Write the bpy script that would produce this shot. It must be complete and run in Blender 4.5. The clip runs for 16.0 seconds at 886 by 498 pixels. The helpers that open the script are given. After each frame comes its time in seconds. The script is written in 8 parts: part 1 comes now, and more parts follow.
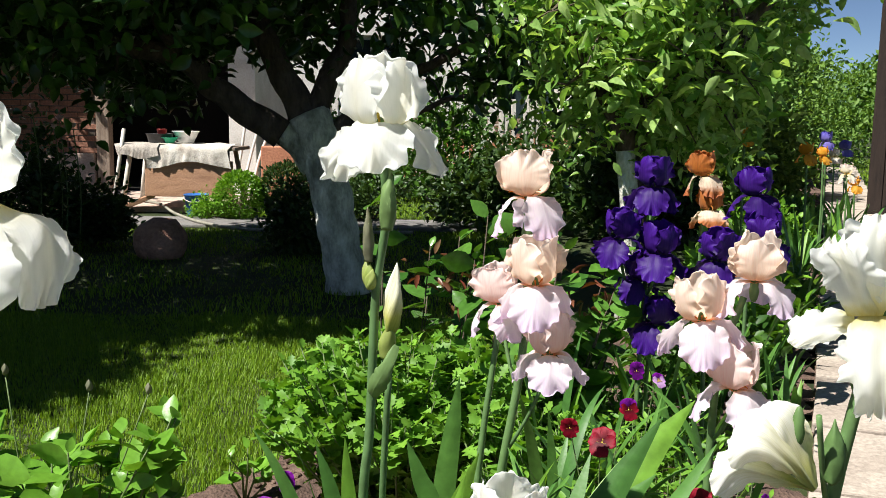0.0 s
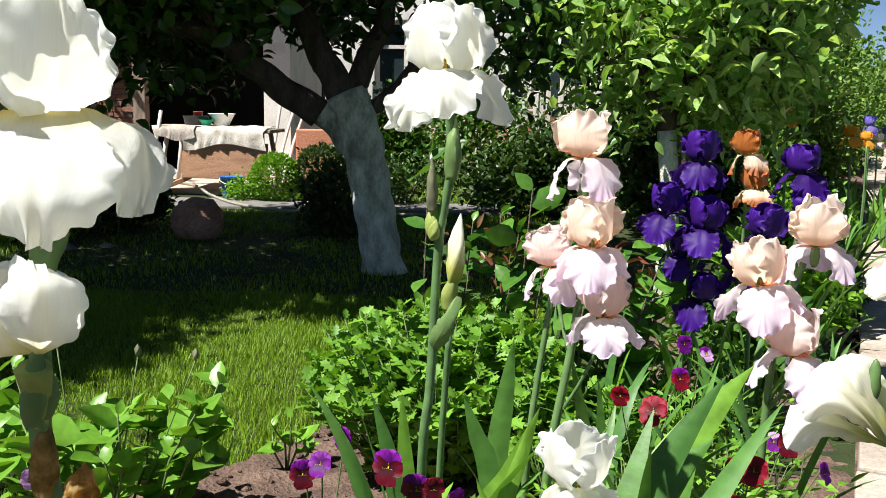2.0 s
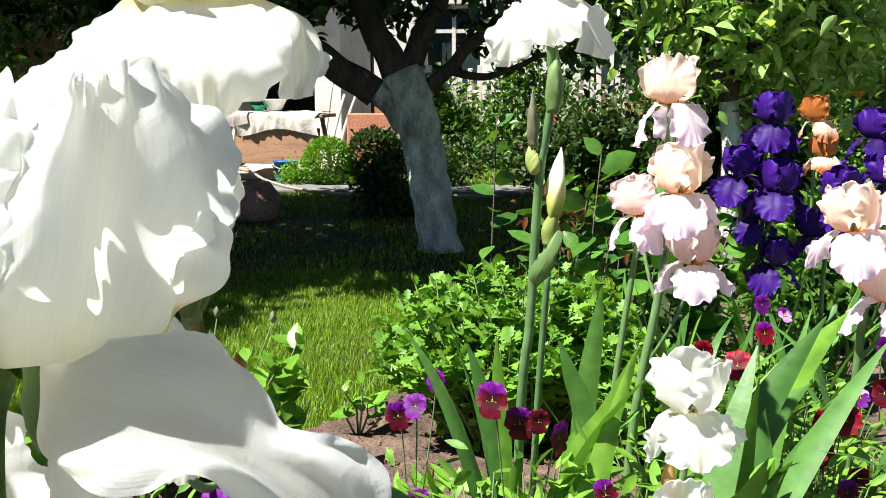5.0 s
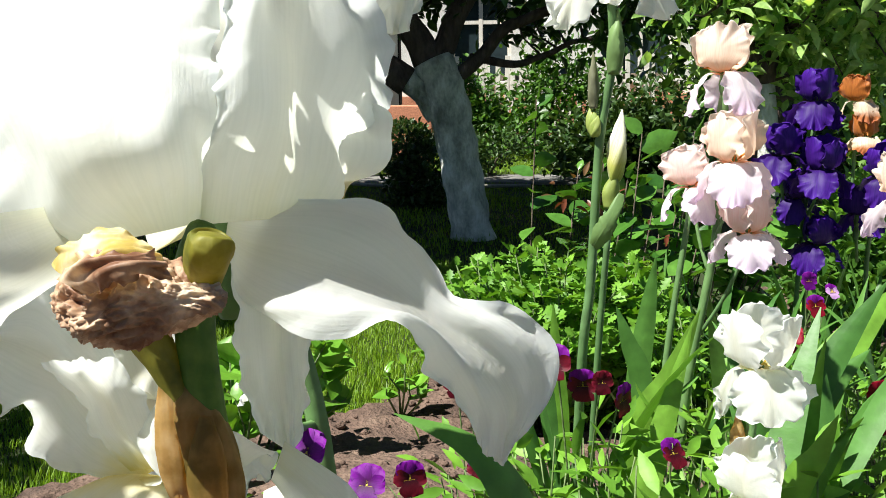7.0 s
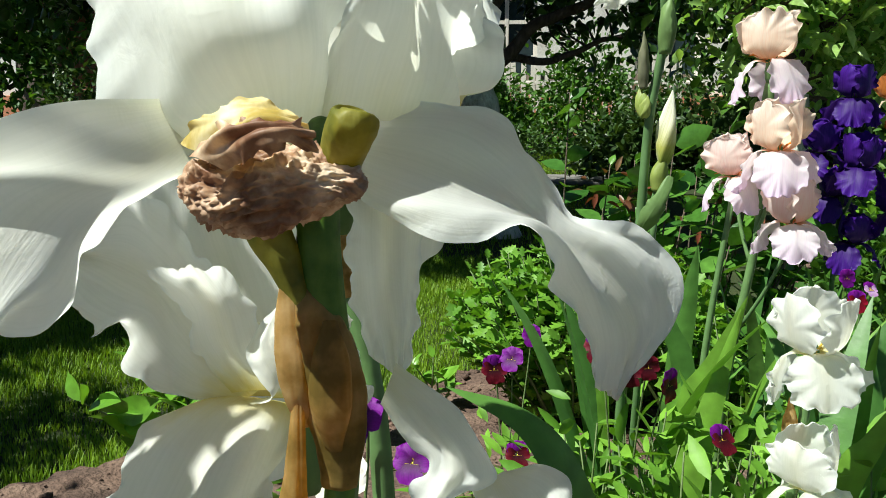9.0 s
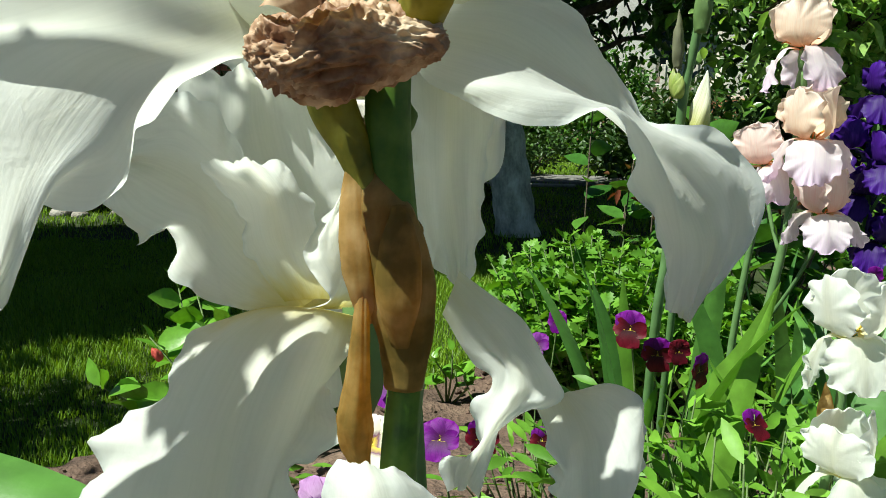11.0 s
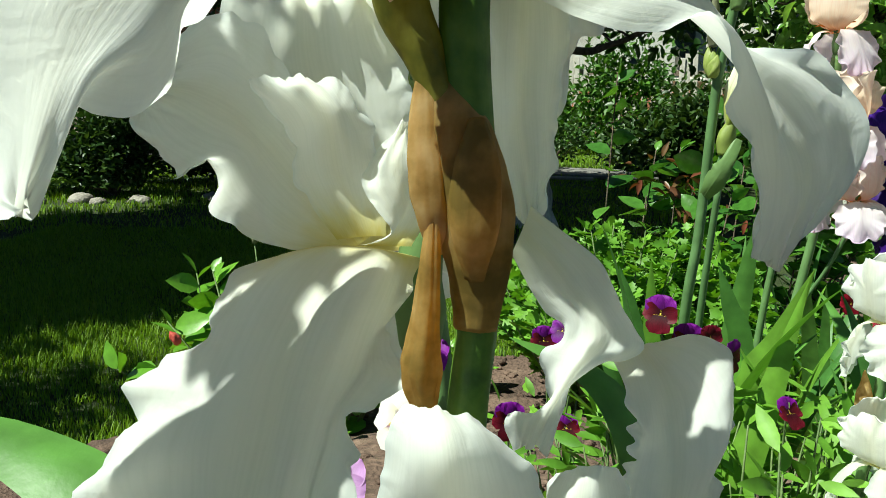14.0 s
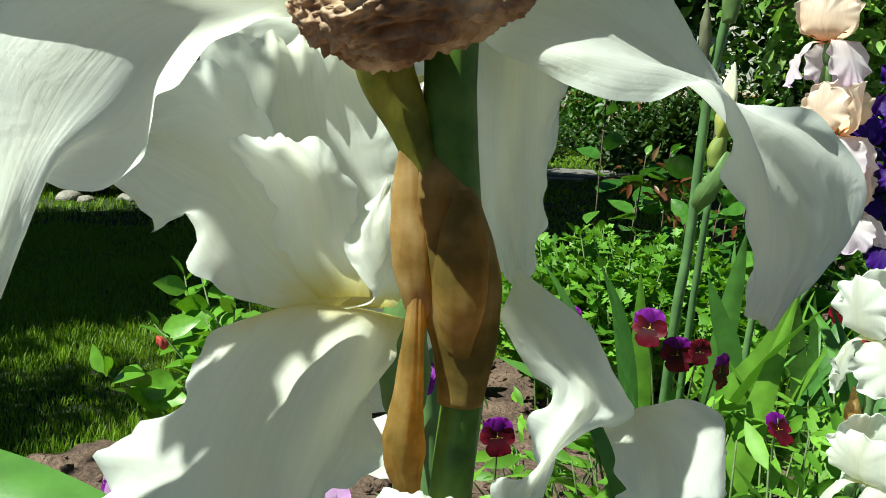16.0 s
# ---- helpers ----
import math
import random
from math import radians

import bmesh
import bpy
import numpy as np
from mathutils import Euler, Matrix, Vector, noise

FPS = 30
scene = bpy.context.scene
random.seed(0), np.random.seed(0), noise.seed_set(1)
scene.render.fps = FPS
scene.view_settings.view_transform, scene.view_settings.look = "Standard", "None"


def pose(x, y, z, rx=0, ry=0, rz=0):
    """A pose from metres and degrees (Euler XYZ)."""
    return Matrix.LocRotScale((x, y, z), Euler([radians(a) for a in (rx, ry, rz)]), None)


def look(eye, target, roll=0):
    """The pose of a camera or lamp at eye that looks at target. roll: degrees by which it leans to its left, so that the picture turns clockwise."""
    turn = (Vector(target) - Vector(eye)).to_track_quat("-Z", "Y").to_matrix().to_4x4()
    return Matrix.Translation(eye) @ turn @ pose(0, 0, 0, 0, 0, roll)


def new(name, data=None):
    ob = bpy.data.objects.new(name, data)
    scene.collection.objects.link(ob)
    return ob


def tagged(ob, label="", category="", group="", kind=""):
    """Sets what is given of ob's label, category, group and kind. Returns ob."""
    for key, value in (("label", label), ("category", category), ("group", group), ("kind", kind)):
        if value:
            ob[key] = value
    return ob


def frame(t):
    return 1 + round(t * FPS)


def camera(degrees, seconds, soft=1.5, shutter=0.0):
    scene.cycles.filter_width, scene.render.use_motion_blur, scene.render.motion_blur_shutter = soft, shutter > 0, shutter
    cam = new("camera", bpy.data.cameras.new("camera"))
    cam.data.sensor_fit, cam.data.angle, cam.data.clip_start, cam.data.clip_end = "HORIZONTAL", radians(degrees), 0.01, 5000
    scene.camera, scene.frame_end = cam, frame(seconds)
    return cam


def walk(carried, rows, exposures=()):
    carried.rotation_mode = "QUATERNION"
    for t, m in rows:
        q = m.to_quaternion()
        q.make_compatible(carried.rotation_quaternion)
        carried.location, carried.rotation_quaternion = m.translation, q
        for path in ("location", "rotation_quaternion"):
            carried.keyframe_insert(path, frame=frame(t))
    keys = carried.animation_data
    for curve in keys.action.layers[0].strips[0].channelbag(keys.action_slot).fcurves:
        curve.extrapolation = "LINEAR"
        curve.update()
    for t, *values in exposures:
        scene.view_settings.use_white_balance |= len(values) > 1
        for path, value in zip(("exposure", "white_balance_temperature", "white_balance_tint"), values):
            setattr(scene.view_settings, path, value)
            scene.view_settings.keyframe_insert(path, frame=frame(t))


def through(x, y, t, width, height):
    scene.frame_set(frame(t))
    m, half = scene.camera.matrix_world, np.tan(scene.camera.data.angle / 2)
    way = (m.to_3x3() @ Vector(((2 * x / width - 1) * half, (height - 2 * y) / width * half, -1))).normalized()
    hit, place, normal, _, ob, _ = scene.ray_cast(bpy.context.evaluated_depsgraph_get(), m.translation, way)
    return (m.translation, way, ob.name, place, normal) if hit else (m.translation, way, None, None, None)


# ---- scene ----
cam = camera(52.0, 16.0, soft=0.9)
PATH = [
    (0, (0.054, 0.093, 1.12), (0.013, 2.071, 0.828), 0.7),
    (0.5, (0.045, 0.094, 1.109), (-0.011, 2.071, 0.814), 0.9),
    (1, (0.036, 0.094, 1.097), (-0.039, 2.07, 0.794), 1.2),
    (1.5, (0.025, 0.094, 1.085), (-0.065, 2.068, 0.775), 1.2),
    (2, (0.014, 0.096, 1.074), (-0.092, 2.067, 0.755), 1.0),
    (2.5, (0.003, 0.094, 1.064), (-0.118, 2.063, 0.737), 1.0),
    (3, (-0.005, 0.092, 1.054), (-0.145, 2.059, 0.721), 1.0),
    (3.5, (-0.015, 0.092, 1.043), (-0.172, 2.058, 0.709), 0.9),
    (4, (-0.027, 0.091, 1.031), (-0.202, 2.055, 0.696), 0.6),
    (6.5, (-0.08, 0.063, 0.986), (-0.329, 2.014, 0.625), -0.7),
    (7, (-0.09, 0.063, 0.977), (-0.354, 2.013, 0.618), -0.8),
    (7.5, (-0.099, 0.063, 0.971), (-0.376, 2.011, 0.614), -0.7),
    (8, (-0.107, 0.065, 0.965), (-0.396, 2.011, 0.607), -0.6),
    (8.5, (-0.113, 0.068, 0.958), (-0.413, 2.013, 0.602), -0.4),
    (9, (-0.119, 0.069, 0.951), (-0.428, 2.013, 0.594), -0.1),
    (11.5, (-0.138, 0.077, 0.916), (-0.492, 2.013, 0.563), 0.8),
    (12, (-0.144, 0.077, 0.909), (-0.501, 2.011, 0.548), 1.2),
    (12.5, (-0.148, 0.079, 0.904), (-0.508, 2.012, 0.54), 1.4),
    (13, (-0.149, 0.085, 0.905), (-0.515, 2.016, 0.535), 1.5),
    (13.5, (-0.148, 0.09, 0.905), (-0.521, 2.02, 0.537), 1.1),
    (14, (-0.149, 0.093, 0.905), (-0.525, 2.022, 0.537), 1.1),
    (14.5, (-0.15, 0.092, 0.905), (-0.523, 2.022, 0.534), 1.6),
    (15, (-0.152, 0.094, 0.907), (-0.517, 2.025, 0.532), 2.2),
    (15.5, (-0.152, 0.099, 0.911), (-0.511, 2.031, 0.537), 2.1),
    (16, (-0.15, 0.102, 0.918), (-0.504, 2.035, 0.547), 1.6),
]
# the film's own exposure and white balance drift a little on the way
walk(cam, [(t, look(eye, target, roll)) for t, eye, target, roll in PATH],
     [(0.0, 0.92, 6500, 9.0), (2.0, 1.1, 6500, 9.0), (3.0, 1.28, 6500, 9.0), (4.0, 1.42, 6500, 9.0), (6.5, 1.34, 6450, 6.0), (7.0, 1.2, 6450, 5.0), (8.0, 1.0, 6400, 2.0), (9.0, 0.82, 6400, -1.0), (11.5, 0.83, 6450, -8.0), (12.5, 0.86, 6450, -9.0), (16.0, 0.86, 6450, -12.0)])

# ---------------------------------------------------------------- light
SUN_DIR = Vector((-0.46, -0.29, 0.84)).normalized()
world = bpy.data.worlds.new("world")
scene.world = world
world.use_nodes = True
_wn = world.node_tree.nodes
_wl = world.node_tree.links
_wn.clear()
_sky = _wn.new("ShaderNodeTexSky")
_sky.sky_type = "NISHITA"
_sky.sun_disc = False
_sky.air_density = 0.42
_sky.dust_density = 0.05
_sky.ozone_density = 1.6
_sky.sun_elevation = math.asin(SUN_DIR.z)
_sky.sun_rotation = math.atan2(SUN_DIR.x, SUN_DIR.y)
_bg = _wn.new("ShaderNodeBackground")
_bg.inputs["Strength"].default_value = 0.05
_wo = _wn.new("ShaderNodeOutputWorld")
_wl.new(_sky.outputs["Color"], _bg.inputs["Color"])
_wl.new(_bg.outputs["Background"], _wo.inputs["Surface"])
sun_data = bpy.data.lights.new("sun", "SUN")
sun_data.energy = 5.0
sun_data.angle = radians(0.53)
sun_data.color = (1.0, 0.965, 0.91)
sun = new("sun", sun_data)
sun.matrix_world = look(SUN_DIR * 30, (0, 0, 0))


# ---------------------------------------------------------------- materials


def nodes_of(name):
    m = bpy.data.materials.new(name)
    m.use_nodes = True
    nt = m.node_tree
    nt.nodes.clear()
    return m, nt.nodes, nt.links


def ramp(n, stops):
    r = n.new("ShaderNodeValToRGB")
    e = r.color_ramp.elements
    while len(e) < len(stops):
        e.new(0.5)
    for k, (p, c) in enumerate(stops):
        e[k].position, e[k].color = p, (*c, 1)
    return r


def surface(name, c1, c2, scale=8.0, rough=0.7, bump=0.2, fine=60.0, stain=None, metal=0.0, spec=0.4, stretch=(1, 1, 1)):
    """A solid surface: two colours at a broad scale, fine grain, bump."""
    m, n, l = nodes_of(name)
    out = n.new("ShaderNodeOutputMaterial")
    b = n.new("ShaderNodeBsdfPrincipled")
    tc = n.new("ShaderNodeTexCoord")
    mp = n.new("ShaderNodeMapping")
    mp.inputs["Scale"].default_value = stretch
    l.new(tc.outputs["Object"], mp.inputs["Vector"])
    n1 = n.new("ShaderNodeTexNoise")
    n1.inputs["Scale"].default_value, n1.inputs["Detail"].default_value = scale, 6
    n2 = n.new("ShaderNodeTexNoise")
    n2.inputs["Scale"].default_value, n2.inputs["Detail"].default_value = fine, 4
    l.new(mp.outputs[0], n1.inputs["Vector"])
    l.new(mp.outputs[0], n2.inputs["Vector"])
    r = ramp(n, [(0.3, c1), (0.7, c2)] if stain is None else [(0.28, c1), (0.55, c2), (0.75, stain)])
    l.new(n1.outputs["Fac"], r.inputs["Fac"])
    mx = n.new("ShaderNodeMix")
    mx.data_type, mx.blend_type = "RGBA", "OVERLAY"
    mx.inputs["Factor"].default_value = 0.55
    l.new(r.outputs["Color"], mx.inputs["A"])
    l.new(n2.outputs["Fac"], mx.inputs["B"])
    l.new(mx.outputs["Result"], b.inputs["Base Color"])
    b.inputs["Roughness"].default_value, b.inputs["Metallic"].default_value = rough, metal
    b.inputs["Specular IOR Level"].default_value = spec
    ad = n.new("ShaderNodeMath")
    ad.operation = "ADD"
    l.new(n1.outputs["Fac"], ad.inputs[0])
    l.new(n2.outputs["Fac"], ad.inputs[1])
    bp = n.new("ShaderNodeBump")
    bp.inputs["Strength"].default_value, bp.inputs["Distance"].default_value = bump, 0.02
    l.new(ad.outputs[0], bp.inputs["Height"])
    l.new(bp.outputs["Normal"], b.inputs["Normal"])
    l.new(b.outputs["BSDF"], out.inputs["Surface"])
    return m


def leaf_mat(name, c1, c2, through=0.35, rough=0.42, island=True, veins=True, back=None, tint=(1.25, 1.2, 0.45)):
    """A thin green leaf: colour varies from leaf to leaf, light comes through it."""
    m, n, l = nodes_of(name)
    out = n.new("ShaderNodeOutputMaterial")
    b = n.new("ShaderNodeBsdfPrincipled")
    t = n.new("ShaderNodeBsdfTranslucent")
    ms = n.new("ShaderNodeMixShader")
    ms.inputs["Fac"].default_value = through
    if island:
        g = n.new("ShaderNodeNewGeometry")
        fac = g.outputs["Random Per Island"]
    else:
        g = n.new("ShaderNodeObjectInfo")
        fac = g.outputs["Random"]
    r = ramp(n, [(0.0, c1), (1.0, c2)])
    l.new(fac, r.inputs["Fac"])
    tc = n.new("ShaderNodeTexCoord")
    no = n.new("ShaderNodeTexNoise")
    no.inputs["Scale"].default_value, no.inputs["Detail"].default_value = 45, 5
    l.new(tc.outputs["Object"], no.inputs["Vector"])
    mx = n.new("ShaderNodeMix")
    mx.data_type, mx.blend_type = "RGBA", "OVERLAY"
    mx.inputs["Factor"].default_value = 0.5
    l.new(r.outputs["Color"], mx.inputs["A"])
    l.new(no.outputs["Fac"], mx.inputs["B"])
    l.new(mx.outputs["Result"], b.inputs["Base Color"])
    b.inputs["Roughness"].default_value = rough
    b.inputs["Specular IOR Level"].default_value = 0.35
    tm = n.new("ShaderNodeMix")
    tm.data_type, tm.blend_type = "RGBA", "MULTIPLY"
    tm.inputs["Factor"].default_value = 1
    tm.inputs["B"].default_value = (*tint, 1)
    l.new(mx.outputs["Result"], tm.inputs["A"])
    l.new(tm.outputs["Result"], t.inputs["Color"])
    bp = n.new("ShaderNodeBump")
    bp.inputs["Strength"].default_value, bp.inputs["Distance"].default_value = 0.25, 0.004
    l.new(no.outputs["Fac"], bp.inputs["Height"])
    l.new(bp.outputs["Normal"], b.inputs["Normal"])
    l.new(b.outputs["BSDF"], ms.inputs[1])
    l.new(t.outputs["BSDF"], ms.inputs[2])
    l.new(ms.outputs["Shader"], out.inputs["Surface"])
    return m


def dry_mat(name, c1, c2, c3, through=0.4, tint=(1.3, 1.1, 0.6)):
    """Thin dry plant skin: blotches and fine lengthwise fibres, light comes through it."""
    m, n, l = nodes_of(name)
    out = n.new("ShaderNodeOutputMaterial")
    b = n.new("ShaderNodeBsdfPrincipled")
    t = n.new("ShaderNodeBsdfTranslucent")
    ms = n.new("ShaderNodeMixShader")
    ms.inputs["Fac"].default_value = through
    tc = n.new("ShaderNodeTexCoord")
    n1 = n.new("ShaderNodeTexNoise")
    n1.inputs["Scale"].default_value, n1.inputs["Detail"].default_value = 110, 6
    mp = n.new("ShaderNodeMapping")
    mp.inputs["Scale"].default_value = (1, 1, 0.08)
    n2 = n.new("ShaderNodeTexNoise")
    n2.inputs["Scale"].default_value, n2.inputs["Detail"].default_value = 900, 4
    l.new(tc.outputs["Object"], n1.inputs["Vector"])
    l.new(tc.outputs["Object"], mp.inputs["Vector"])
    l.new(mp.outputs[0], n2.inputs["Vector"])
    r = ramp(n, [(0.36, c1), (0.5, c2), (0.66, c3)])
    l.new(n1.outputs["Fac"], r.inputs["Fac"])
    mx = n.new("ShaderNodeMix")
    mx.data_type, mx.blend_type = "RGBA", "OVERLAY"
    mx.inputs["Factor"].default_value = 0.13
    l.new(r.outputs["Color"], mx.inputs["A"])
    l.new(n2.outputs["Fac"], mx.inputs["B"])
    l.new(mx.outputs["Result"], b.inputs["Base Color"])
    b.inputs["Roughness"].default_value = 0.55
    tm = n.new("ShaderNodeMix")
    tm.data_type, tm.blend_type = "RGBA", "MULTIPLY"
    tm.inputs["Factor"].default_value = 1
    tm.inputs["B"].default_value = (*tint, 1)
    l.new(mx.outputs["Result"], tm.inputs["A"])
    l.new(tm.outputs["Result"], t.inputs["Color"])
    bp = n.new("ShaderNodeBump")
    bp.inputs["Strength"].default_value, bp.inputs["Distance"].default_value = 0.12, 0.001
    l.new(n2.outputs["Fac"], bp.inputs["Height"])
    l.new(bp.outputs["Normal"], b.inputs["Normal"])
    l.new(b.outputs["BSDF"], ms.inputs[1])
    l.new(t.outputs["BSDF"], ms.inputs[2])
    l.new(ms.outputs["Shader"], out.inputs["Surface"])
    return m


def petal_mat(name, stops, through=0.42, vein=(0.9, 0.9, 0.9), vein_amount=0.25, rough=0.55, sheen=0.15, crepe=0.0, rib=None):
    """A flower petal: colour from haft (0) to tip (1) along the UV map, with fine veins running lengthwise."""
    m, n, l = nodes_of(name)
    out = n.new("ShaderNodeOutputMaterial")
    b = n.new("ShaderNodeBsdfPrincipled")
    t = n.new("ShaderNodeBsdfTranslucent")
    ms = n.new("ShaderNodeMixShader")
    ms.inputs["Fac"].default_value = through
    uv = n.new("ShaderNodeUVMap")
    sp = n.new("ShaderNodeSeparateXYZ")
    l.new(uv.outputs["UV"], sp.inputs[0])
    no = n.new("ShaderNodeTexNoise")
    no.inputs["Scale"].default_value, no.inputs["Detail"].default_value = 5, 5
    l.new(uv.outputs["UV"], no.inputs["Vector"])
    wob = n.new("ShaderNodeMath")
    wob.operation, wob.inputs[1].default_value = "MULTIPLY_ADD", 0.22
    l.new(no.outputs["Fac"], wob.inputs[0])
    sub = n.new("ShaderNodeMath")
    sub.operation, sub.inputs[1].default_value = "SUBTRACT", 0.11
    l.new(sp.outputs["X"], wob.inputs[2])
    l.new(wob.outputs[0], sub.inputs[0])
    r = ramp(n, stops)
    l.new(sub.outputs[0], r.inputs["Fac"])
    col = r.outputs["Color"]
    # veins
    mp = n.new("ShaderNodeMapping")
    mp.inputs["Scale"].default_value = (1.6, 26, 1)
    l.new(uv.outputs["UV"], mp.inputs["Vector"])
    vn = n.new("ShaderNodeTexNoise")
    vn.inputs["Scale"].default_value, vn.inputs["Detail"].default_value = 1.6, 4
    l.new(mp.outputs[0], vn.inputs["Vector"])
    vr = ramp(n, [(0.42, (1, 1, 1)), (0.62, vein)])
    l.new(vn.outputs["Fac"], vr.inputs["Fac"])
    mx = n.new("ShaderNodeMix")
    mx.data_type, mx.blend_type = "RGBA", "MULTIPLY"
    mx.inputs["Factor"].default_value = vein_amount
    if rib:
        far = n.new("ShaderNodeMath")
        far.operation, far.inputs[1].default_value = "SUBTRACT", 0.5
        l.new(sp.outputs["Y"], far.inputs[0])
        ab = n.new("ShaderNodeMath")
        ab.operation = "ABSOLUTE"
        l.new(far.outputs[0], ab.inputs[0])
        rr = ramp(n, [(0.02, rib), (0.2, (1, 1, 1)), (0.42, (1, 1, 1)), (0.5, (0.95, 0.97, 1.0))])
        l.new(ab.outputs[0], rr.inputs["Fac"])
        rm = n.new("ShaderNodeMix")
        rm.data_type, rm.blend_type = "RGBA", "MULTIPLY"
        rm.inputs["Factor"].default_value = 1
        l.new(col, rm.inputs["A"])
        l.new(rr.outputs["Color"], rm.inputs["B"])
        col = rm.outputs["Result"]
    l.new(col, mx.inputs["A"])
    l.new(vr.outputs["Color"], mx.inputs["B"])
    l.new(mx.outputs["Result"], b.inputs["Base Color"])
    thru = n.new("ShaderNodeMix")
    thru.data_type, thru.blend_type = "RGBA", "MULTIPLY"
    thru.inputs["Factor"].default_value = 1
    thru.inputs["B"].default_value = (1.0, 1.0, 0.95, 1)
    l.new(mx.outputs["Result"], thru.inputs["A"])
    l.new(thru.outputs["Result"], t.inputs["Color"])
    b.inputs["Roughness"].default_value = rough
    b.inputs["Specular IOR Level"].default_value = 0.25
    b.inputs["Sheen Weight"].default_value = sheen
    bp = n.new("ShaderNodeBump")
    bp.inputs["Strength"].default_value, bp.inputs["Distance"].default_value = 0.16, 0.0015
    l.new(vn.outputs["Fac"], bp.inputs["Height"])
    nrm = bp.outputs["Normal"]
    if crepe:
        tc = n.new("ShaderNodeTexCoord")
        cn = n.new("ShaderNodeTexNoise")
        cn.inputs["Scale"].default_value, cn.inputs["Detail"].default_value = 120, 3
        cn.inputs["Distortion"].default_value = 0.8
        l.new(tc.outputs["Object"], cn.inputs["Vector"])
        cb = n.new("ShaderNodeBump")
        cb.inputs["Strength"].default_value, cb.inputs["Distance"].default_value = crepe, 0.004
        l.new(cn.outputs["Fac"], cb.inputs["Height"])
        l.new(nrm, cb.inputs["Normal"])
        nrm = cb.outputs["Normal"]
    l.new(nrm, b.inputs["Normal"])
    l.new(b.outputs["BSDF"], ms.inputs[1])
    l.new(t.outputs["BSDF"], ms.inputs[2])
    l.new(ms.outputs["Shader"], out.inputs["Surface"])
    return m


M_SOIL = surface("bed_soil", (0.06, 0.037, 0.028), (0.14, 0.088, 0.066), 9, 0.95, 0.9, 70, (0.2, 0.135, 0.1))
M_LAWN = surface("turf", (0.014, 0.022, 0.005), (0.03, 0.045, 0.009), 3, 0.95, 0.6, 90, (0.055, 0.065, 0.018))
M_CONC = surface("path_concrete", (0.27, 0.22, 0.18), (0.42, 0.36, 0.3), 3, 0.85, 0.25, 70, (0.36, 0.29, 0.24))
M_TERRACE = surface("terrace_concrete", (0.4, 0.28, 0.22), (0.55, 0.42, 0.34), 1.5, 0.85, 0.25, 40, (0.3, 0.2, 0.16))
M_BRICK = surface("brick", (0.2, 0.09, 0.06), (0.3, 0.14, 0.09), 6, 0.85, 0.4, 60, (0.24, 0.13, 0.1))
M_MORTAR = surface("mortar", (0.1, 0.075, 0.06), (0.17, 0.13, 0.11), 6, 0.9, 0.4, 90)
M_WHITEWALL = surface("whitewashed_plaster", (0.55, 0.53, 0.49), (0.72, 0.7, 0.66), 2, 0.85, 0.2, 50, (0.46, 0.42, 0.36))
M_REDWALL = surface("terracotta_plaster", (0.42, 0.16, 0.09), (0.55, 0.24, 0.14), 3, 0.85, 0.3, 50)
M_OLDWOOD = surface("weathered_wood", (0.2, 0.14, 0.1), (0.34, 0.26, 0.2), 4, 0.8, 0.5, 60, (0.26, 0.2, 0.16), stretch=(6, 6, 0.6))
M_BOARD = surface("brown_board", (0.28, 0.14, 0.08), (0.42, 0.23, 0.13), 4, 0.7, 0.3, 50, (0.36, 0.2, 0.12), stretch=(1, 5, 5))
M_PALEWOOD = surface("bleached_wood", (0.6, 0.55, 0.48), (0.75, 0.7, 0.64), 6, 0.75, 0.3, 50, stretch=(6, 6, 0.8))
M_CLOTH = surface("stained_cloth", (0.34, 0.29, 0.24), (0.62, 0.57, 0.5), 7, 0.9, 0.4, 80, (0.74, 0.7, 0.64))
M_SACK = surface("grey_sacking", (0.3, 0.26, 0.22), (0.46, 0.41, 0.36), 12, 0.95, 0.5, 120, (0.36, 0.31, 0.26))
# near-black inner faces: the shade inside the doorway is put into the colour
M_INNER_SHADE = surface("interior_shade", (0.012, 0.01, 0.009), (0.022, 0.018, 0.015), 3, 0.95, 0.2, 30)
M_BARK = surface("apple_bark", (0.035, 0.024, 0.019), (0.085, 0.06, 0.048), 14, 0.9, 1.0, 60, (0.11, 0.085, 0.07), stretch=(1, 1, 0.4))
M_LIME = surface("limewashed_bark", (0.2, 0.2, 0.16), (0.56, 0.56, 0.49), 11, 0.9, 1.0, 60, (0.8, 0.8, 0.75), stretch=(1, 1, 0.55))
M_POT = surface("reddish_stone", (0.24, 0.12, 0.085), (0.42, 0.23, 0.16), 7, 0.85, 0.8, 40, (0.34, 0.21, 0.16))
# walkway concrete made a darker grey, with the shade on it in the colour
M_SHADED_WALK = surface("shaded_walkway", (0.1, 0.095, 0.09), (0.19, 0.18, 0.17), 4, 0.9, 0.3, 60, (0.14, 0.12, 0.1))
M_STONE = surface("edging_stone", (0.16, 0.14, 0.12), (0.36, 0.33, 0.29), 9, 0.85, 0.6, 60)
M_PLASTIC_B = surface("blue_plastic", (0.02, 0.1, 0.34), (0.03, 0.14, 0.42), 4, 0.4, 0.05, 40)
M_PLASTIC_W = surface("white_enamel", (0.72, 0.72, 0.7), (0.82, 0.82, 0.8), 4, 0.35, 0.05, 40)
M_PLASTIC_R = surface("red_plastic", (0.45, 0.03, 0.025), (0.55, 0.05, 0.04), 4, 0.4, 0.05, 40)
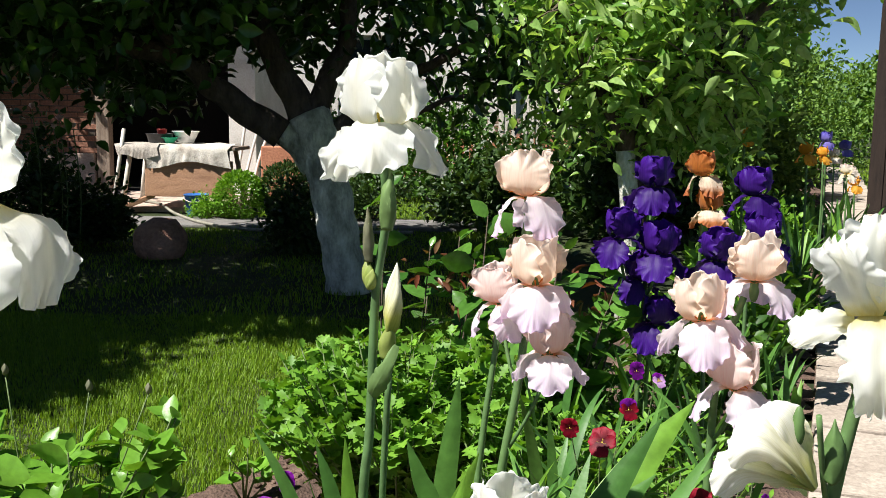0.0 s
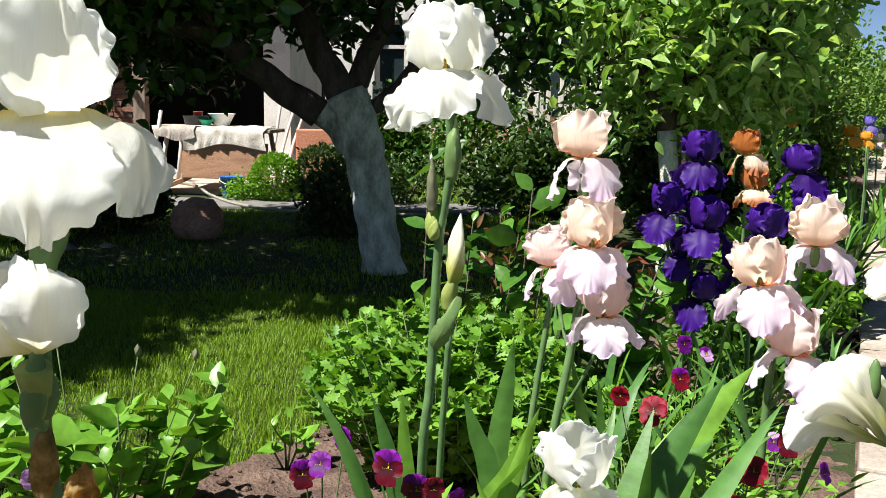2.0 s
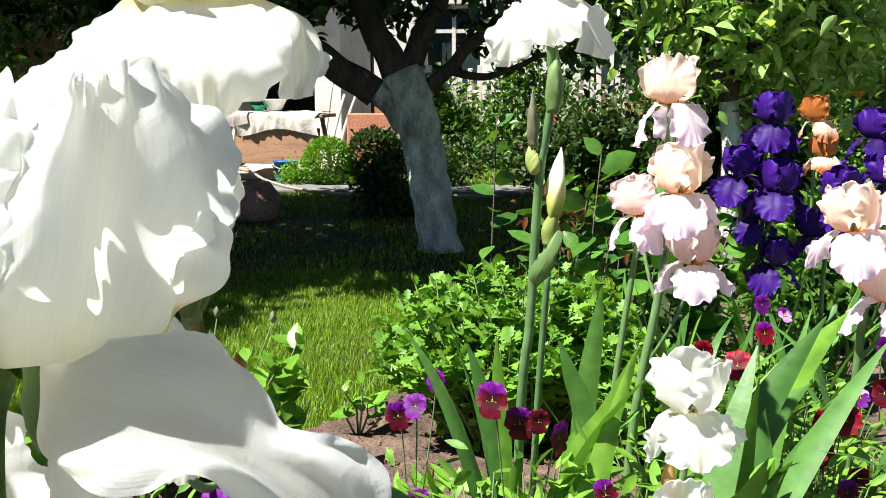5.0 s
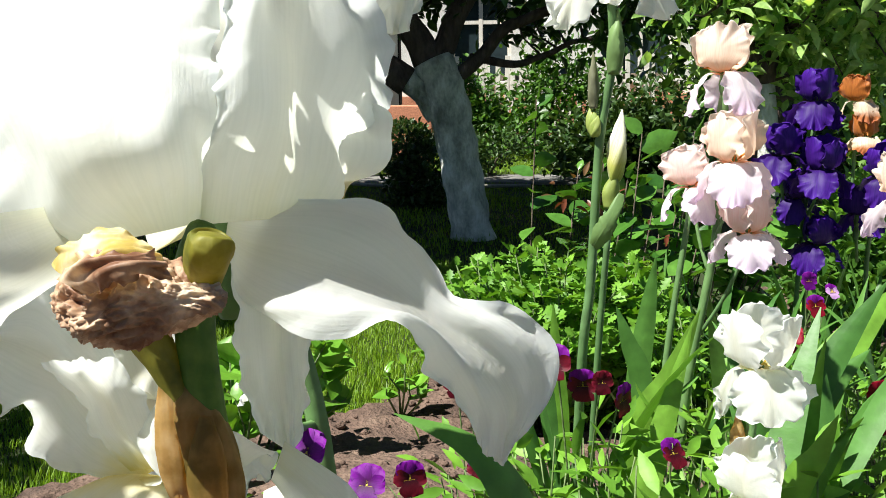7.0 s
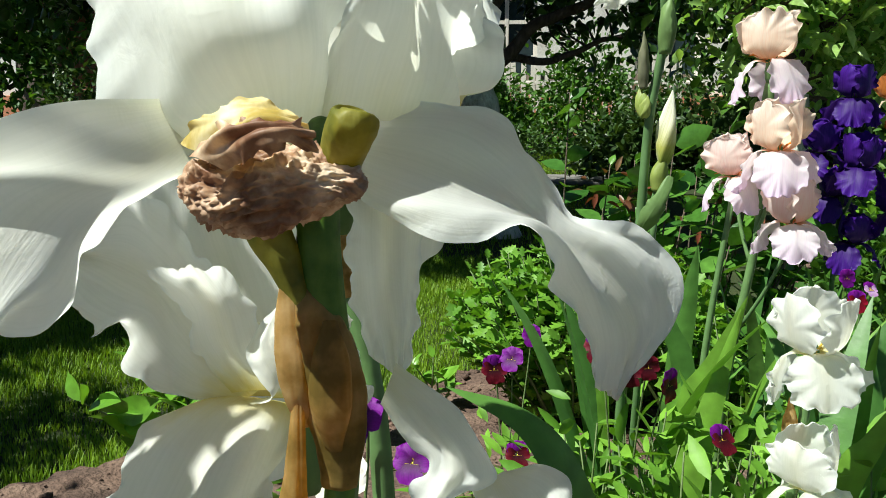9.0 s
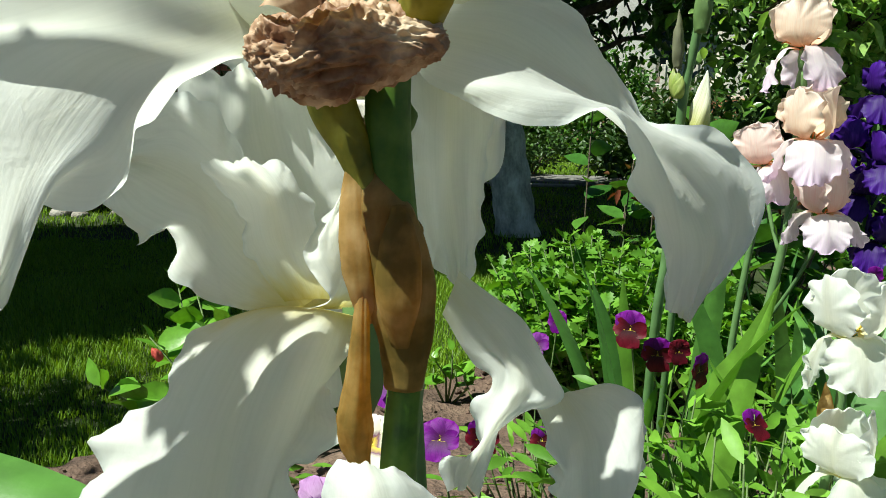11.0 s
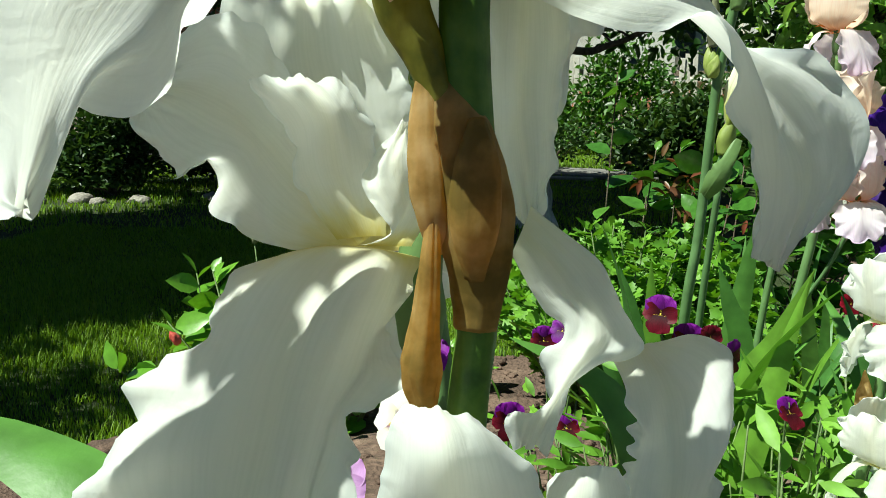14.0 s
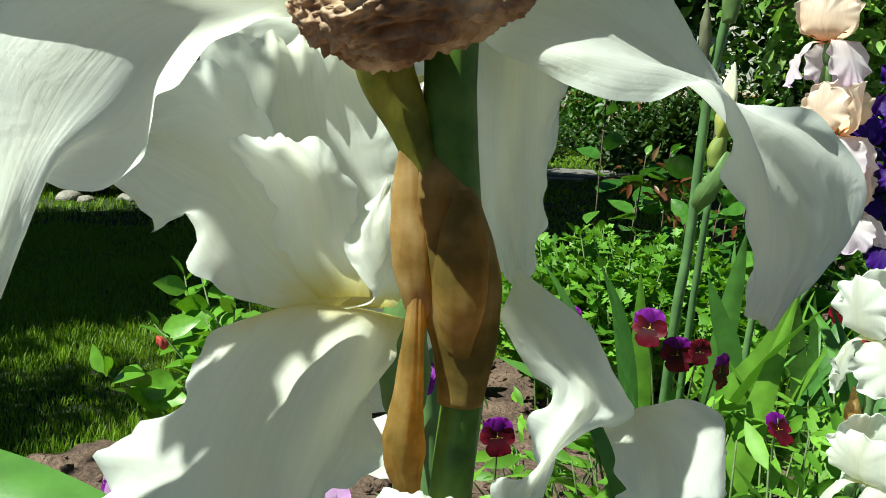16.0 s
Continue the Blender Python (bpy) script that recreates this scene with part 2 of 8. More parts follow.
M_PLASTIC_G = surface("green_plastic", (0.02, 0.3, 0.16), (0.03, 0.38, 0.2), 4, 0.4, 0.05, 40)
M_PLASTIC_K = surface("dark_plastic", (0.02, 0.02, 0.022), (0.04, 0.04, 0.042), 4, 0.5, 0.05, 40)
M_HOSE = surface("garden_hose", (0.2, 0.19, 0.15), (0.34, 0.32, 0.26), 5, 0.5, 0.1, 40)
M_GLASSDARK = surface("window_glass", (0.02, 0.03, 0.035), (0.03, 0.045, 0.05), 2, 0.08, 0.02, 10, spec=0.6)

M_GRASS = leaf_mat("grass_blade", (0.11, 0.22, 0.01), (0.23, 0.36, 0.025), 0.32, 0.5)
M_BUDGREEN = leaf_mat("yellow_green_bud", (0.26, 0.34, 0.07), (0.36, 0.42, 0.12), 0.3, 0.5, island=False)
M_IRISLEAF = leaf_mat("iris_leaf", (0.055, 0.15, 0.03), (0.11, 0.25, 0.045), 0.26, 0.45, island=False, tint=(1.2, 1.25, 0.4))
M_IRISLEAF_Y = leaf_mat("iris_leaf_young", (0.12, 0.26, 0.03), (0.18, 0.35, 0.04), 0.3, 0.45, island=False)
M_STEM = leaf_mat("iris_stem", (0.1, 0.19, 0.07), (0.13, 0.23, 0.08), 0.08, 0.5, island=False)
M_STEM_D = dry_mat("dark_iris_stem", (0.045, 0.105, 0.01), (0.085, 0.18, 0.015), (0.15, 0.25, 0.03), 0.25)
M_SPATHE = leaf_mat("green_spathe", (0.1, 0.19, 0.06), (0.15, 0.24, 0.08), 0.2, 0.5, island=False)
M_PAPER = dry_mat("papery_spathe", (0.42, 0.27, 0.08), (0.6, 0.42, 0.17), (0.75, 0.6, 0.32), 0.66, (1.15, 1.05, 0.6))
M_PAPER_G = dry_mat("olive_papery_sheath", (0.27, 0.19, 0.045), (0.47, 0.31, 0.09), (0.66, 0.47, 0.19), 0.66, (1.2, 1.06, 0.55))
M_OLIVE = dry_mat("olive_pod", (0.16, 0.17, 0.02), (0.26, 0.25, 0.03), (0.36, 0.34, 0.06), 0.45)
M_YELLOWBASE = dry_mat("yellow_petal_base", (0.55, 0.42, 0.1), (0.78, 0.68, 0.34), (0.88, 0.85, 0.66))
M_SPENT = dry_mat("withered_petals", (0.2, 0.09, 0.045), (0.46, 0.29, 0.18), (0.84, 0.68, 0.5), 0.22)
M_CHRYS = leaf_mat("lobed_leaf", (0.09, 0.22, 0.02), (0.19, 0.38, 0.04), 0.3, 0.5)
M_ROSELEAF = leaf_mat("rose_leaf", (0.035, 0.11, 0.018), (0.12, 0.27, 0.04), 0.25, 0.22)
M_ROSEYOUNG = leaf_mat("young_rose_leaf", (0.11, 0.26, 0.025), (0.17, 0.36, 0.04), 0.3, 0.35)
M_ROSERED = leaf_mat("reddish_rose_shoot", (0.2, 0.05, 0.03), (0.12, 0.08, 0.03), 0.25, 0.4)
M_APPLE = leaf_mat("apple_leaf", (0.016, 0.045, 0.008), (0.06, 0.135, 0.02), 0.14, 0.28)
M_DRYGREEN = leaf_mat("dry_green_spathe", (0.16, 0.17, 0.1), (0.24, 0.24, 0.15), 0.3, 0.6, island=False)
# outbuilding boards: brown taken almost to black, the wall's shade in the colour
M_SHADEWOOD = surface("shade_dark_boards", (0.014, 0.008, 0.006), (0.03, 0.018, 0.013), 5, 0.8, 0.4, 60, (0.02, 0.012, 0.008), stretch=(6, 6, 0.6))
M_PEAR = leaf_mat("pear_leaf", (0.1, 0.24, 0.035), (0.46, 0.62, 0.22), 0.42, 0.25, tint=(1.2, 1.25, 0.5))
M_HEDGE = leaf_mat("hedge_leaf", (0.03, 0.09, 0.012), (0.09, 0.2, 0.025), 0.3, 0.5)
M_BOX = leaf_mat("boxwood_leaf", (0.09, 0.22, 0.015), (0.18, 0.36, 0.03), 0.3, 0.45)
M_DARKSHRUB = leaf_mat("dark_shrub_leaf", (0.02, 0.05, 0.012), (0.06, 0.11, 0.025), 0.25, 0.4)
M_FARLEAF = leaf_mat("far_tree_leaf", (0.06, 0.14, 0.022), (0.19, 0.32, 0.06), 0.3, 0.55)
M_TWIG = surface("twig", (0.07, 0.05, 0.035), (0.13, 0.1, 0.07), 20, 0.85, 0.4, 80)
M_GREENTWIG = surface("green_twig", (0.08, 0.13, 0.04), (0.13, 0.18, 0.06), 20, 0.6, 0.2, 80)

P_WHITE = petal_mat("white_petal", [(0.0, (0.74, 0.62, 0.2)), (0.1, (0.85, 0.78, 0.46)), (0.2, (0.91, 0.89, 0.76)), (0.34, (0.93, 0.93, 0.89)), (1.0, (0.95, 0.955, 0.935))], 0.57, (0.78, 0.8, 0.77), 0.16, crepe=0.16, rib=(1.0, 0.98, 0.92))
P_PLAINWHITE = petal_mat("plain_white_petal", [(0.0, (0.84, 0.83, 0.66)), (0.16, (0.9, 0.9, 0.84)), (0.4, (0.93, 0.94, 0.92)), (1.0, (0.94, 0.95, 0.94))], 0.57, (0.78, 0.8, 0.79), 0.16, crepe=0.16, rib=(1.0, 0.985, 0.94))
P_BELL = petal_mat("cream_green_petal", [(0.0, (0.3, 0.36, 0.08)), (0.25, (0.58, 0.58, 0.2)), (0.5, (0.84, 0.8, 0.56)), (0.78, (0.93, 0.92, 0.86)), (1.0, (0.94, 0.94, 0.92))], 0.4, (0.75, 0.74, 0.5), 0.4)
P_WBUD = petal_mat("white_bud", [(0.0, (0.3, 0.38, 0.06)), (0.25, (0.55, 0.55, 0.14)), (0.5, (0.85, 0.83, 0.62)), (1.0, (0.92, 0.92, 0.88))], 0.3, (0.6, 0.62, 0.3), 0.5)
P_PEACH = petal_mat("peach_standard", [(0.0, (0.8, 0.3, 0.08)), (0.12, (0.9, 0.54, 0.34)), (0.36, (0.93, 0.74, 0.6)), (1.0, (0.95, 0.85, 0.78))], 0.48, (0.9, 0.66, 0.55), 0.3)
P_LILAC = petal_mat("pale_lilac_fall", [(0.0, (0.8, 0.3, 0.06)), (0.12, (0.85, 0.5, 0.3)), (0.26, (0.92, 0.8, 0.8)), (0.6, (0.93, 0.83, 0.91)), (1.0, (0.86, 0.7, 0.9))], 0.48, (0.84, 0.68, 0.88), 0.3)
P_PINK = petal_mat("pink_standard", [(0.0, (0.8, 0.28, 0.1)), (0.12, (0.9, 0.54, 0.42)), (0.36, (0.93, 0.73, 0.67)), (1.0, (0.95, 0.84, 0.82))], 0.48, (0.9, 0.62, 0.6), 0.3)
P_VIOLET = petal_mat("violet_petal", [(0.0, (0.06, 0.03, 0.08)), (0.2, (0.03, 0.005, 0.11)), (0.7, (0.05, 0.008, 0.2)), (1.0, (0.075, 0.012, 0.29))], 0.3, (0.35, 0.3, 0.6), 0.6, sheen=0.0)
P_RUST = petal_mat("rust_standard", [(0.0, (0.55, 0.3, 0.05)), (0.4, (0.45, 0.14, 0.02)), (1.0, (0.5, 0.17, 0.04))], 0.35, (0.6, 0.4, 0.3), 0.5)
P_RUSTFALL = petal_mat("rust_edged_fall", [(0.0, (0.6, 0.35, 0.05)), (0.3, (0.8, 0.72, 0.55)), (0.62, (0.78, 0.6, 0.45)), (0.8, (0.5, 0.18, 0.06)), (1.0, (0.42, 0.12, 0.04))], 0.35, (0.7, 0.5, 0.4), 0.5)
P_ORANGE = petal_mat("orange_petal", [(0.0, (0.6, 0.3, 0.02)), (1.0, (0.8, 0.36, 0.03))], 0.35, (0.8, 0.6, 0.5), 0.3)
P_BLUE = petal_mat("blue_petal", [(0.0, (0.25, 0.2, 0.45)), (1.0, (0.16, 0.13, 0.6))], 0.35, (0.6, 0.6, 0.8), 0.4)
P_CREAM = petal_mat("cream_petal", [(0.0, (0.75, 0.5, 0.05)), (0.5, (0.85, 0.78, 0.62)), (1.0, (0.84, 0.68, 0.62))], 0.35)
P_BEARD_Y = surface("yellow_beard", (0.75, 0.5, 0.05), (0.85, 0.62, 0.1), 90, 0.9, 0.8, 300)
P_BEARD_O = surface("orange_beard", (0.8, 0.24, 0.03), (0.9, 0.34, 0.05), 90, 0.9, 0.8, 300)
P_BEARD_V = surface("violet_beard", (0.1, 0.03, 0.3), (0.2, 0.06, 0.4), 90, 0.9, 0.8, 300)
P_PANSY_P = petal_mat("purple_pansy_petal", [(0.0, (0.5, 0.4, 0.02)), (0.005, (0.5, 0.4, 0.02)), (0.02, (0.06, 0.002, 0.06)), (0.5, (0.13, 0.003, 0.2)), (1.0, (0.24, 0.006, 0.34))], 0.3, (0.2, 0.02, 0.3), 0.4, sheen=0.0)
P_PANSY_M = petal_mat("maroon_pansy_petal", [(0.0, (0.6, 0.45, 0.03)), (0.005, (0.6, 0.45, 0.03)), (0.02, (0.03, 0.001, 0.006)), (0.6, (0.11, 0.002, 0.012)), (1.0, (0.18, 0.003, 0.02))], 0.25, (0.1, 0.01, 0.02), 0.4, sheen=0.0)
P_PANSY_R = petal_mat("crimson_pansy_petal", [(0.0, (0.6, 0.45, 0.03)), (0.005, (0.6, 0.45, 0.03)), (0.02, (0.06, 0.001, 0.006)), (0.6, (0.24, 0.003, 0.018)), (1.0, (0.36, 0.005, 0.03))], 0.3, (0.2, 0.01, 0.03), 0.4, sheen=0.0)
P_PANSY_L = petal_mat("lilac_pansy_petal", [(0.0, (0.75, 0.55, 0.05)), (0.18, (0.12, 0.03, 0.2)), (0.34, (0.62, 0.4, 0.66)), (1.0, (0.55, 0.28, 0.62))], 0.3, (0.7, 0.5, 0.7), 0.4)
P_PANSY_W = petal_mat("white_pansy_petal", [(0.0, (0.8, 0.6, 0.05)), (0.2, (0.2, 0.08, 0.15)), (0.36, (0.82, 0.76, 0.6)), (1.0, (0.84, 0.8, 0.78))], 0.3)
P_PEONY = petal_mat("pale_pink_petal", [(0.0, (0.7, 0.45, 0.45)), (1.0, (0.8, 0.62, 0.62))], 0.3)
P_BUD = surface("rose_bud_petal", (0.45, 0.06, 0.05), (0.6, 0.12, 0.08), 30, 0.6, 0.2, 90)

# ---------------------------------------------------------------- building helpers


def make_mesh(name, verts, faces, mat, uv=None, smooth=True, mats=None, face_mat=None):
    me = bpy.data.meshes.new(name)
    me.from_pydata(np.asarray(verts, dtype=float).tolist() if not isinstance(verts, list) else verts, [], faces if isinstance(faces, list) else faces.tolist())
    for x in (mats or [mat]):
        me.materials.append(x)
    if smooth:
        me.polygons.foreach_set("use_smooth", np.ones(len(me.polygons), dtype=bool))
    if face_mat is not None:
        me.polygons.foreach_set("material_index", np.asarray(face_mat, dtype=np.int32))
    if uv is not None:
        layer = me.uv_layers.new(name="UVMap")
        idx = np.empty(len(me.loops), dtype=np.int32)
        me.loops.foreach_get("vertex_index", idx)
        layer.data.foreach_set("uv", np.asarray(uv, dtype=np.float32)[idx].ravel())
    me.update()
    return me


def part(name, me, parent=None, label="", at=(0, 0, 0), m=None):
    """Links a mesh (or bmesh) as one object under a thing or part."""
    ob = new(name, me)
    if parent is not None:
        ob.parent = parent
    ob.matrix_basis = m if m is not None else Matrix.Translation(at)
    if label:
        ob["label"] = label
    return ob


def thing(name, at, label, category, group="", kind=""):
    e = new(name, None)
    e.location = at
    e.empty_display_size = 0.05
    return tagged(e, label, category, group, kind)


def bm_mesh(name, bm, mat, smooth=False):
    me = bpy.data.meshes.new(name)
    bm.normal_update()
    bm.to_mesh(me)
    bm.free()
    me.materials.append(mat)
    if smooth:
        me.polygons.foreach_set("use_smooth", np.ones(len(me.polygons), dtype=bool))
    return me


def box_mesh(name, sx, sy, sz, mat, bevel=0.01, wob=0.0, seed=0):
    """A box standing on z=0, centred in x and y, with worn edges."""
    bm = bmesh.new()
    bmesh.ops.create_cube(bm, size=1)
    for v in bm.verts:
        v.co = Vector((v.co.x * sx, v.co.y * sy, (v.co.z + 0.5) * sz))
    if bevel:
        bmesh.ops.bevel(bm, geom=list(bm.edges), offset=bevel, segments=2, affect="EDGES", profile=0.6)
    if wob:
        for v in bm.verts:
            v.co += wob * Vector(noise.noise_vector(v.co * 3.1 + Vector((seed, seed * 2, 0))))
    return bm_mesh(name, bm, mat)


def tube(points, radii, sides=8, cap=True):
    """Vertices and faces of a tapered tube along points."""
    pts = [Vector(p) for p in points]
    V, F = [], []
    up = Vector((0.13, 0.31, 0.94)).normalized()
    prev = None
    for i, p in enumerate(pts):
        d = (pts[min(i + 1, len(pts) - 1)] - pts[max(i - 1, 0)]).normalized()
        a = (prev if prev is not None else (Vector((1, 0, 0)) if abs(d.x) < 0.9 else Vector((0, 1, 0))))
        a = (a - d * a.dot(d)).normalized()
        prev = a
        b = d.cross(a)
        for k in range(sides):
            w = 2 * math.pi * k / sides
            V.append(tuple(p + radii[i] * (math.cos(w) * a + math.sin(w) * b)))
    for i in range(len(pts) - 1):
        for k in range(sides):
            F.append((i * sides + k, i * sides + (k + 1) % sides, (i + 1) * sides + (k + 1) % sides, (i + 1) * sides + k))
    if cap:
        F.append(tuple(range(sides))[::-1])
        F.append(tuple((len(pts) - 1) * sides + k for k in range(sides)))
    return V, F


def curve_pts(ctrl, n=12):
    """Smooth points through control points (Catmull-Rom)."""
    c = [Vector(p) for p in ctrl]
    c = [2 * c[0] - c[1]] + c + [2 * c[-1] - c[-2]]
    out = []
    for i in range(1, len(c) - 2):
        for k in range(n):
            t = k / n
            p0, p1, p2, p3 = c[i - 1], c[i], c[i + 1], c[i + 2]
            out.append(0.5 * ((2 * p1) + (p2 - p0) * t + (2 * p0 - 5 * p1 + 4 * p2 - p3) * t * t + (3 * p1 - p0 - 3 * p2 + p3) * t ** 3))
    out.append(c[-2])
    return out


def tube_mesh(name, ctrl, r0, r1, mat, sides=8, n=6, gnarl=0.0):
    p = curve_pts(ctrl, n)
    if gnarl:
        p = [q + gnarl * Vector(noise.noise_vector(q * 5.0)) for q in p]
    k = len(p) - 1
    V, F = tube(p, [r0 + (r1 - r0) * i / k for i in range(k + 1)], sides)
    return make_mesh(name, V, F, mat)


def lathe(name, profile, mat, sides=20, cap_bottom=True, squash=1.0):
    V, F = [], []
    for r, z in profile:
        for k in range(sides):
            w = 2 * math.pi * k / sides
            V.append((r * math.cos(w), r * math.sin(w) * squash, z))
    for i in range(len(profile) - 1):
        for k in range(sides):
            F.append((i * sides + k, i * sides + (k + 1) % sides, (i + 1) * sides + (k + 1) % sides, (i + 1) * sides + k))
    if cap_bottom:
        F.append(tuple(range(sides))[::-1])
    return make_mesh(name, V, F, mat)


# leaf outlines: rows of (along, half width); a leaf is folded a little along its midrib and curls
OVAL = [(0.0, 0.0), (0.12, 0.16), (0.35, 0.29), (0.6, 0.27), (0.82, 0.14), (1.0, 0.0)]


def leaf_cloud(name, centres, dirs, sizes, mat, rng, outline=OVAL, fold=0.25, curl=0.25, width=1.0, mats=None, face_mat=None):
    """Many folded leaves as one mesh. centres, dirs: (n,3); each leaf grows from its centre along dirs with a random roll."""
    n = len(centres)
    dirs = dirs / (np.linalg.norm(dirs, axis=1, keepdims=True) + 1e-9)
    ref = rng.normal(size=(n, 3)) * 0.55 + np.array([0, 0, 1.0])
    side = np.cross(dirs, ref)
    side /= np.linalg.norm(side, axis=1, keepdims=True) + 1e-9
    nor = np.cross(side, dirs)
    rows = outline
    m = len(rows)
    inner = rows[1:-1]
    per = 2 + 3 * len(inner)
    V = np.zeros((n, per, 3))
    cu = curl * rng.uniform(0.2, 1.8, size=n)

    def put(k, a, w, s):
        lift = abs(w) * fold * 2 - cu * a * a * 0.6
        V[:, k] = centres + sizes[:, None] * (dirs * a + side * (w * s * width)[..., None] if np.ndim(w) else dirs * a + side * (w * s * width)) + (sizes * lift)[:, None] * nor
    put(0, rows[0][0], 0.0, 1)
    for i, (a, w) in enumerate(inner):
        put(1 + 3 * i, a, w, -1)
        put(2 + 3 * i, a, 0.0, 1)
        put(3 + 3 * i, a, w, 1)
    put(per - 1, rows[-1][0], 0.0, 1)
    f = []
    f.append((0, 2, 1))
    f.append((0, 3, 2))
    tri, quad = [(0, 2, 1), (0, 3, 2)], []
    for i in range(len(inner) - 1):
        a = 1 + 3 * i
        quad += [(a, a + 1, a + 4, a + 3), (a + 1, a + 2, a + 5, a + 4)]
    a = 1 + 3 * (len(inner) - 1)
    tri += [(a, a + 1, per - 1), (a + 1, a + 2, per - 1)]
    base = (np.arange(n) * per)[:, None, None]
    faces = (np.array(tri)[None] + base).reshape(-1, 3).tolist() + ((np.array(quad)[None] + base).reshape(-1, 4).tolist() if quad else [])
    return make_mesh(name, V.reshape(-1, 3), faces, mat)


def rand_dirs(n, rng, up=0.0):
    d = rng.normal(size=(n, 3))
    d /= np.linalg.norm(d, axis=1, keepdims=True)
    d[:, 2] += up
    return d


def smooth01(a, b, x):
    t = np.clip((x - a) / (b - a), 0, 1)
    return t * t * (3 - 2 * t)

# ---------------------------------------------------------------- ground


def bed_edge(x):
    """How far the flower bed reaches (y) at x, before the lawn begins."""
    left = 2.95 - 1.15 * np.clip(-0.45 - x, 0, 3) ** 0.9
    right = 2.95 + 30.0 * smooth01(0.15, 1.6, x)
    return np.where(x < -0.45, left, np.minimum(right, 24.0)) + 0.06 * np.sin(x * 9.0)


def bed_z(x, y):
    """Height of the bed's soil: banked up towards the near side."""
    x, y = np.asarray(x, float), np.asarray(y, float)
    bank = 0.34 * (1 - smooth01(0.9, 2.75, y)) * (1 - 0.75 * smooth01(0.55, 1.0, x)) * (1 - 0.8 * smooth01(-0.5, -1.5, -np.abs(x) * np.sign(-x)) * 0)
    left = 1 - 0.85 * smooth01(0.35, 1.3, -x)
    return 0.012 + bank * left + 0.012 * np.sin(7 * x + 1.3) * np.sin(6 * y)


def sheet(name, xs, ys, zf, mat, keep=None):
    X, Y = np.meshgrid(xs, ys, indexing="ij")
    Z = zf(X, Y)
    V = np.stack([X, Y, Z], -1).reshape(-1, 3)
    nx, ny = len(xs), len(ys)
    i, j = np.meshgrid(np.arange(nx - 1), np.arange(ny - 1), indexing="ij")
    a = (i * ny + j).ravel()
    F = np.stack([a, a + ny, a + ny + 1, a + 1], -1)
    if keep is not None:
        F = F[keep(V[F].mean(1))]
    return make_mesh(name, V, F.tolist(), mat)


gx = np.concatenate([[-3000, -300, -60], np.linspace(-14, 14, 57), [60, 300, 3000]])
gy = np.concatenate([[-3000, -300, -40], np.linspace(-6, 30, 73), [60, 300, 3000]])
ground = part("ground", sheet("ground", gx, gy, lambda x, y: -0.01 + 0.02 * np.sin(x * 0.8) * np.sin(y * 0.7) * (np.abs(x) < 13) * (np.abs(y) < 28), M_LAWN))
tagged(ground, "mown green lawn and garden earth running to the horizon", "lawn", kind="structure")

bed = part("flower_bed_soil", sheet("flower_bed_soil", np.linspace(-3.0, 1.35, 110), np.linspace(-1.5, 3.2, 118), lambda x, y: (bed_z(x, y) + 0.05 + 0.012 * np.sin(31 * x + 3 * np.sin(9 * y)) * np.sin(27 * y)) * smooth01(1.34, 1.08, x) * smooth01(-2.98, -2.5, x) * smooth01(-1.48, -1.0, y) - 0.05, M_SOIL,
                                    lambda c: c[:, 1] < bed_edge(c[:, 0])))
tagged(bed, "bare brown crumbly soil of a raised flower bed", "soil", kind="structure")


def path_x(y):
    return 1.12 + 0.395 * (y - 2.7)


bed2 = part("border_soil", sheet("border_soil", np.linspace(0.2, 9.2, 90), np.linspace(3.1, 22, 120), lambda x, y: 0.02 + 0.01 * np.sin(9 * x) * np.sin(8 * y), M_SOIL,
                                 lambda c: (c[:, 0] < path_x(c[:, 1]) - 0.02) & (c[:, 0] > path_x(c[:, 1]) - 0.95 - 0.1 * np.sin(3 * c[:, 1]))))
tagged(bed2, "dark soil strip planted with irises along the path", "soil", kind="structure")

# paved path of concrete slabs
path_base = part("path", sheet("path", np.linspace(0.0, 1.0, 3), np.linspace(-1.5, 27, 30), lambda x, y: 0 * x, M_SOIL))
_me = path_base.data
for v in _me.vertices:
    s, y = v.co.x, v.co.y
    v.co = Vector((path_x(y) - 0.02 + 0.66 * s, y, 0.022))
tagged(path_base, "narrow garden path of pale concrete slabs", "path", kind="structure")
_ang = -math.degrees(math.atan(0.395))
slab_meshes = [box_mesh("slab", 0.6, 0.55, 0.05, M_CONC, 0.008, 0.012, s) for s in range(4)]
for k in range(6, 44):
    y = -1.2 + k * 0.57
    c = (path_x(y) + 0.31, y, 0.012 + 0.004 * math.sin(k * 2.3))
    part("slab", slab_meshes[k % 4], path_base, m=pose(c[0], c[1], c[2], 0.4 * math.sin(k), 0.4 * math.cos(k * 1.7), _ang + 1.5 * math.sin(k * 3.1)))

# terrace before the shed
terrace = part("terrace", box_mesh("terrace", 3.6, 2.7, 0.06, M_TERRACE, 0.01), at=(-4.0, 11.6, -0.01))
tagged(terrace, "pinkish worn concrete terrace before the shed", "terrace", kind="structure")
walkway = part("walkway", box_mesh("walkway", 6.2, 0.7, 0.035, M_SHADED_WALK, 0.01), at=(-2.9, 9.2, -0.005))
tagged(walkway, "concrete walkway across the lawn, its shade put into the grey", "walkway", kind="structure")

# ---------------------------------------------------------------- shed with brick wall and open doorway
shed = thing("shed", (-4.8, 12.2, 0), "old brick shed with a dark open doorway and weathered wooden post", "shed")


def at_shed(x, y, z):
    return (x + 4.8, y - 12.2, z)


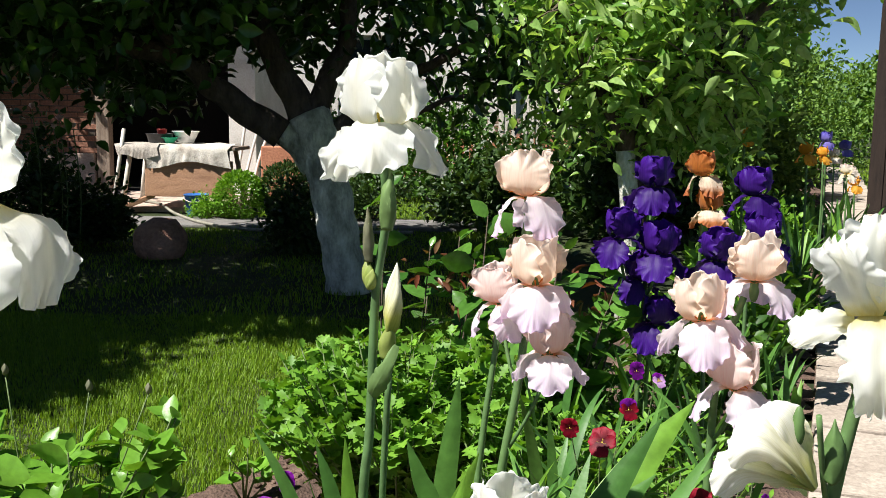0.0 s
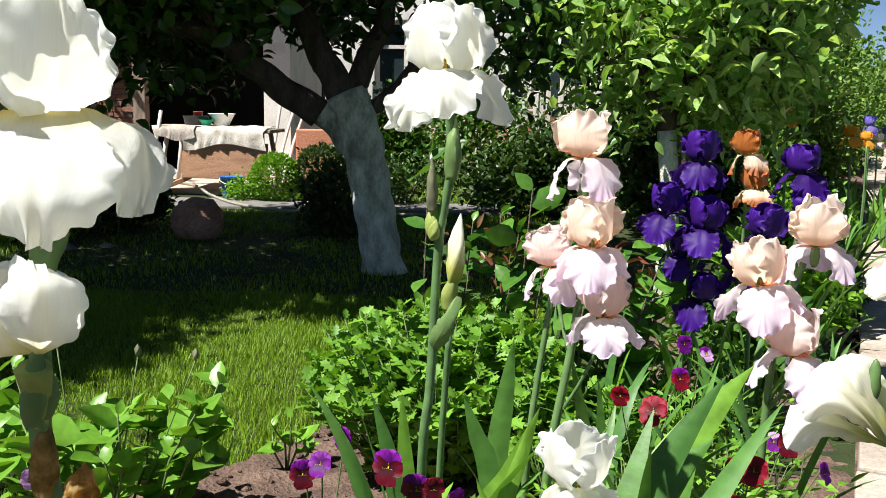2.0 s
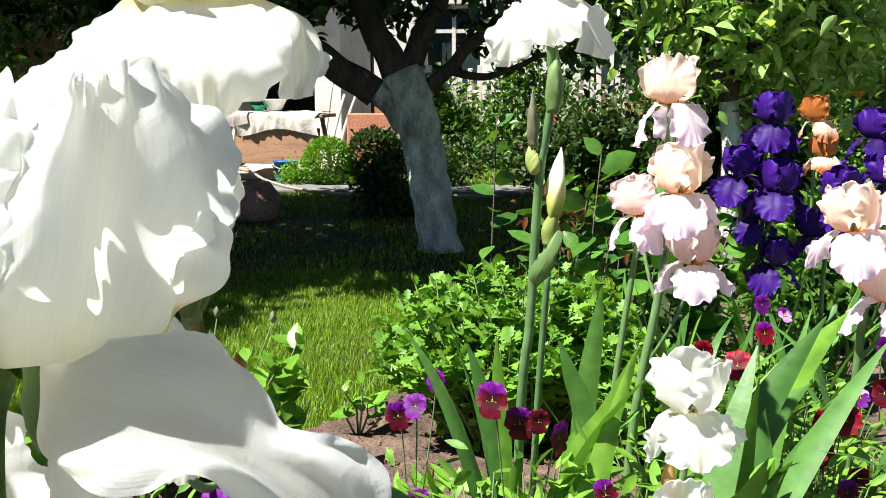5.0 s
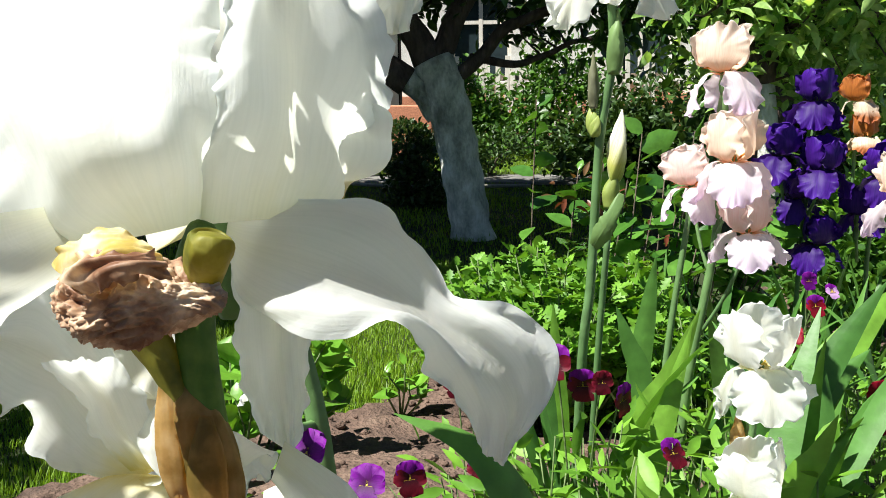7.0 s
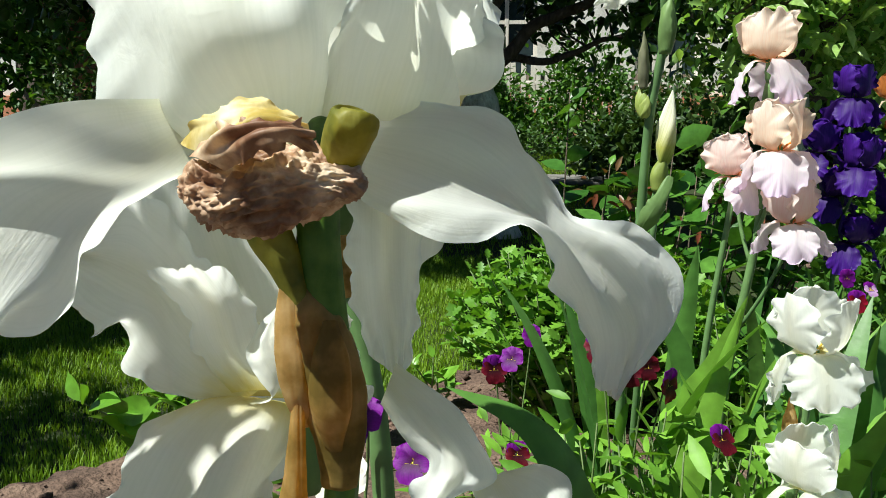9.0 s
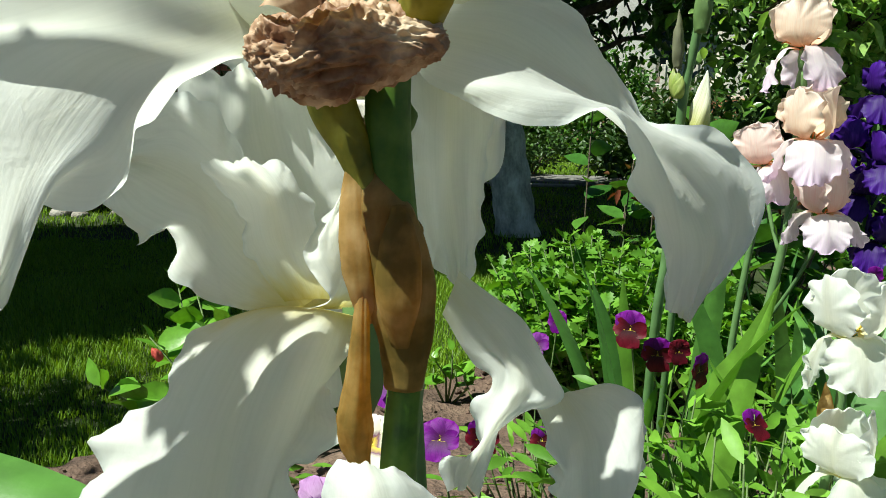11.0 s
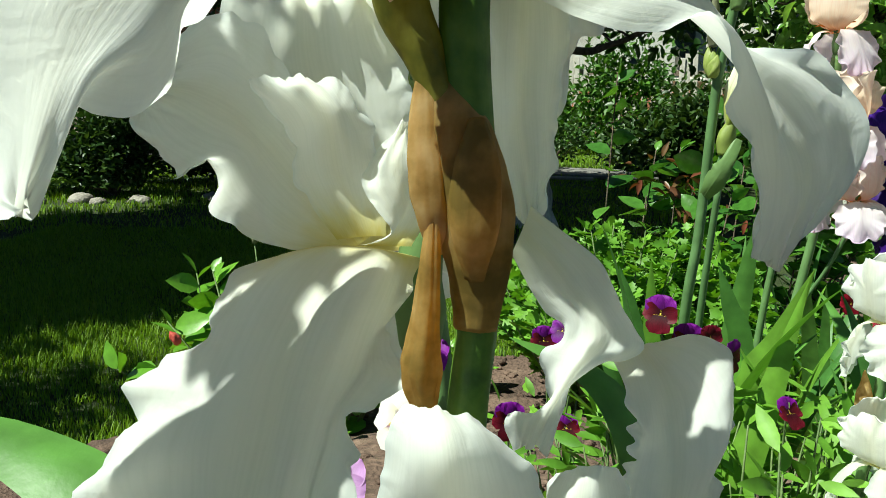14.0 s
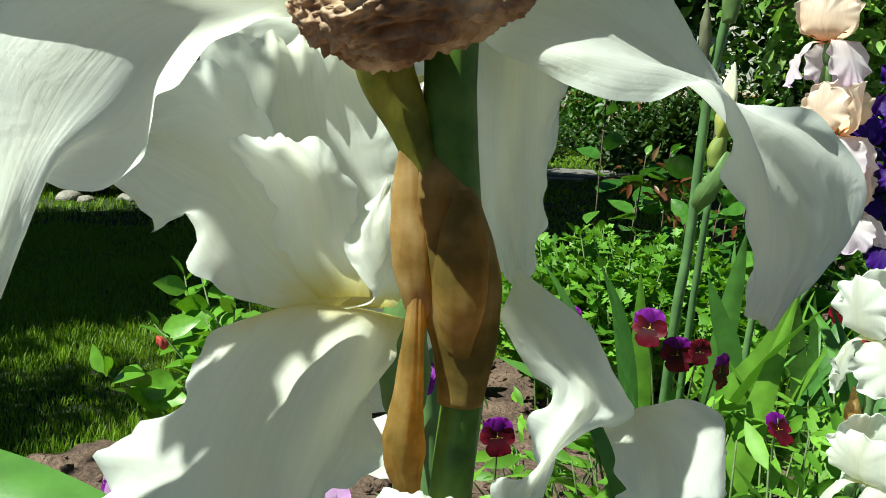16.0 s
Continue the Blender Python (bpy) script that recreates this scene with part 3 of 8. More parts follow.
part("wall", box_mesh("wall", 3.4, 0.24, 2.7, M_MORTAR, 0.005), shed, "mortared brick wall", at=at_shed(-6.6, 12.42, 0))
part("rear_wall", box_mesh("rear_wall", 5.6, 0.2, 2.7, M_INNER_SHADE, 0.005), shed, at=at_shed(-5.5, 14.6, 0))
part("side_wall", box_mesh("side_wall", 0.2, 2.2, 2.7, M_WHITEWALL, 0.005), shed, "whitewashed side wall", at=at_shed(-2.82, 13.5, 0))
part("end_wall", box_mesh("end_wall", 0.24, 2.2, 2.7, M_INNER_SHADE, 0.005), shed, at=at_shed(-8.2, 13.5, 0))
part("jamb", box_mesh("jamb", 0.36, 0.2, 2.7, M_WHITEWALL, 0.006), shed, "white plastered jamb", at=at_shed(-2.88, 12.3, 0))
part("roof", box_mesh("roof", 6.2, 3.2, 0.12, M_OLDWOOD, 0.02), shed, "weathered board roof", at=at_shed(-5.4, 13.3, 2.7))
part("door_post", box_mesh("door_post", 0.17, 0.16, 2.7, M_OLDWOOD, 0.012, 0.012, 3), shed, "grey weathered wooden post", at=at_shed(-4.72, 12.18, 0))
part("lintel", box_mesh("lintel", 2.2, 0.16, 0.2, M_OLDWOOD, 0.012), shed, at=at_shed(-3.95, 12.2, 2.5))
part("plinth", box_mesh("plinth", 3.4, 0.3, 0.55, M_TERRACE, 0.012), shed, "pink concrete plinth", at=at_shed(-6.6, 12.4, 0))
part("floor_slab", box_mesh("floor_slab", 5.2, 2.2, 0.05, M_INNER_SHADE, 0.005), shed, at=at_shed(-5.5, 13.5, 0.03))

# white house farther off
house = thing("house", (-3.0, 16.5, 0), "whitewashed single-storey house with terracotta plinth behind the trees", "house")


def at_house(x, y, z):
    return (x + 3.0, y - 16.5, z)


WIN_X = (-9.5, -6.2, -1.6, 1.2)
_edges = [-12.5] + [e for x in WIN_X for e in (x - 0.55, x + 0.55)] + [3.4]
for k in range(0, len(_edges), 2):
    w = _edges[k + 1] - _edges[k]
    part("wall", box_mesh("wall", w, 0.3, 3.6, M_WHITEWALL, 0.004), house, "whitewashed plaster wall", at=at_house(_edges[k] + w / 2, 16.65, 0))
for x in WIN_X:
    part("wall", box_mesh("wall", 1.1, 0.3, 1.0, M_WHITEWALL, 0.0), house, at=at_house(x, 16.65, 0))
    part("wall", box_mesh("wall", 1.1, 0.3, 1.1, M_WHITEWALL, 0.0), house, at=at_house(x, 16.65, 2.5))
    wn = part("window", box_mesh("window", 1.1, 0.02, 1.5, M_GLASSDARK, 0.0), house, at=at_house(x, 16.72, 1.0))
    for fx in (-0.51, 0.0, 0.51):
        part("frame", box_mesh("frame", 0.07, 0.06, 1.5, M_PALEWOOD, 0.006), wn, at=(fx, -0.05, 0))
    for fz in (0.0, 1.0, 1.43):
        part("frame", box_mesh("frame", 1.02, 0.05, 0.07, M_PALEWOOD, 0.006), wn, at=(0, -0.045, fz))
    part("sill", box_mesh("sill", 1.25, 0.18, 0.05, M_PALEWOOD, 0.008), wn, at=(0, -0.2, -0.06))
part("plinth", box_mesh("plinth", 15.9, 0.1, 0.75, M_REDWALL, 0.01), house, "terracotta painted plinth", at=at_house(-4.55, 16.45, 0))
part("end_wall", box_mesh("end_wall", 0.3, 6, 3.6, M_WHITEWALL, 0.0), house, at=at_house(3.25, 19.8, 0))
part("end_wall", box_mesh("end_wall", 0.3, 6, 3.6, M_WHITEWALL, 0.0), house, at=at_house(-12.35, 19.8, 0))
_bm = bmesh.new()
_v = [_bm.verts.new(p) for p in ((-13, 16.38, 3.55), (4, 16.38, 3.55), (4, 23.5, 3.55), (-13, 23.5, 3.55), (-13, 19.75, 6.0), (4, 19.75, 6.0))]
for f in ((0, 1, 5, 4), (2, 3, 4, 5), (1, 2, 5), (3, 0, 4), (0, 3, 2, 1)):
    _bm.faces.new([_v[i] for i in f])
for v in _v:
    v.co += Vector((3.0, -16.5, 0))
part("roof", bm_mesh("roof", _bm, M_BRICK), house, "rust-red pitched roof")

# picket fence between house and lawn
fence = thing("picket_fence", (-0.5, 13.2, 0), "pale weathered wooden picket fence behind the shrubs", "fence")
_pk = [box_mesh("picket", 0.07, 0.02, 1.25 + 0.05 * k, M_PALEWOOD, 0.005, 0.01, k) for k in range(3)]
for k in range(30):
    x = -2.2 + k * 0.115
    part("picket", _pk[k % 3], fence, m=pose(x + 0.5, 0.02 * math.sin(k * 2), 0, 0, 1.5 * math.sin(k * 1.9), 0))
for z in (0.3, 1.0):
    part("rail", box_mesh("rail", 3.5, 0.04, 0.08, M_OLDWOOD, 0.006), fence, at=(0.0, 0.035, z))

# brick outbuilding whose corner stands beside the path
outb = thing("outbuilding", (4.63, 10.45, 0), "dark timber-boarded outbuilding whose corner stands beside the path", "outbuilding")
outb.rotation_euler = (0, 0, radians(-24))
part("front_wall", box_mesh("front_wall", 3.0, 0.25, 3.4, M_SHADEWOOD, 0.006), outb, "boarded wall with shade in its dark colour", at=(1.5, 0.12, 0))
part("side_wall", box_mesh("side_wall", 0.25, 4.0, 3.4, M_SHADEWOOD, 0.006), outb, at=(0.13, 2.25, 0))
part("eave", box_mesh("eave", 3.5, 4.8, 0.14, M_OLDWOOD, 0.02), outb, "overhanging board roof", at=(1.6, 1.95, 3.4))

# ---------------------------------------------------------------- table by the shed, with clutter
table = thing("work_table", (-3.12, 10.5, 0.05), "rough outdoor work table of boards on trestle legs", "table")
part("tabletop", box_mesh("tabletop", 1.3, 0.7, 0.04, M_OLDWOOD, 0.008, 0.01), table, at=(0, 0, 0.64))
for sx in (-0.55, 0.5):
    for sy in (-0.28, 0.28):
        part("leg", tube_mesh("leg", [(sx * 1.18, sy * 1.15, 0), (sx, sy * 0.9, 0.64)], 0.03, 0.028, M_PALEWOOD if sx < 0 else M_OLDWOOD, 6, 2), table)
part("front_board", box_mesh("front_board", 0.98, 0.03, 0.4, M_BOARD, 0.008, 0.012), table, "brown fibreboard front", m=pose(0.13, -0.37, 0.13, -4, 0, 0))
part("brace", tube_mesh("brace", [(-0.72, -0.4, 0.0), (-0.58, -0.36, 0.88)], 0.022, 0.022, M_PALEWOOD, 4, 2), table, "pale bare stick")
plank = part("plank", box_mesh("plank", 0.5, 0.12, 0.05, M_BOARD, 0.008), m=pose(-3.62, 10.15, 0.075, 0, -22, 20))
tagged(plank, "short brown plank leaning on the terrace", "plank")


def draped(name, sx, drop, mat, seed, sy=0.5):
    """A cloth lying on a table and hanging over its front edge."""
    nu, nv = 30, 26
    V, F = [], []
    for i in range(nu):
        for j in range(nv):
            u, s = i / (nu - 1), j / (nv - 1) * (sy + drop)
            x = (u - 0.5) * sx
            w = 0.02 * math.sin(u * 19 + seed) + 0.014 * math.sin(u * 41 + 2 * seed)
            if s < sy:
                p = (x + 0.02 * math.sin(9 * s + seed), sy * 0.5 - s, 0.012 + 0.018 * (noise.noise(Vector((x * 6, s * 6, seed))) + 0.6))
            else:
                h = s - sy
                p = (x + 0.03 * math.sin(5 * u + h * 9), -sy * 0.5 - 0.02 - abs(w) * min(1, h * 6), -h * (1 + 0.2 * math.sin(u * 6 + seed)))
            V.append(p)
    for i in range(nu - 1):
        for j in range(nv - 1):
            a = i * nv + j
            F.append((a, a + nv, a + nv + 1, a + 1))
    return make_mesh(name, V, F, mat)


cloth = part("cloth", draped("cloth", 0.95, 0.2, M_CLOTH, 1.3, 0.66), at=(-3.0, 10.47, 0.735))
tagged(cloth, "stained pale cloth draped over the table edge", "cloth")
sack = part("sacking", draped("sacking", 0.5, 0.12, M_SACK, 4.1, 0.66), at=(-3.55, 10.46, 0.742))
tagged(sack, "grey crumpled sacking on the table", "sacking")


def bucket(name, r0, r1, h, mat, at, label, cat="bucket", handle=True):
    t = thing(name, at, label, cat)
    part("body", lathe("body", [(r0 * 0.98, 0), (r0, 0.01), (r1, h), (r1 * 1.05, h), (r1 * 1.05, h * 0.96), (r1 * 0.96, h * 0.97), (r0 * 0.95, 0.02), (0.001, 0.02)], mat, 22), t)
    if handle:
        part("handle", tube_mesh("handle", [(-r1, 0, h * 0.95), (-r1 * 0.8, -r1 * 0.7, h * 0.8), (0, -r1 * 1.15, h * 0.68), (r1 * 0.8, -r1 * 0.7, h * 0.8), (r1, 0, h * 0.95)], 0.004, 0.004, M_PALEWOOD, 5, 5), t)
    return t


bucket("bucket", 0.1, 0.13, 0.24, M_PLASTIC_B, (-2.83, 9.86, 0.0), "blue plastic bucket standing before the table")
bucket("basin", 0.09, 0.15, 0.13, M_PLASTIC_W, (-3.15, 10.6, 0.77), "white enamel basin on the table", "basin", False)
bucket("tub", 0.13, 0.15, 0.1, M_PLASTIC_K, (-3.42, 10.5, 0.77), "dark plastic tub on the table", "tub", False)
bucket("jar", 0.05, 0.055, 0.15, M_PLASTIC_R, (-3.45, 10.66, 0.77), "red plastic jar on the table", "jar", False)
bucket("bowl", 0.05, 0.09, 0.06, M_PLASTIC_G, (-3.28, 10.42, 0.77), "green plastic bowl on the table", "bowl", False)
for k, (x, l) in enumerate(((-2.72, 1.05), (-2.62, 0.9), (-2.5, 0.95))):
    st = part("stake", tube_mesh("stake", [(0, 0, 0), (0.05, 0.25, l * 0.5), (0.1 + 0.05 * k, 0.4, l)], 0.02, 0.018, M_PALEWOOD, 5, 3), at=(x, 10.95, 0.05))
    tagged(st, "pale wooden stake leaning behind the table", "stake", "stakes by the shed")
low = part("low_wall", box_mesh("low_wall", 0.7, 0.2, 0.72, M_REDWALL, 0.015, 0.01), at=(-2.05, 11.2, 0))
tagged(low, "low terracotta plastered wall beside the table", "wall", kind="structure")
hose = part("garden_hose", tube_mesh("garden_hose", [(-4.9, 11.2, 0.07), (-4.3, 11.03, 0.07), (-3.55, 10.6, 0.07), (-3.02, 9.7, 0.045), (-2.5, 8.91, 0.045), (-2.0, 8.58, 0.03), (-1.3, 8.46, 0.03), (-0.4, 8.5, 0.03)], 0.016, 0.016, M_HOSE, 8, 8))
tagged(hose, "pale grey garden hose snaking over the walkway", "hose")

_bm = bmesh.new()
bmesh.ops.create_icosphere(_bm, subdivisions=3, radius=1)
for v in _bm.verts:
    v.co *= 1 + 0.16 * noise.noise(v.co * 1.7) + 0.05 * noise.noise(v.co * 5)
    v.co = Vector((v.co.x * 0.21, v.co.y * 0.17, max(v.co.z, -0.75) * 0.19 + 0.13))
boulder = part("boulder", bm_mesh("boulder", _bm, M_POT, True), at=(-2.25, 6.95, 0))
tagged(boulder, "reddish brown rounded boulder on the lawn", "boulder")


def small_stone(name, s, seed):
    b = bmesh.new()
    bmesh.ops.create_icosphere(b, subdivisions=2, radius=1)
    for v in b.verts:
        v.co *= 1 + 0.25 * noise.noise(v.co * 1.4 + Vector((seed, 0, 0)))
        v.co = Vector((v.co.x * s, v.co.y * s * 0.8, max(v.co.z, -0.6) * s * 0.55 + s * 0.3))
    return bm_mesh(name, b, M_STONE, True)


_st = [small_stone("edging_stone", 0.07 + 0.012 * k, k) for k in range(4)]
for k in (0, 1, 3, 4, 6, 9, 10, 12):
    s = part("edging_stone", _st[k % 4], m=pose(-4.3 + k * 0.13, 5.65 + k * 0.07 + 0.09 * math.sin(k * 3), -0.025, 0, 0, k * 57))
    tagged(s, "pale rounded edging stone along the shrub border", "stone", "edging stones")

# ---------------------------------------------------------------- trees


def limb_mesh(name, ctrl, r0, r1, mat, sides=9, n=6, gnarl=0.03):
    return tube_mesh(name, ctrl, r0, r1, mat, sides, n, gnarl)


def crown_leaves(clusters, per, spread, size, rng, droop=-0.25):
    """Leaf bases, directions and sizes round cluster points."""
    c = np.repeat(np.asarray(clusters, float), per, axis=0)
    n = len(c)
    off = rng.normal(size=(n, 3)) * spread
    d = rand_dirs(n, rng, droop)
    return c + off, d, size * rng.uniform(0.6, 1.25, n)


def twigs_mesh(name, clusters, anchors, mat, rng, r=0.006):
    """Thin twigs from the nearest point of the limbs to each leaf cluster."""
    V, F = [], []
    A = np.asarray(anchors)
    for c in clusters:
        c = np.asarray(c)
        a = A[np.argmin(((A - c) ** 2).sum(1))]
        mid = (a + c) / 2 + rng.normal(size=3) * 0.08
        tv, tf = tube([a, mid, c, c + (c - mid) * 0.4], [r * 1.8, r * 1.2, r * 0.7, r * 0.3], 4)
        o = len(V)
        V += tv
        F += [tuple(i + o for i in f) for f in tf]
    return make_mesh(name, V, F, mat)


def limb_points(limbs):
    return [tuple(p) for ctrl, *_ in limbs for p in curve_pts(ctrl, 8)[4:]]


# the whitewashed apple tree on the lawn
rt = np.random.default_rng(21)
apple = thing("apple_tree", (-0.67, 5.8, 0), "old apple tree with a limewashed leaning trunk and dark spreading limbs", "tree")
_tp = curve_pts([(0.0, 0, -0.05), (-0.04, 0, 0.25), (-0.1, 0, 0.6), (-0.17, 0, 0.92), (-0.24, 0.0, 1.12)], 6)
_tp = [p + 0.012 * Vector(noise.noise_vector(p * 6)) for p in _tp]
_r = [0.16, 0.145, 0.138] + [0.13] * 12 + [0.134] * 20
V, F = tube(_tp, [_r[i] + 0.006 * math.sin(i * 1.7) for i in range(len(_tp))], 16)
part("trunk", make_mesh("trunk", V, F, M_LIME), apple, "limewashed trunk")
APPLE_LIMBS = [
    ([(-0.2, 0, 0.8), (-0.36, -0.02, 0.98), (-0.42, -0.03, 1.02)], 0.085, 0.075, M_LIME),
    ([(-0.4, -0.03, 1.0), (-0.62, -0.1, 1.12), (-0.78, -0.15, 1.27), (-0.95, -0.25, 1.42), (-1.4, -0.5, 1.55), (-2.2, -1.0, 1.95), (-3.0, -1.5, 2.5)], 0.098, 0.035, M_BARK),
    ([(-0.24, 0, 1.05), (-0.36, 0, 1.3), (-0.52, 0.0, 1.6), (-0.6, 0.1, 2.0), (-0.9, 0.2, 2.8), (-1.3, 0.4, 3.6)], 0.1, 0.035, M_BARK),
    ([(-0.22, 0, 1.05), (-0.14, 0.02, 1.3), (-0.02, 0.05, 1.55), (0.02, 0.0, 1.9), (0.2, -0.3, 2.7), (0.5, -0.8, 3.4)], 0.08, 0.028, M_BARK),
    ([(-0.12, 0.0, 1.0), (0.05, 0.0, 1.12), (0.2, -0.02, 1.3), (0.5, -0.1, 1.42), (0.95, -0.3, 1.6), (1.5, -0.6, 1.9)], 0.05, 0.018, M_BARK),
    ([(0.0, 0.0, 1.12), (0.25, 0.1, 1.1), (0.5, 0.15, 1.16), (0.9, 0.2, 1.3)], 0.03, 0.012, M_BARK),
    ([(-0.95, -0.25, 1.42), (-1.1, -0.6, 1.8), (-1.2, -1.2, 2.3), (-1.3, -2.0, 2.6)], 0.04, 0.015, M_BARK),
    ([(-0.6, 0.1, 2.0), (-1.1, 0.8, 2.4), (-2.0, 1.5, 2.8)], 0.04, 0.015, M_BARK),
    ([(0.02, 0.0, 1.9), (0.4, -0.9, 2.2), (0.6, -1.6, 2.5)], 0.035, 0.012, M_BARK),
    # last two limbs: out of view, added to carry the shading leaf masses
    ([(-2.2, -1.0, 1.95), (-2.8, -1.6, 2.3), (-3.5, -2.1, 2.6)], 0.035, 0.015, M_BARK),
    ([(-2.5, -1.3, 2.1), (-2.9, -2.1, 2.4), (-3.2, -3.0, 2.6)], 0.03, 0.012, M_BARK),
]
for ctrl, r0, r1, mt in APPLE_LIMBS:
    part("limb", limb_mesh("limb", ctrl, r0, r1, mt), apple, "dark bare limb" if mt is M_BARK else "limewashed limb")
cl = []
while len(cl) < 620:
    p = np.array([rt.uniform(-4.0, 1.5), rt.uniform(-2.1, 2.4), rt.uniform(1.0, 3.7)])
    e = ((p[0] + 1.8) / 2.2) ** 2 + ((p[1] - 0.1) / 2.3) ** 2 + ((p[2] - 2.5) / 1.35) ** 2
    low = 1.36 + 0.16 * math.sin(p[0] * 2.3 + 1) + 0.12 * p[1] * -0.4
    if p[0] > -0.3:
        low -= 0.12
    if p[0] > 0.2 and p[2] < 2.0:
        e = ((p[0] - 0.45) / 0.9) ** 2 + ((p[1] - 0.1) / 1.2) ** 2 + ((p[2] - 1.6) / 0.6) ** 2
    if -1.35 < p[0] < 0.0 and p[2] < 1.55:
        continue
    if e < 1 and p[2] > low and (e > 0.3 or rt.random() < 0.4):
        cl.append(p)
# two leaf masses out of view, added to shade the left lawn
while len(cl) < 800:
    q = rt.normal(size=3)
    q = q / np.linalg.norm(q) * rt.random() ** 0.4
    cl.append(np.array([-3.45, -2.05, 2.6]) + q * np.array([1.25, 0.95, 0.55]))
while len(cl) < 930:
    q = rt.normal(size=3)
    q = q / np.linalg.norm(q) * rt.random() ** 0.4
    cl.append(np.array([-3.05, -2.9, 2.6]) + q * np.array([0.85, 0.9, 0.5]))
tagged(part("twigwork", twigs_mesh("twigwork", cl, limb_points(APPLE_LIMBS), M_BARK, rt), apple), kind="stuff")
c, d, s = crown_leaves(cl, 66, 0.13, 0.1, rt)
part("crown", leaf_cloud("crown", c, d, s, M_APPLE, rt), apple, "dense dark green foliage")

# the pear tree beside the border, lighter leaves
rp = np.random.default_rng(33)
pear = thing("pear_tree", (0.9, 4.75, 0), "young pear tree with bright glossy drooping leaves", "tree")
PEAR_LIMBS = [
    ([(0, 0, -0.05), (0.02, 0, 0.5), (-0.03, 0, 0.95)], 0.055, 0.048, M_LIME),
    ([(-0.03, 0, 0.95), (0.1, 0, 1.5), (0.4, 0.1, 2.2), (0.7, 0.2, 3.0)], 0.045, 0.015, M_BARK),
    ([(-0.03, 0, 1.0), (-0.3, -0.1, 1.5), (-0.6, -0.2, 2.3)], 0.035, 0.012, M_BARK),
    ([(0.05, 0, 1.2), (0.4, -0.3, 1.5), (0.75, -0.4, 1.9), (1.0, -0.3, 2.3)], 0.035, 0.012, M_BARK),
    ([(0.1, 0, 1.5), (0.5, 0.5, 1.9), (1.1, 0.9, 2.4)], 0.03, 0.012, M_BARK),
]
for ctrl, r0, r1, mt in PEAR_LIMBS:
    part("trunk" if mt is M_LIME else "limb", limb_mesh("limb", ctrl, r0, r1, mt, 9, 6, 0.012), pear, "limewashed slender trunk" if mt is M_LIME else "")
cl = []
while len(cl) < 150:
    p = np.array([rp.uniform(-1.2, 2.2), rp.uniform(-1.0, 1.5), rp.uniform(0.9, 2.7)])
    e = ((p[0] - 0.15) / 0.72) ** 2 + ((p[1] - 0.2) / 1.1) ** 2 + ((p[2] - 1.75) / 0.85) ** 2
    if e < 1 and p[1] < 0.3 - 0.5 * (p[2] - 1.75) and (e > 0.3 or rp.random() < 0.2):
        cl.append(p)
tagged(part("twigwork", twigs_mesh("twigwork", cl, limb_points(PEAR_LIMBS), M_TWIG, rp), pear), kind="stuff")
c, d, s = crown_leaves(cl, 34, 0.1, 0.092, rp, 0.2)
part("crown", leaf_cloud("crown", c, d, s, M_PEAR, rp, curl=0.7, width=0.75), pear, "bright green drooping foliage")


def shrub(name, at, rx, ry, h, n, size, mat, seed, label, cat="shrub", base=0.08, lumps=14, stems=True):
    """A leafy shrub with an uneven outline and gaps."""
    r = np.random.default_rng(seed)
    t = thing(name, at, label, cat)
    lump = r.normal(size=(lumps, 3))
    lump /= np.linalg.norm(lump, axis=1, keepdims=True)
    lump[:, 2] = np.abs(lump[:, 2])
    lump *= r.uniform(0.45, 0.82, (lumps, 1))
    c = lump[r.integers(0, lumps, n)] + r.normal(size=(n, 3)) * 0.19
    c[:, 2] = np.abs(c[:, 2])
    P = c * np.array([rx, ry, h - base]) + np.array([0, 0, base])
    d = rand_dirs(n, r, 0.15) + c * 0.9
    part("foliage", leaf_cloud("foliage", P, d, size * r.uniform(0.6, 1.25, n), mat, r), t)
    if stems:
        V, F = [], []
        for k in range(9):
            e = lump[k % lumps] * np.array([rx, ry, h]) * 0.9
            tv, tf = tube([(0.02 * math.cos(k), 0.02 * math.sin(k), -0.02), tuple(e * np.array([0.4, 0.4, 0.6])), tuple(e)], [0.014, 0.009, 0.004], 5)
            o = len(V)
            V += tv
            F += [tuple(i + o for i in f) for f in tf]
        tagged(part("stemwork", make_mesh("stemwork", V, F, M_TWIG), t), kind="stuff")
    return t


def ball_bush(at, r, n, size, mat, seed, label):
    """A clipped round bush: short leafy twigs all over a ball."""
    g = np.random.default_rng(seed)
    t = thing("boxwood", at, label, "bush")
    q = g.normal(size=(n, 3))
    q /= np.linalg.norm(q, axis=1, keepdims=True)
    u = 0.62 + 0.38 * g.random(n) ** 0.5 + 0.05 * np.sin(q[:, 0] * 9 + 2 * q[:, 2]) * np.cos(q[:, 1] * 8)
    P = q * u[:, None] * r + np.array([0, 0, r * 0.9])
    P[:, 2] = np.maximum(P[:, 2], 0.01)
    part("foliage", leaf_cloud("foliage", P, q + g.normal(size=(n, 3)) * 0.5 + np.array([0, 0, 0.3]), size * g.uniform(0.6, 1.2, n), mat, g), t)
    part("stem", tube_mesh("stem", [(0, 0, -0.02), (0.01, 0, r * 0.9)], 0.02, 0.012, M_TWIG, 7, 3), t)
    return t


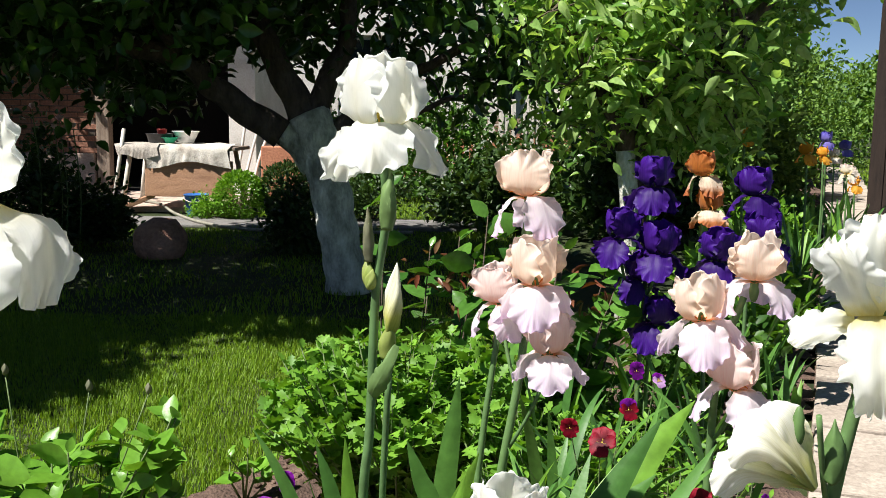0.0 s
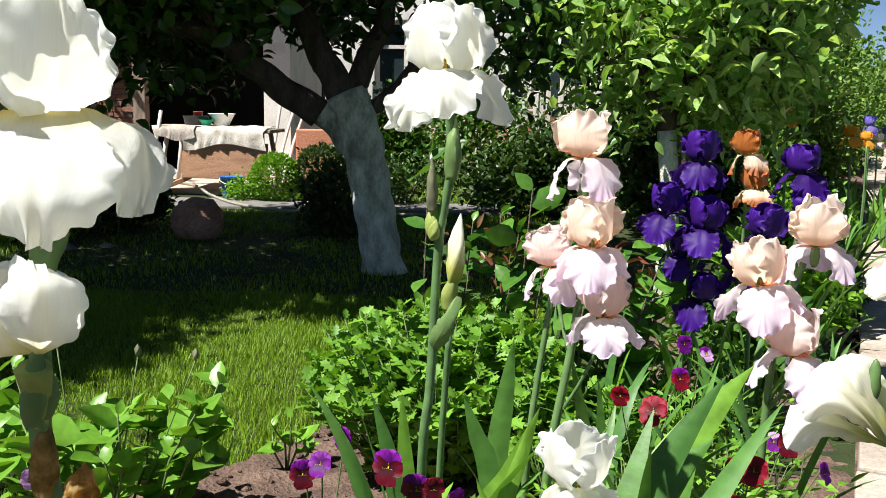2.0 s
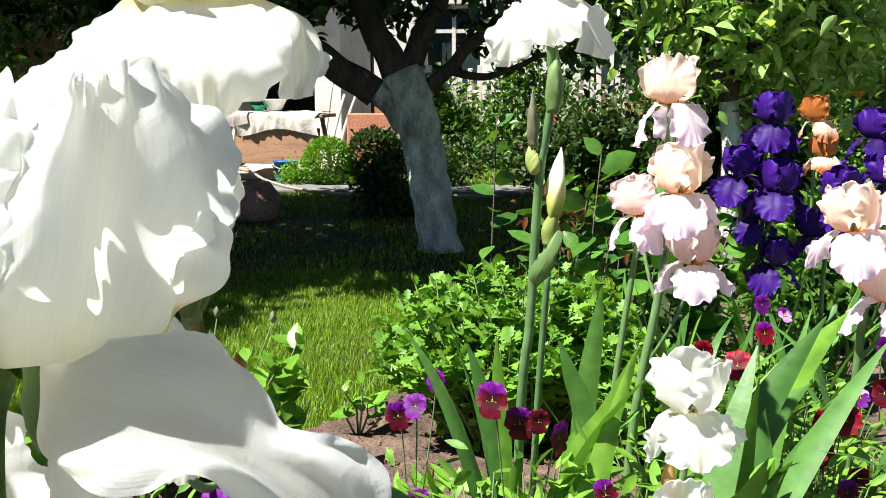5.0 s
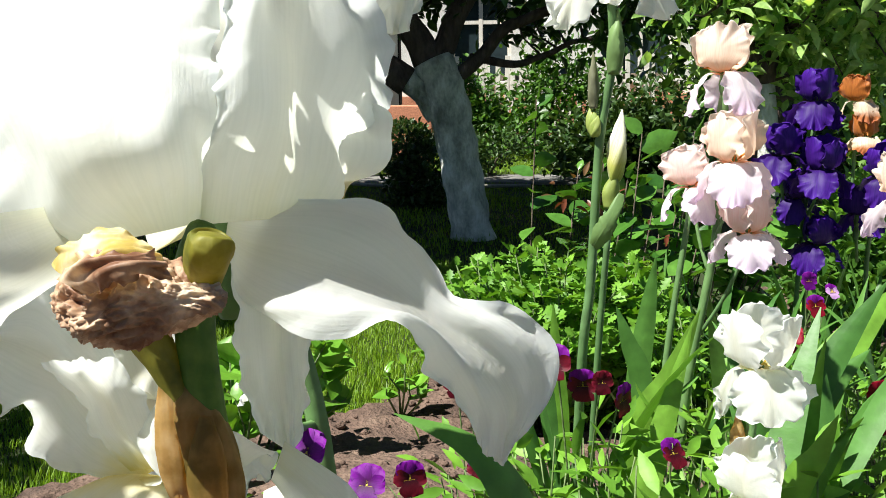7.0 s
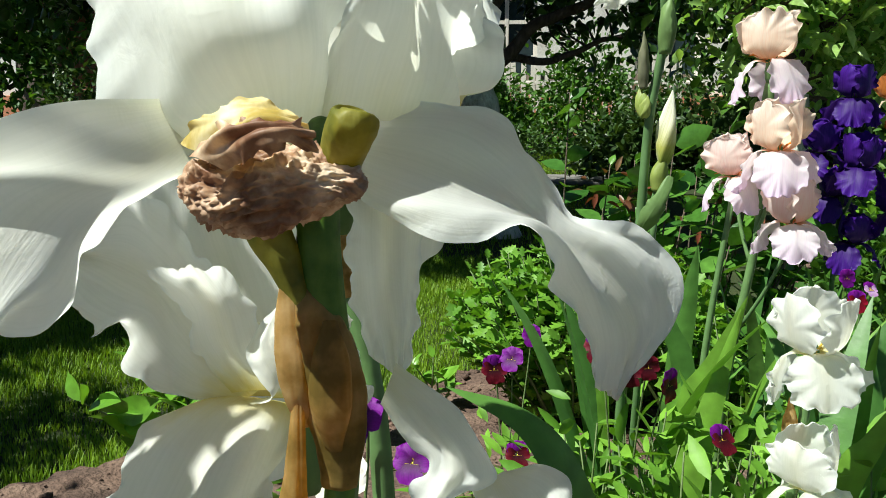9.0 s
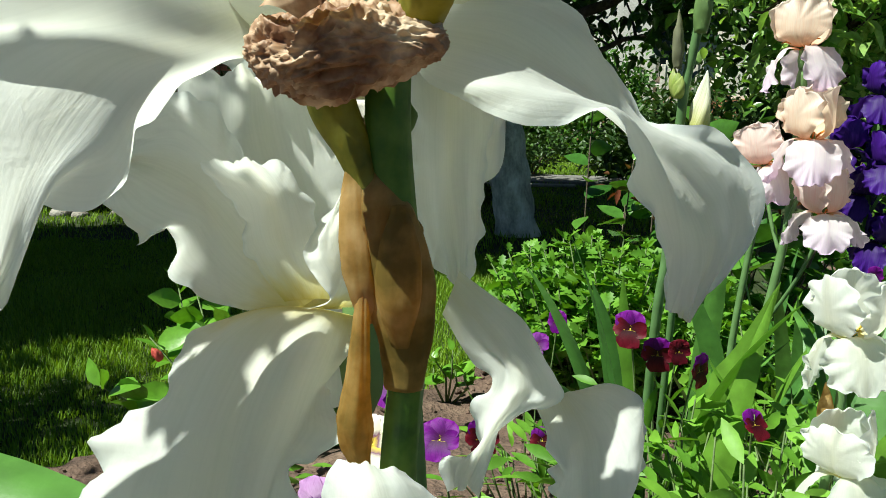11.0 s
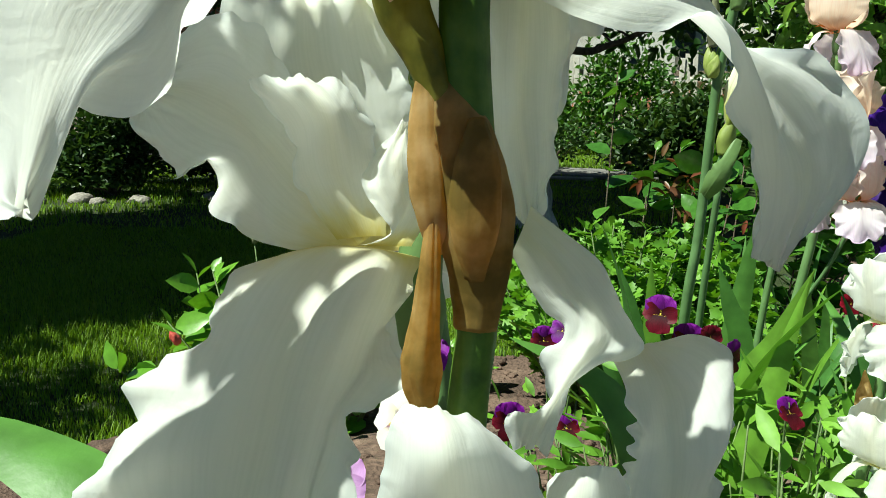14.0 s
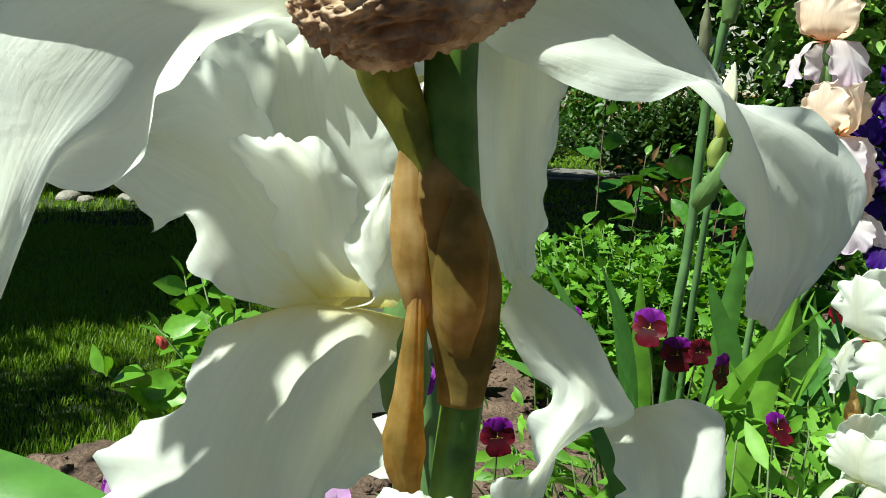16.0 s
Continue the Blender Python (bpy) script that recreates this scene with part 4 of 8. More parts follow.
ball_bush((-2.28, 9.55, 0), 0.27, 4200, 0.035, M_BOX, 1, "round clipped bright green boxwood bush")
shrub("boxwood", (-2.62, 9.5, 0), 0.26, 0.2, 0.26, 1100, 0.035, M_BOX, 2, "low green boxwood beside the bucket", "bush", base=0.02)
# this ball takes the darker leaf, so the tree's shade is in its colour
ball_bush((-1.8, 9.75, 0), 0.32, 3600, 0.04, M_DARKSHRUB, 3, "round boxwood bush, tree shade put into its dark green")
shrub("bush", (-1.3, 7.3, 0), 0.38, 0.34, 0.55, 2200, 0.05, M_DARKSHRUB, 4, "dark low bush on the lawn by the tree", "bush", base=0.02)
shrub("bush", (-0.9, 9.6, 0), 0.5, 0.35, 0.6, 2000, 0.05, M_DARKSHRUB, 5, "green leafy bush before the fence", "bush")
for k, (x, y, rx, h, m_) in enumerate(((-3.35, 7.2, 0.5, 1.12, M_DARKSHRUB), (-4.1, 7.0, 0.55, 1.3, M_DARKSHRUB), (-3.0, 7.5, 0.36, 0.62, M_DARKSHRUB), (-4.9, 6.3, 0.7, 1.45, M_HEDGE), (-5.9, 5.6, 0.8, 1.5, M_HEDGE), (-3.9, 6.3, 0.4, 0.75, M_DARKSHRUB))):
    shrub("shrub", (x, y, 0), rx, rx * 0.8, h, 3200, 0.06, m_, 40 + k, "dark leafy flowering shrub beside the lawn", "shrub", lumps=22)
for k, (x, y, rx, h) in enumerate(((-0.2, 12.0, 0.9, 1.5), (1.2, 11.2, 1.0, 1.3), (2.3, 12.2, 1.1, 1.9), (0.4, 9.0, 0.7, 0.8), (1.6, 8.4, 0.7, 0.9), (3.4, 14.0, 1.3, 2.2), (-1.4, 12.6, 0.7, 1.2))):
    shrub("shrub", (x, y, 0), rx, rx * 0.7, h, 3600, 0.085, M_DARKSHRUB if k in (1, 3, 4) else M_HEDGE, 60 + k, "dense green garden shrub by the fence", "shrub", lumps=24)


rb = np.random.default_rng(88)
for k, y in enumerate((3.75, 4.3, 4.95, 5.6, 6.3, 7.0, 7.9, 8.8)):
    shrub("bed_plant", (path_x(y) - 0.45 + rb.uniform(-0.12, 0.12), y, 0.02), 0.36, 0.34, rb.uniform(0.34, 0.55), 1500, 0.06, (M_HEDGE, M_BOX, M_HEDGE, M_FARLEAF)[k % 4], 300 + k, "leafy green perennial in the border along the path", "bed plant", lumps=16)
for k, (x, y, rx, h) in enumerate(((3.75, 12.6, 0.9, 1.7), (4.9, 15.5, 1.1, 2.3), (6.2, 18.5, 1.3, 2.6), (2.6, 10.2, 0.8, 1.4), (8.3, 21.5, 1.3, 2.4))):
    shrub("shrub", (x, y, 0), rx, rx * 0.8, h, 4200, 0.1, M_FARLEAF, 330 + k, "tall bright green shrub beside the far path", "shrub", lumps=26)


def peony(parent, p, r, rng):
    """A full double flower of many cupped petals."""
    for k in range(14):
        q = k / 13
        part("petal", PEONY_PETAL, parent, m=pose(*p, 0, -20 - 62 * (1 - q) + rng.uniform(-8, 8), k * 137.5) @ Matrix.Diagonal((r * (0.6 + 0.4 * q), r * (0.6 + 0.4 * q), r, 1)))


def far_tree(at, h, rx, seed, mat=None, n=5200, size=0.2, trunk_h=0.35, label="tall leafy green garden tree"):
    r = np.random.default_rng(seed)
    t = thing("tree", at, label, "tree")
    part("trunk", limb_mesh("trunk", [(0, 0, -0.1), (0.1, 0, h * 0.3), (0, 0.1, h * 0.75)], 0.03 * h, 0.008 * h, M_BARK, 8, 5, 0.03), t)
    L = 34
    lump = r.normal(size=(L, 3))
    lump /= np.linalg.norm(lump, axis=1, keepdims=True)
    lump *= r.uniform(0.4, 0.85, (L, 1))
    for k in range(6):
        e = lump[k] * np.array([rx, rx, h * (1 - trunk_h) / 2]) + np.array([0, 0, h * (1 + trunk_h) / 2])
        part("limb", limb_mesh("limb", [(0, 0, h * 0.28), tuple(e * np.array([0.5, 0.5, 0.7])), tuple(e)], 0.012 * h, 0.004 * h, M_BARK, 6, 4, 0.03), t)
    c = lump[r.integers(0, L, n)] + r.normal(size=(n, 3)) * 0.17
    P = c * np.array([rx, rx, h * (1 - trunk_h) / 2]) + np.array([0, 0, h * (1 + trunk_h) / 2])
    part("crown", leaf_cloud("crown", P, rand_dirs(n, r, -0.1), size * r.uniform(0.6, 1.3, n), mat or M_FARLEAF, r), t)
    return t


for k, (x, y, h, rx, mt, n, sz) in enumerate((
        (1.5, 7.8, 4.2, 1.1, M_APPLE, 8000, 0.11), (2.8, 11.8, 4.4, 1.3, M_HEDGE, 8000, 0.13), (4.6, 16.5, 4.6, 1.7, M_FARLEAF, 8000, 0.15),
        (7.4, 24, 3.3, 2.0, M_FARLEAF, 8000, 0.17), (13.5, 29, 3.3, 3.0, M_FARLEAF, 7000, 0.2), (17.5, 33, 3.5, 3.2, M_FARLEAF, 7000, 0.2), (11.0, 36, 4.6, 3.4, M_FARLEAF, 7000, 0.22),
        # last entry of the list: an unseen tree, added to shade the near lawn
        (5.0, 24, 7.0, 3.4, M_HEDGE, 7000, 0.2), (1.0, 24, 8.0, 4.0, M_HEDGE, 7000, 0.22), (-7.5, 10.5, 4.5, 2.0, M_HEDGE, 7000, 0.14), (-9.0, 24.0, 8.0, 4.0, M_HEDGE, 6000, 0.25), (21, 38, 4, 4, M_FARLEAF, 6000, 0.25), (-3.5, 1.3, 3.5, 0.95, M_APPLE, 3600, 0.1))):
    far_tree((x, y, 0), h, rx, 100 + k, mt, n, sz, 0.12)

# ---------------------------------------------------------------- lawn grass
rg = np.random.default_rng(5)


def grass(name, n, x0, x1, y0, y1, h, w, label, keep, power=1.0):
    x = rg.uniform(x0, x1, n * 2)
    y = y0 + (y1 - y0) * rg.random(n * 2) ** power
    k = keep(x, y)
    x, y = x[k][:n], y[k][:n]
    m = len(x)
    hh = h * rg.uniform(0.5, 1.3, m) * (1 + 0.35 * np.sin(x * 5 + 1.5 * np.sin(y * 4)))
    a = rg.uniform(0, 2 * np.pi, m)
    ln = hh * rg.uniform(0.1, 0.8, m)
    b = np.stack([x, y, np.zeros(m) - 0.012], -1)
    t = np.stack([-np.sin(a), np.cos(a), np.zeros(m)], -1) * w
    f = np.stack([np.cos(a), np.sin(a), np.zeros(m)], -1)
    up = np.array([0, 0, 1.0])
    mid = b + f * (ln * 0.35)[:, None] + up * (hh * 0.6)[:, None]
    tip = b + f * ln[:, None] + up * hh[:, None]
    V = np.stack([b - t, b + t, mid - t * 0.7, mid + t * 0.7, tip], 1).reshape(-1, 3)
    o = np.arange(m)[:, None] * 5
    tri = (np.array([[0, 1, 3, 2]]) + o).tolist() + (np.array([[2, 3, 4]]) + o).tolist()
    ob = part(name, make_mesh(name, V, tri, M_GRASS))
    return tagged(ob, label, "grass", kind="stuff")


def on_lawn(x, y):
    ok = (y > bed_edge(x) - 0.03 + 0.05 * np.sin(x * 23)) & ~((np.abs(y - 9.3) < 0.5) & (x > -6) & (x < 0.2)) & ~((y > 9.7) & (x < -2.4))
    return ok & (x < path_x(y) - 0.9)


grass("grass", 155000, -3.4, 0.9, 1.6, 5.0, 0.03, 0.0017, "short green mown grass blades of the lawn", on_lawn, 0.9)
grass("grass", 60000, -6.0, 3.0, 4.6, 13.5, 0.042, 0.004, "short green grass in the tree's shade", on_lawn, 0.9)
grass("grass", 26000, 2.0, 12.0, 3.0, 26, 0.06, 0.008, "sunlit grass beyond the path", lambda x, y: x > path_x(y) + 0.66, 0.8)

# ---------------------------------------------------------------- irises


def petal_grid(length, width, a0, a1, a2, cup, ruffle, freq, seed, nu=17, nv=13, haft=0.22, twist=0.0, r0=0.004, flare=0.0):
    """A petal that grows along +x. a0, a1, a2: degrees of its line above the horizon at haft, middle and tip; cup: how far its sides curl
    (plus: upwards); ruffle: size of the soft waves round its rim; freq: how many; flare: how far the rim bends back."""
    rr = np.random.default_rng(seed)
    ph = rr.uniform(0, 6.28, 9)
    t = np.linspace(0, 1, 80)
    ang = np.radians(np.where(t < 0.5, a0 + (a1 - a0) * smooth01(0, 0.5, t), a1 + (a2 - a1) * smooth01(0.5, 1, t)))
    ds = length / 79
    cx = r0 + np.concatenate([[0], np.cumsum(np.cos((ang[1:] + ang[:-1]) / 2) * ds)])
    cz = np.concatenate([[0], np.cumsum(np.sin((ang[1:] + ang[:-1]) / 2) * ds)])
    U, Vv = np.meshgrid(np.linspace(0, 1, nu), np.linspace(-1, 1, nv), indexing="ij")
    av = np.abs(Vv)
    along = 1 - (1 - U) ** 1.5
    s = smooth01(0.02, 0.52, along)
    shut_ = np.sqrt(np.clip(1 - np.clip((along - 0.45) / 0.55, 0, 1) ** 4, 0, 1))
    H = 0.5 * width * ((1 - s) * haft + s) * shut_
    tip = np.clip((along - 0.3) / 0.7, 0, 1)
    q = np.clip((av ** 5 + tip ** 5) ** 0.2, 0, 1)
    rim = q ** 4 * s
    turn_ = np.arctan2(Vv * (H + 0.002 * width), (along - 0.55) * length)
    n1, n2 = round(2.6 * freq), round(5.9 * freq)
    wave = (np.sin(n1 * turn_ + ph[0] + 1.9 * np.sin(2 * turn_ + ph[1])) + 0.4 * np.sin(n2 * turn_ + ph[2] + 1.6 * np.sin(3 * turn_ + ph[8]))) * (0.8 + 0.4 * np.sin(2 * turn_ + ph[7]))
    c = cup * (0.5 + 0.5 * s) + 1e-4
    lat = H * np.sin(c * Vv) / c
    off = H * (1 - np.cos(c * Vv)) / c
    off = off + ruffle * rim * wave - flare * width * q ** 5 * s
    off = off + 0.35 * ruffle * s * (np.sin(5 * U + 3 * Vv + ph[5]) + 0.7 * np.sin(6.5 * Vv + 2 * U + ph[4]))
    off = off + 0.016 * width * np.exp(-(Vv / 0.08) ** 2) * (1 - along)
    scal = 1 + rim * (0.045 * np.cos(n1 * turn_ + ph[3]) + 0.03 * np.cos(n2 * turn_ + ph[6]))
    along2 = np.clip(along * (1 + 0.7 * tip * rim * (scal - 1)), 0, 1)
    A = np.interp(along2, t, ang)
    lat = lat * scal
    X = np.interp(along2, t, cx) - np.sin(A) * off
    Z = np.interp(along2, t, cz) + np.cos(A) * off
    Y = lat + twist * U * U
    P = np.stack([X, Y, Z], -1).reshape(-1, 3)
    i, j = np.meshgrid(np.arange(nu - 1), np.arange(nv - 1), indexing="ij")
    a = (i * nv + j).ravel()
    F = np.stack([a, a + nv, a + nv + 1, a + 1], -1).tolist()
    UV = np.stack([along, (Vv + 1) / 2], -1).reshape(-1, 2)
    return P, F, UV


def petal_mesh(name, mat, *args, **kw):
    P, F, UV = petal_grid(*args, **kw)
    return make_mesh(name, P, F, mat, UV)


def beard_mesh(mat, r=0.0014, length=0.026):
    V, F = tube([(0.006, 0, 0.004), (0.014, 0, 0.0095), (0.022, 0, 0.0125), (0.03, 0, 0.0115)], [r * 0.6, r, r, r * 0.3], 7)
    V = [tuple(Vector(p) + 0.0006 * Vector(noise.noise_vector(Vector(p) * 700))) for p in V]
    return make_mesh("beard", V, F, mat)


PALETTES = {
    "white": (P_WHITE, P_WHITE, P_BEARD_Y, M_SPATHE),
    "peach": (P_PEACH, P_LILAC, P_BEARD_O, M_SPATHE),
    "pink": (P_PINK, P_LILAC, P_BEARD_O, M_SPATHE),
    "violet": (P_VIOLET, P_VIOLET, P_BEARD_V, M_SPATHE),
    "rust": (P_RUST, P_RUSTFALL, P_BEARD_O, M_SPATHE),
    "orange": (P_ORANGE, P_ORANGE, P_BEARD_O, M_SPATHE),
    "blue": (P_BLUE, P_BLUE, P_BEARD_V, M_SPATHE),
    "cream": (P_CREAM, P_CREAM, P_BEARD_Y, M_SPATHE),
}
BLOOM_CACHE = {}


def bloom_meshes(pal):
    if pal not in BLOOM_CACHE:
        st, fa, be, sp = PALETTES[pal]
        k = sorted(PALETTES).index(pal) * 50
        BLOOM_CACHE[pal] = (
            [petal_mesh("standard", st, 0.082, 0.088, 6, 84, 108 + 12 * (i % 2), 0.62, 0.0046, 2.6, k + i, 40, 43, flare=0.05) for i in range(4)],
            [petal_mesh("fall", fa, 0.088, 0.078, 24, -52 - 14 * (i % 2), -92, -0.5, 0.0048, 2.9, k + 20 + i, 38, 39, flare=-0.06) for i in range(4)],
            beard_mesh(be),
            lathe("flower", [(0.0035, -0.03), (0.006, -0.024), (0.0075, -0.014), (0.006, -0.006), (0.0062, 0.002), (0.003, 0.012), (0.001, 0.014)], sp, 10))
    return BLOOM_CACHE[pal]


def bloom(plant, at, size, pal, yaw, rng, tilt=(0, 0), shut=0.0, name="flower", lift=0.0, falls=True):
    """One iris flower as a part of its plant: three upright standards and three hanging falls round a green tube."""
    S, Fm, B, T = bloom_meshes(pal)
    m = pose(*at, tilt[0], tilt[1], yaw) @ Matrix.Diagonal((size, size, size, 1))
    fl = part(name, T, plant, m=m)
    for k in range(3):
        part("standard", S[int(rng.integers(4))], fl, m=pose(0, 0, 0.002, 0, rng.uniform(-8, 6) - 10 * shut, 60 + 120 * k + rng.uniform(-9, 9)) @ Matrix.Diagonal((1, rng.choice([-1, 1]) * rng.uniform(0.92, 1.08), rng.uniform(0.92, 1.08), 1)))
        if not falls:
            continue
        fm = pose(0, 0, 0.0, 0, rng.uniform(-9, 9) - 45 * shut - lift, 120 * k + rng.uniform(-8, 8)) @ Matrix.Diagonal((rng.uniform(0.92, 1.06), rng.choice([-1, 1]) * rng.uniform(0.92, 1.08), rng.uniform(0.92, 1.08), 1))
        part("fall", Fm[int(rng.integers(4))], fl, m=fm)
        part("beard", B, fl, m=fm)
    return fl


def spathe_mesh(l, r, mat, seed=0, bend=0.0, wr=0.0):
    n = 22 if wr == 0 else 48
    pts = [(bend * (i / (n - 1)) ** 2, 0.0004 * math.sin(i * 0.4 + seed), l * i / (n - 1)) for i in range(n)]
    rad = [r * (0.5 + 0.42 * math.sin(math.pi * min(1, (i + 0.5) / n) ** 0.9)) * (1 - 0.95 * (i / (n - 1)) ** 2.6) + 0.0004 for i in range(n)]
    V, F = tube(pts, rad, 16 if wr == 0 else 40)
    if wr:
        V = [tuple(Vector((p[0] * q_, p[1] * q_, p[2]))) for p in V for q_ in [1 + wr * 0.5 * noise.noise(Vector((math.atan2(p[1], p[0]) * 2.2 + 2.5 * noise.noise(Vector(p) * 90 + Vector((seed, 0, 0))), p[2] * 60, seed * 3.1))) + wr * 0.12 * math.sin(9 * math.atan2(p[1], p[0]) + p[2] * 80)]]
    V = [tuple(Vector(p) + r * 0.22 * Vector(noise.noise_vector(Vector((p[0] / r * 1.6, p[1] / r * 1.6, p[2] / r * 0.5)) + Vector((seed, 0, 0))))) for p in V]
    return make_mesh("spathe", V, F, mat)


def bud_mesh(l, r, mat):
    n, k = 18, 18
    V, F = [], []
    for i in range(n):
        t = i / (n - 1)
        rad = r * (0.55 + 0.6 * math.sin(math.pi * t ** 0.75)) * (1 - t ** 5) + 0.0005
        for j in range(k):
            w = 2 * math.pi * j / k + 1.8 * t
            q = rad * (1 + 0.16 * math.cos(3 * (2 * math.pi * j / k)))
            V.append((q * math.cos(w), q * math.sin(w), l * t))
    for i in range(n - 1):
        for j in range(k):
            F.append((i * k + j, i * k + (j + 1) % k, (i + 1) * k + (j + 1) % k, (i + 1) * k + j))
    V = [tuple(Vector(p) + 0.1 * r * Vector(noise.noise_vector(Vector((p[0] / r * 1.5, p[1] / r * 1.5, p[2] / r * 0.8))))) for p in V]
    UV = [((i // k) / (n - 1), (i % k) / k) for i in range(n * k)]
    return make_mesh("bud", V, F, mat, UV)


def blade_mesh(length, width, lean, arch, seed, mat, nu=14, fold=0.12):
    """A sword leaf that grows up from the origin and leans along +x."""
    rr = np.random.default_rng(seed)
    V, F, UV = [], [], []
    x = z = 0.0
    for i in range(nu):
        u = i / (nu - 1)
        a = radians(90 - lean - arch * u ** 2.2)
        if i:
            x += math.cos(a) * length / (nu - 1)
            z += math.sin(a) * length / (nu - 1)
        w = 0.5 * width * (0.8 + 0.2 * min(1, u * 4)) * (1 - max(0, (u - 0.5) / 0.5) ** 1.9) + 0.0004
        tw = 0.12 * math.sin(u * 3 + seed)
        n = (-math.sin(a), 0, math.cos(a))
        for s in (-1, -0.5, 0, 0.5, 1):
            o = fold * w * (1 - abs(s)) + tw * w * s * 0.4
            V.append((x + n[0] * o, s * w + 0.004 * math.sin(u * 4 + seed), z + n[2] * o))
            UV.append((u, s * 0.5 + 0.5))
    for i in range(nu - 1):
        for j in range(4):
            a = i * 5 + j
            F.append((a, a + 5, a + 6, a + 1))
    return make_mesh("leaf", V, F, mat, UV)


BLADES = [blade_mesh(0.5, 0.03, 4, 14, 0, M_IRISLEAF), blade_mesh(0.42, 0.034, 10, 26, 1, M_IRISLEAF), blade_mesh(0.36, 0.03, 16, 40, 2, M_IRISLEAF), blade_mesh(0.46, 0.028, 7, 60, 3, M_IRISLEAF), blade_mesh(0.3, 0.026, 20, 20, 4, M_IRISLEAF_Y), blade_mesh(0.4, 0.036, 12, 18, 5, M_IRISLEAF_Y)]


def stalk(plant, pts, r=0.0055, r1=0.0042):
    """The flower stalk: pts in the plant's own coordinates."""
    return part("stem", tube_mesh("stem", pts, r, r1, M_STEM, 9, 6), plant)


def iris(at, label, group="irises in the bed"):
    return thing("iris", (at[0], at[1], float(bed_z(at[0], at[1])) if at[1] < 3 else 0.02), label, "iris", group)


def local(plant, p):
    return tuple(Vector(p) - plant.location)


def add_branch(plant, a, b, r=0.0035):
    """A short side branch from the stalk to a flower's tube."""
    a, b = Vector(a), Vector(b)
    part("branch", tube_mesh("branch", [a, (a * 0.45 + b * 0.55) + Vector((0, 0, -0.012)), b], r, r * 0.9, M_STEM, 7, 4), plant)


def add_spathe(plant, p, l=0.05, r=0.009, mat=None, tilt=(0, 0), yaw=0, label=""):
    return part("spathe", spathe_mesh(l, r, mat or M_SPATHE, int(p[0] * 1000) % 17), plant, label, m=pose(*p, tilt[0], tilt[1], yaw))


def fan(plant, p, n, rng, yaw=None, scale=1.0, spread=1.0):
    """A fan of sword leaves at p (plant's coordinates)."""
    yaw = rng.uniform(0, 180) if yaw is None else yaw
    for k in range(n):
        q = (k - (n - 1) / 2) / max(1, n - 1)
        sgn = 0 if q >= 0 else 180
        s = scale * rng.uniform(0.75, 1.15)
        part("leaf", BLADES[int(rng.integers(len(BLADES)))], plant,
             m=pose(p[0] + 0.03 * q * math.cos(radians(yaw)), p[1] + 0.03 * q * math.sin(radians(yaw)), p[2] - 0.01, rng.uniform(-6, 6), abs(q) * 26 * spread, yaw + sgn + rng.uniform(-14, 14)) @ Matrix.Diagonal((s, s, s, 1)))


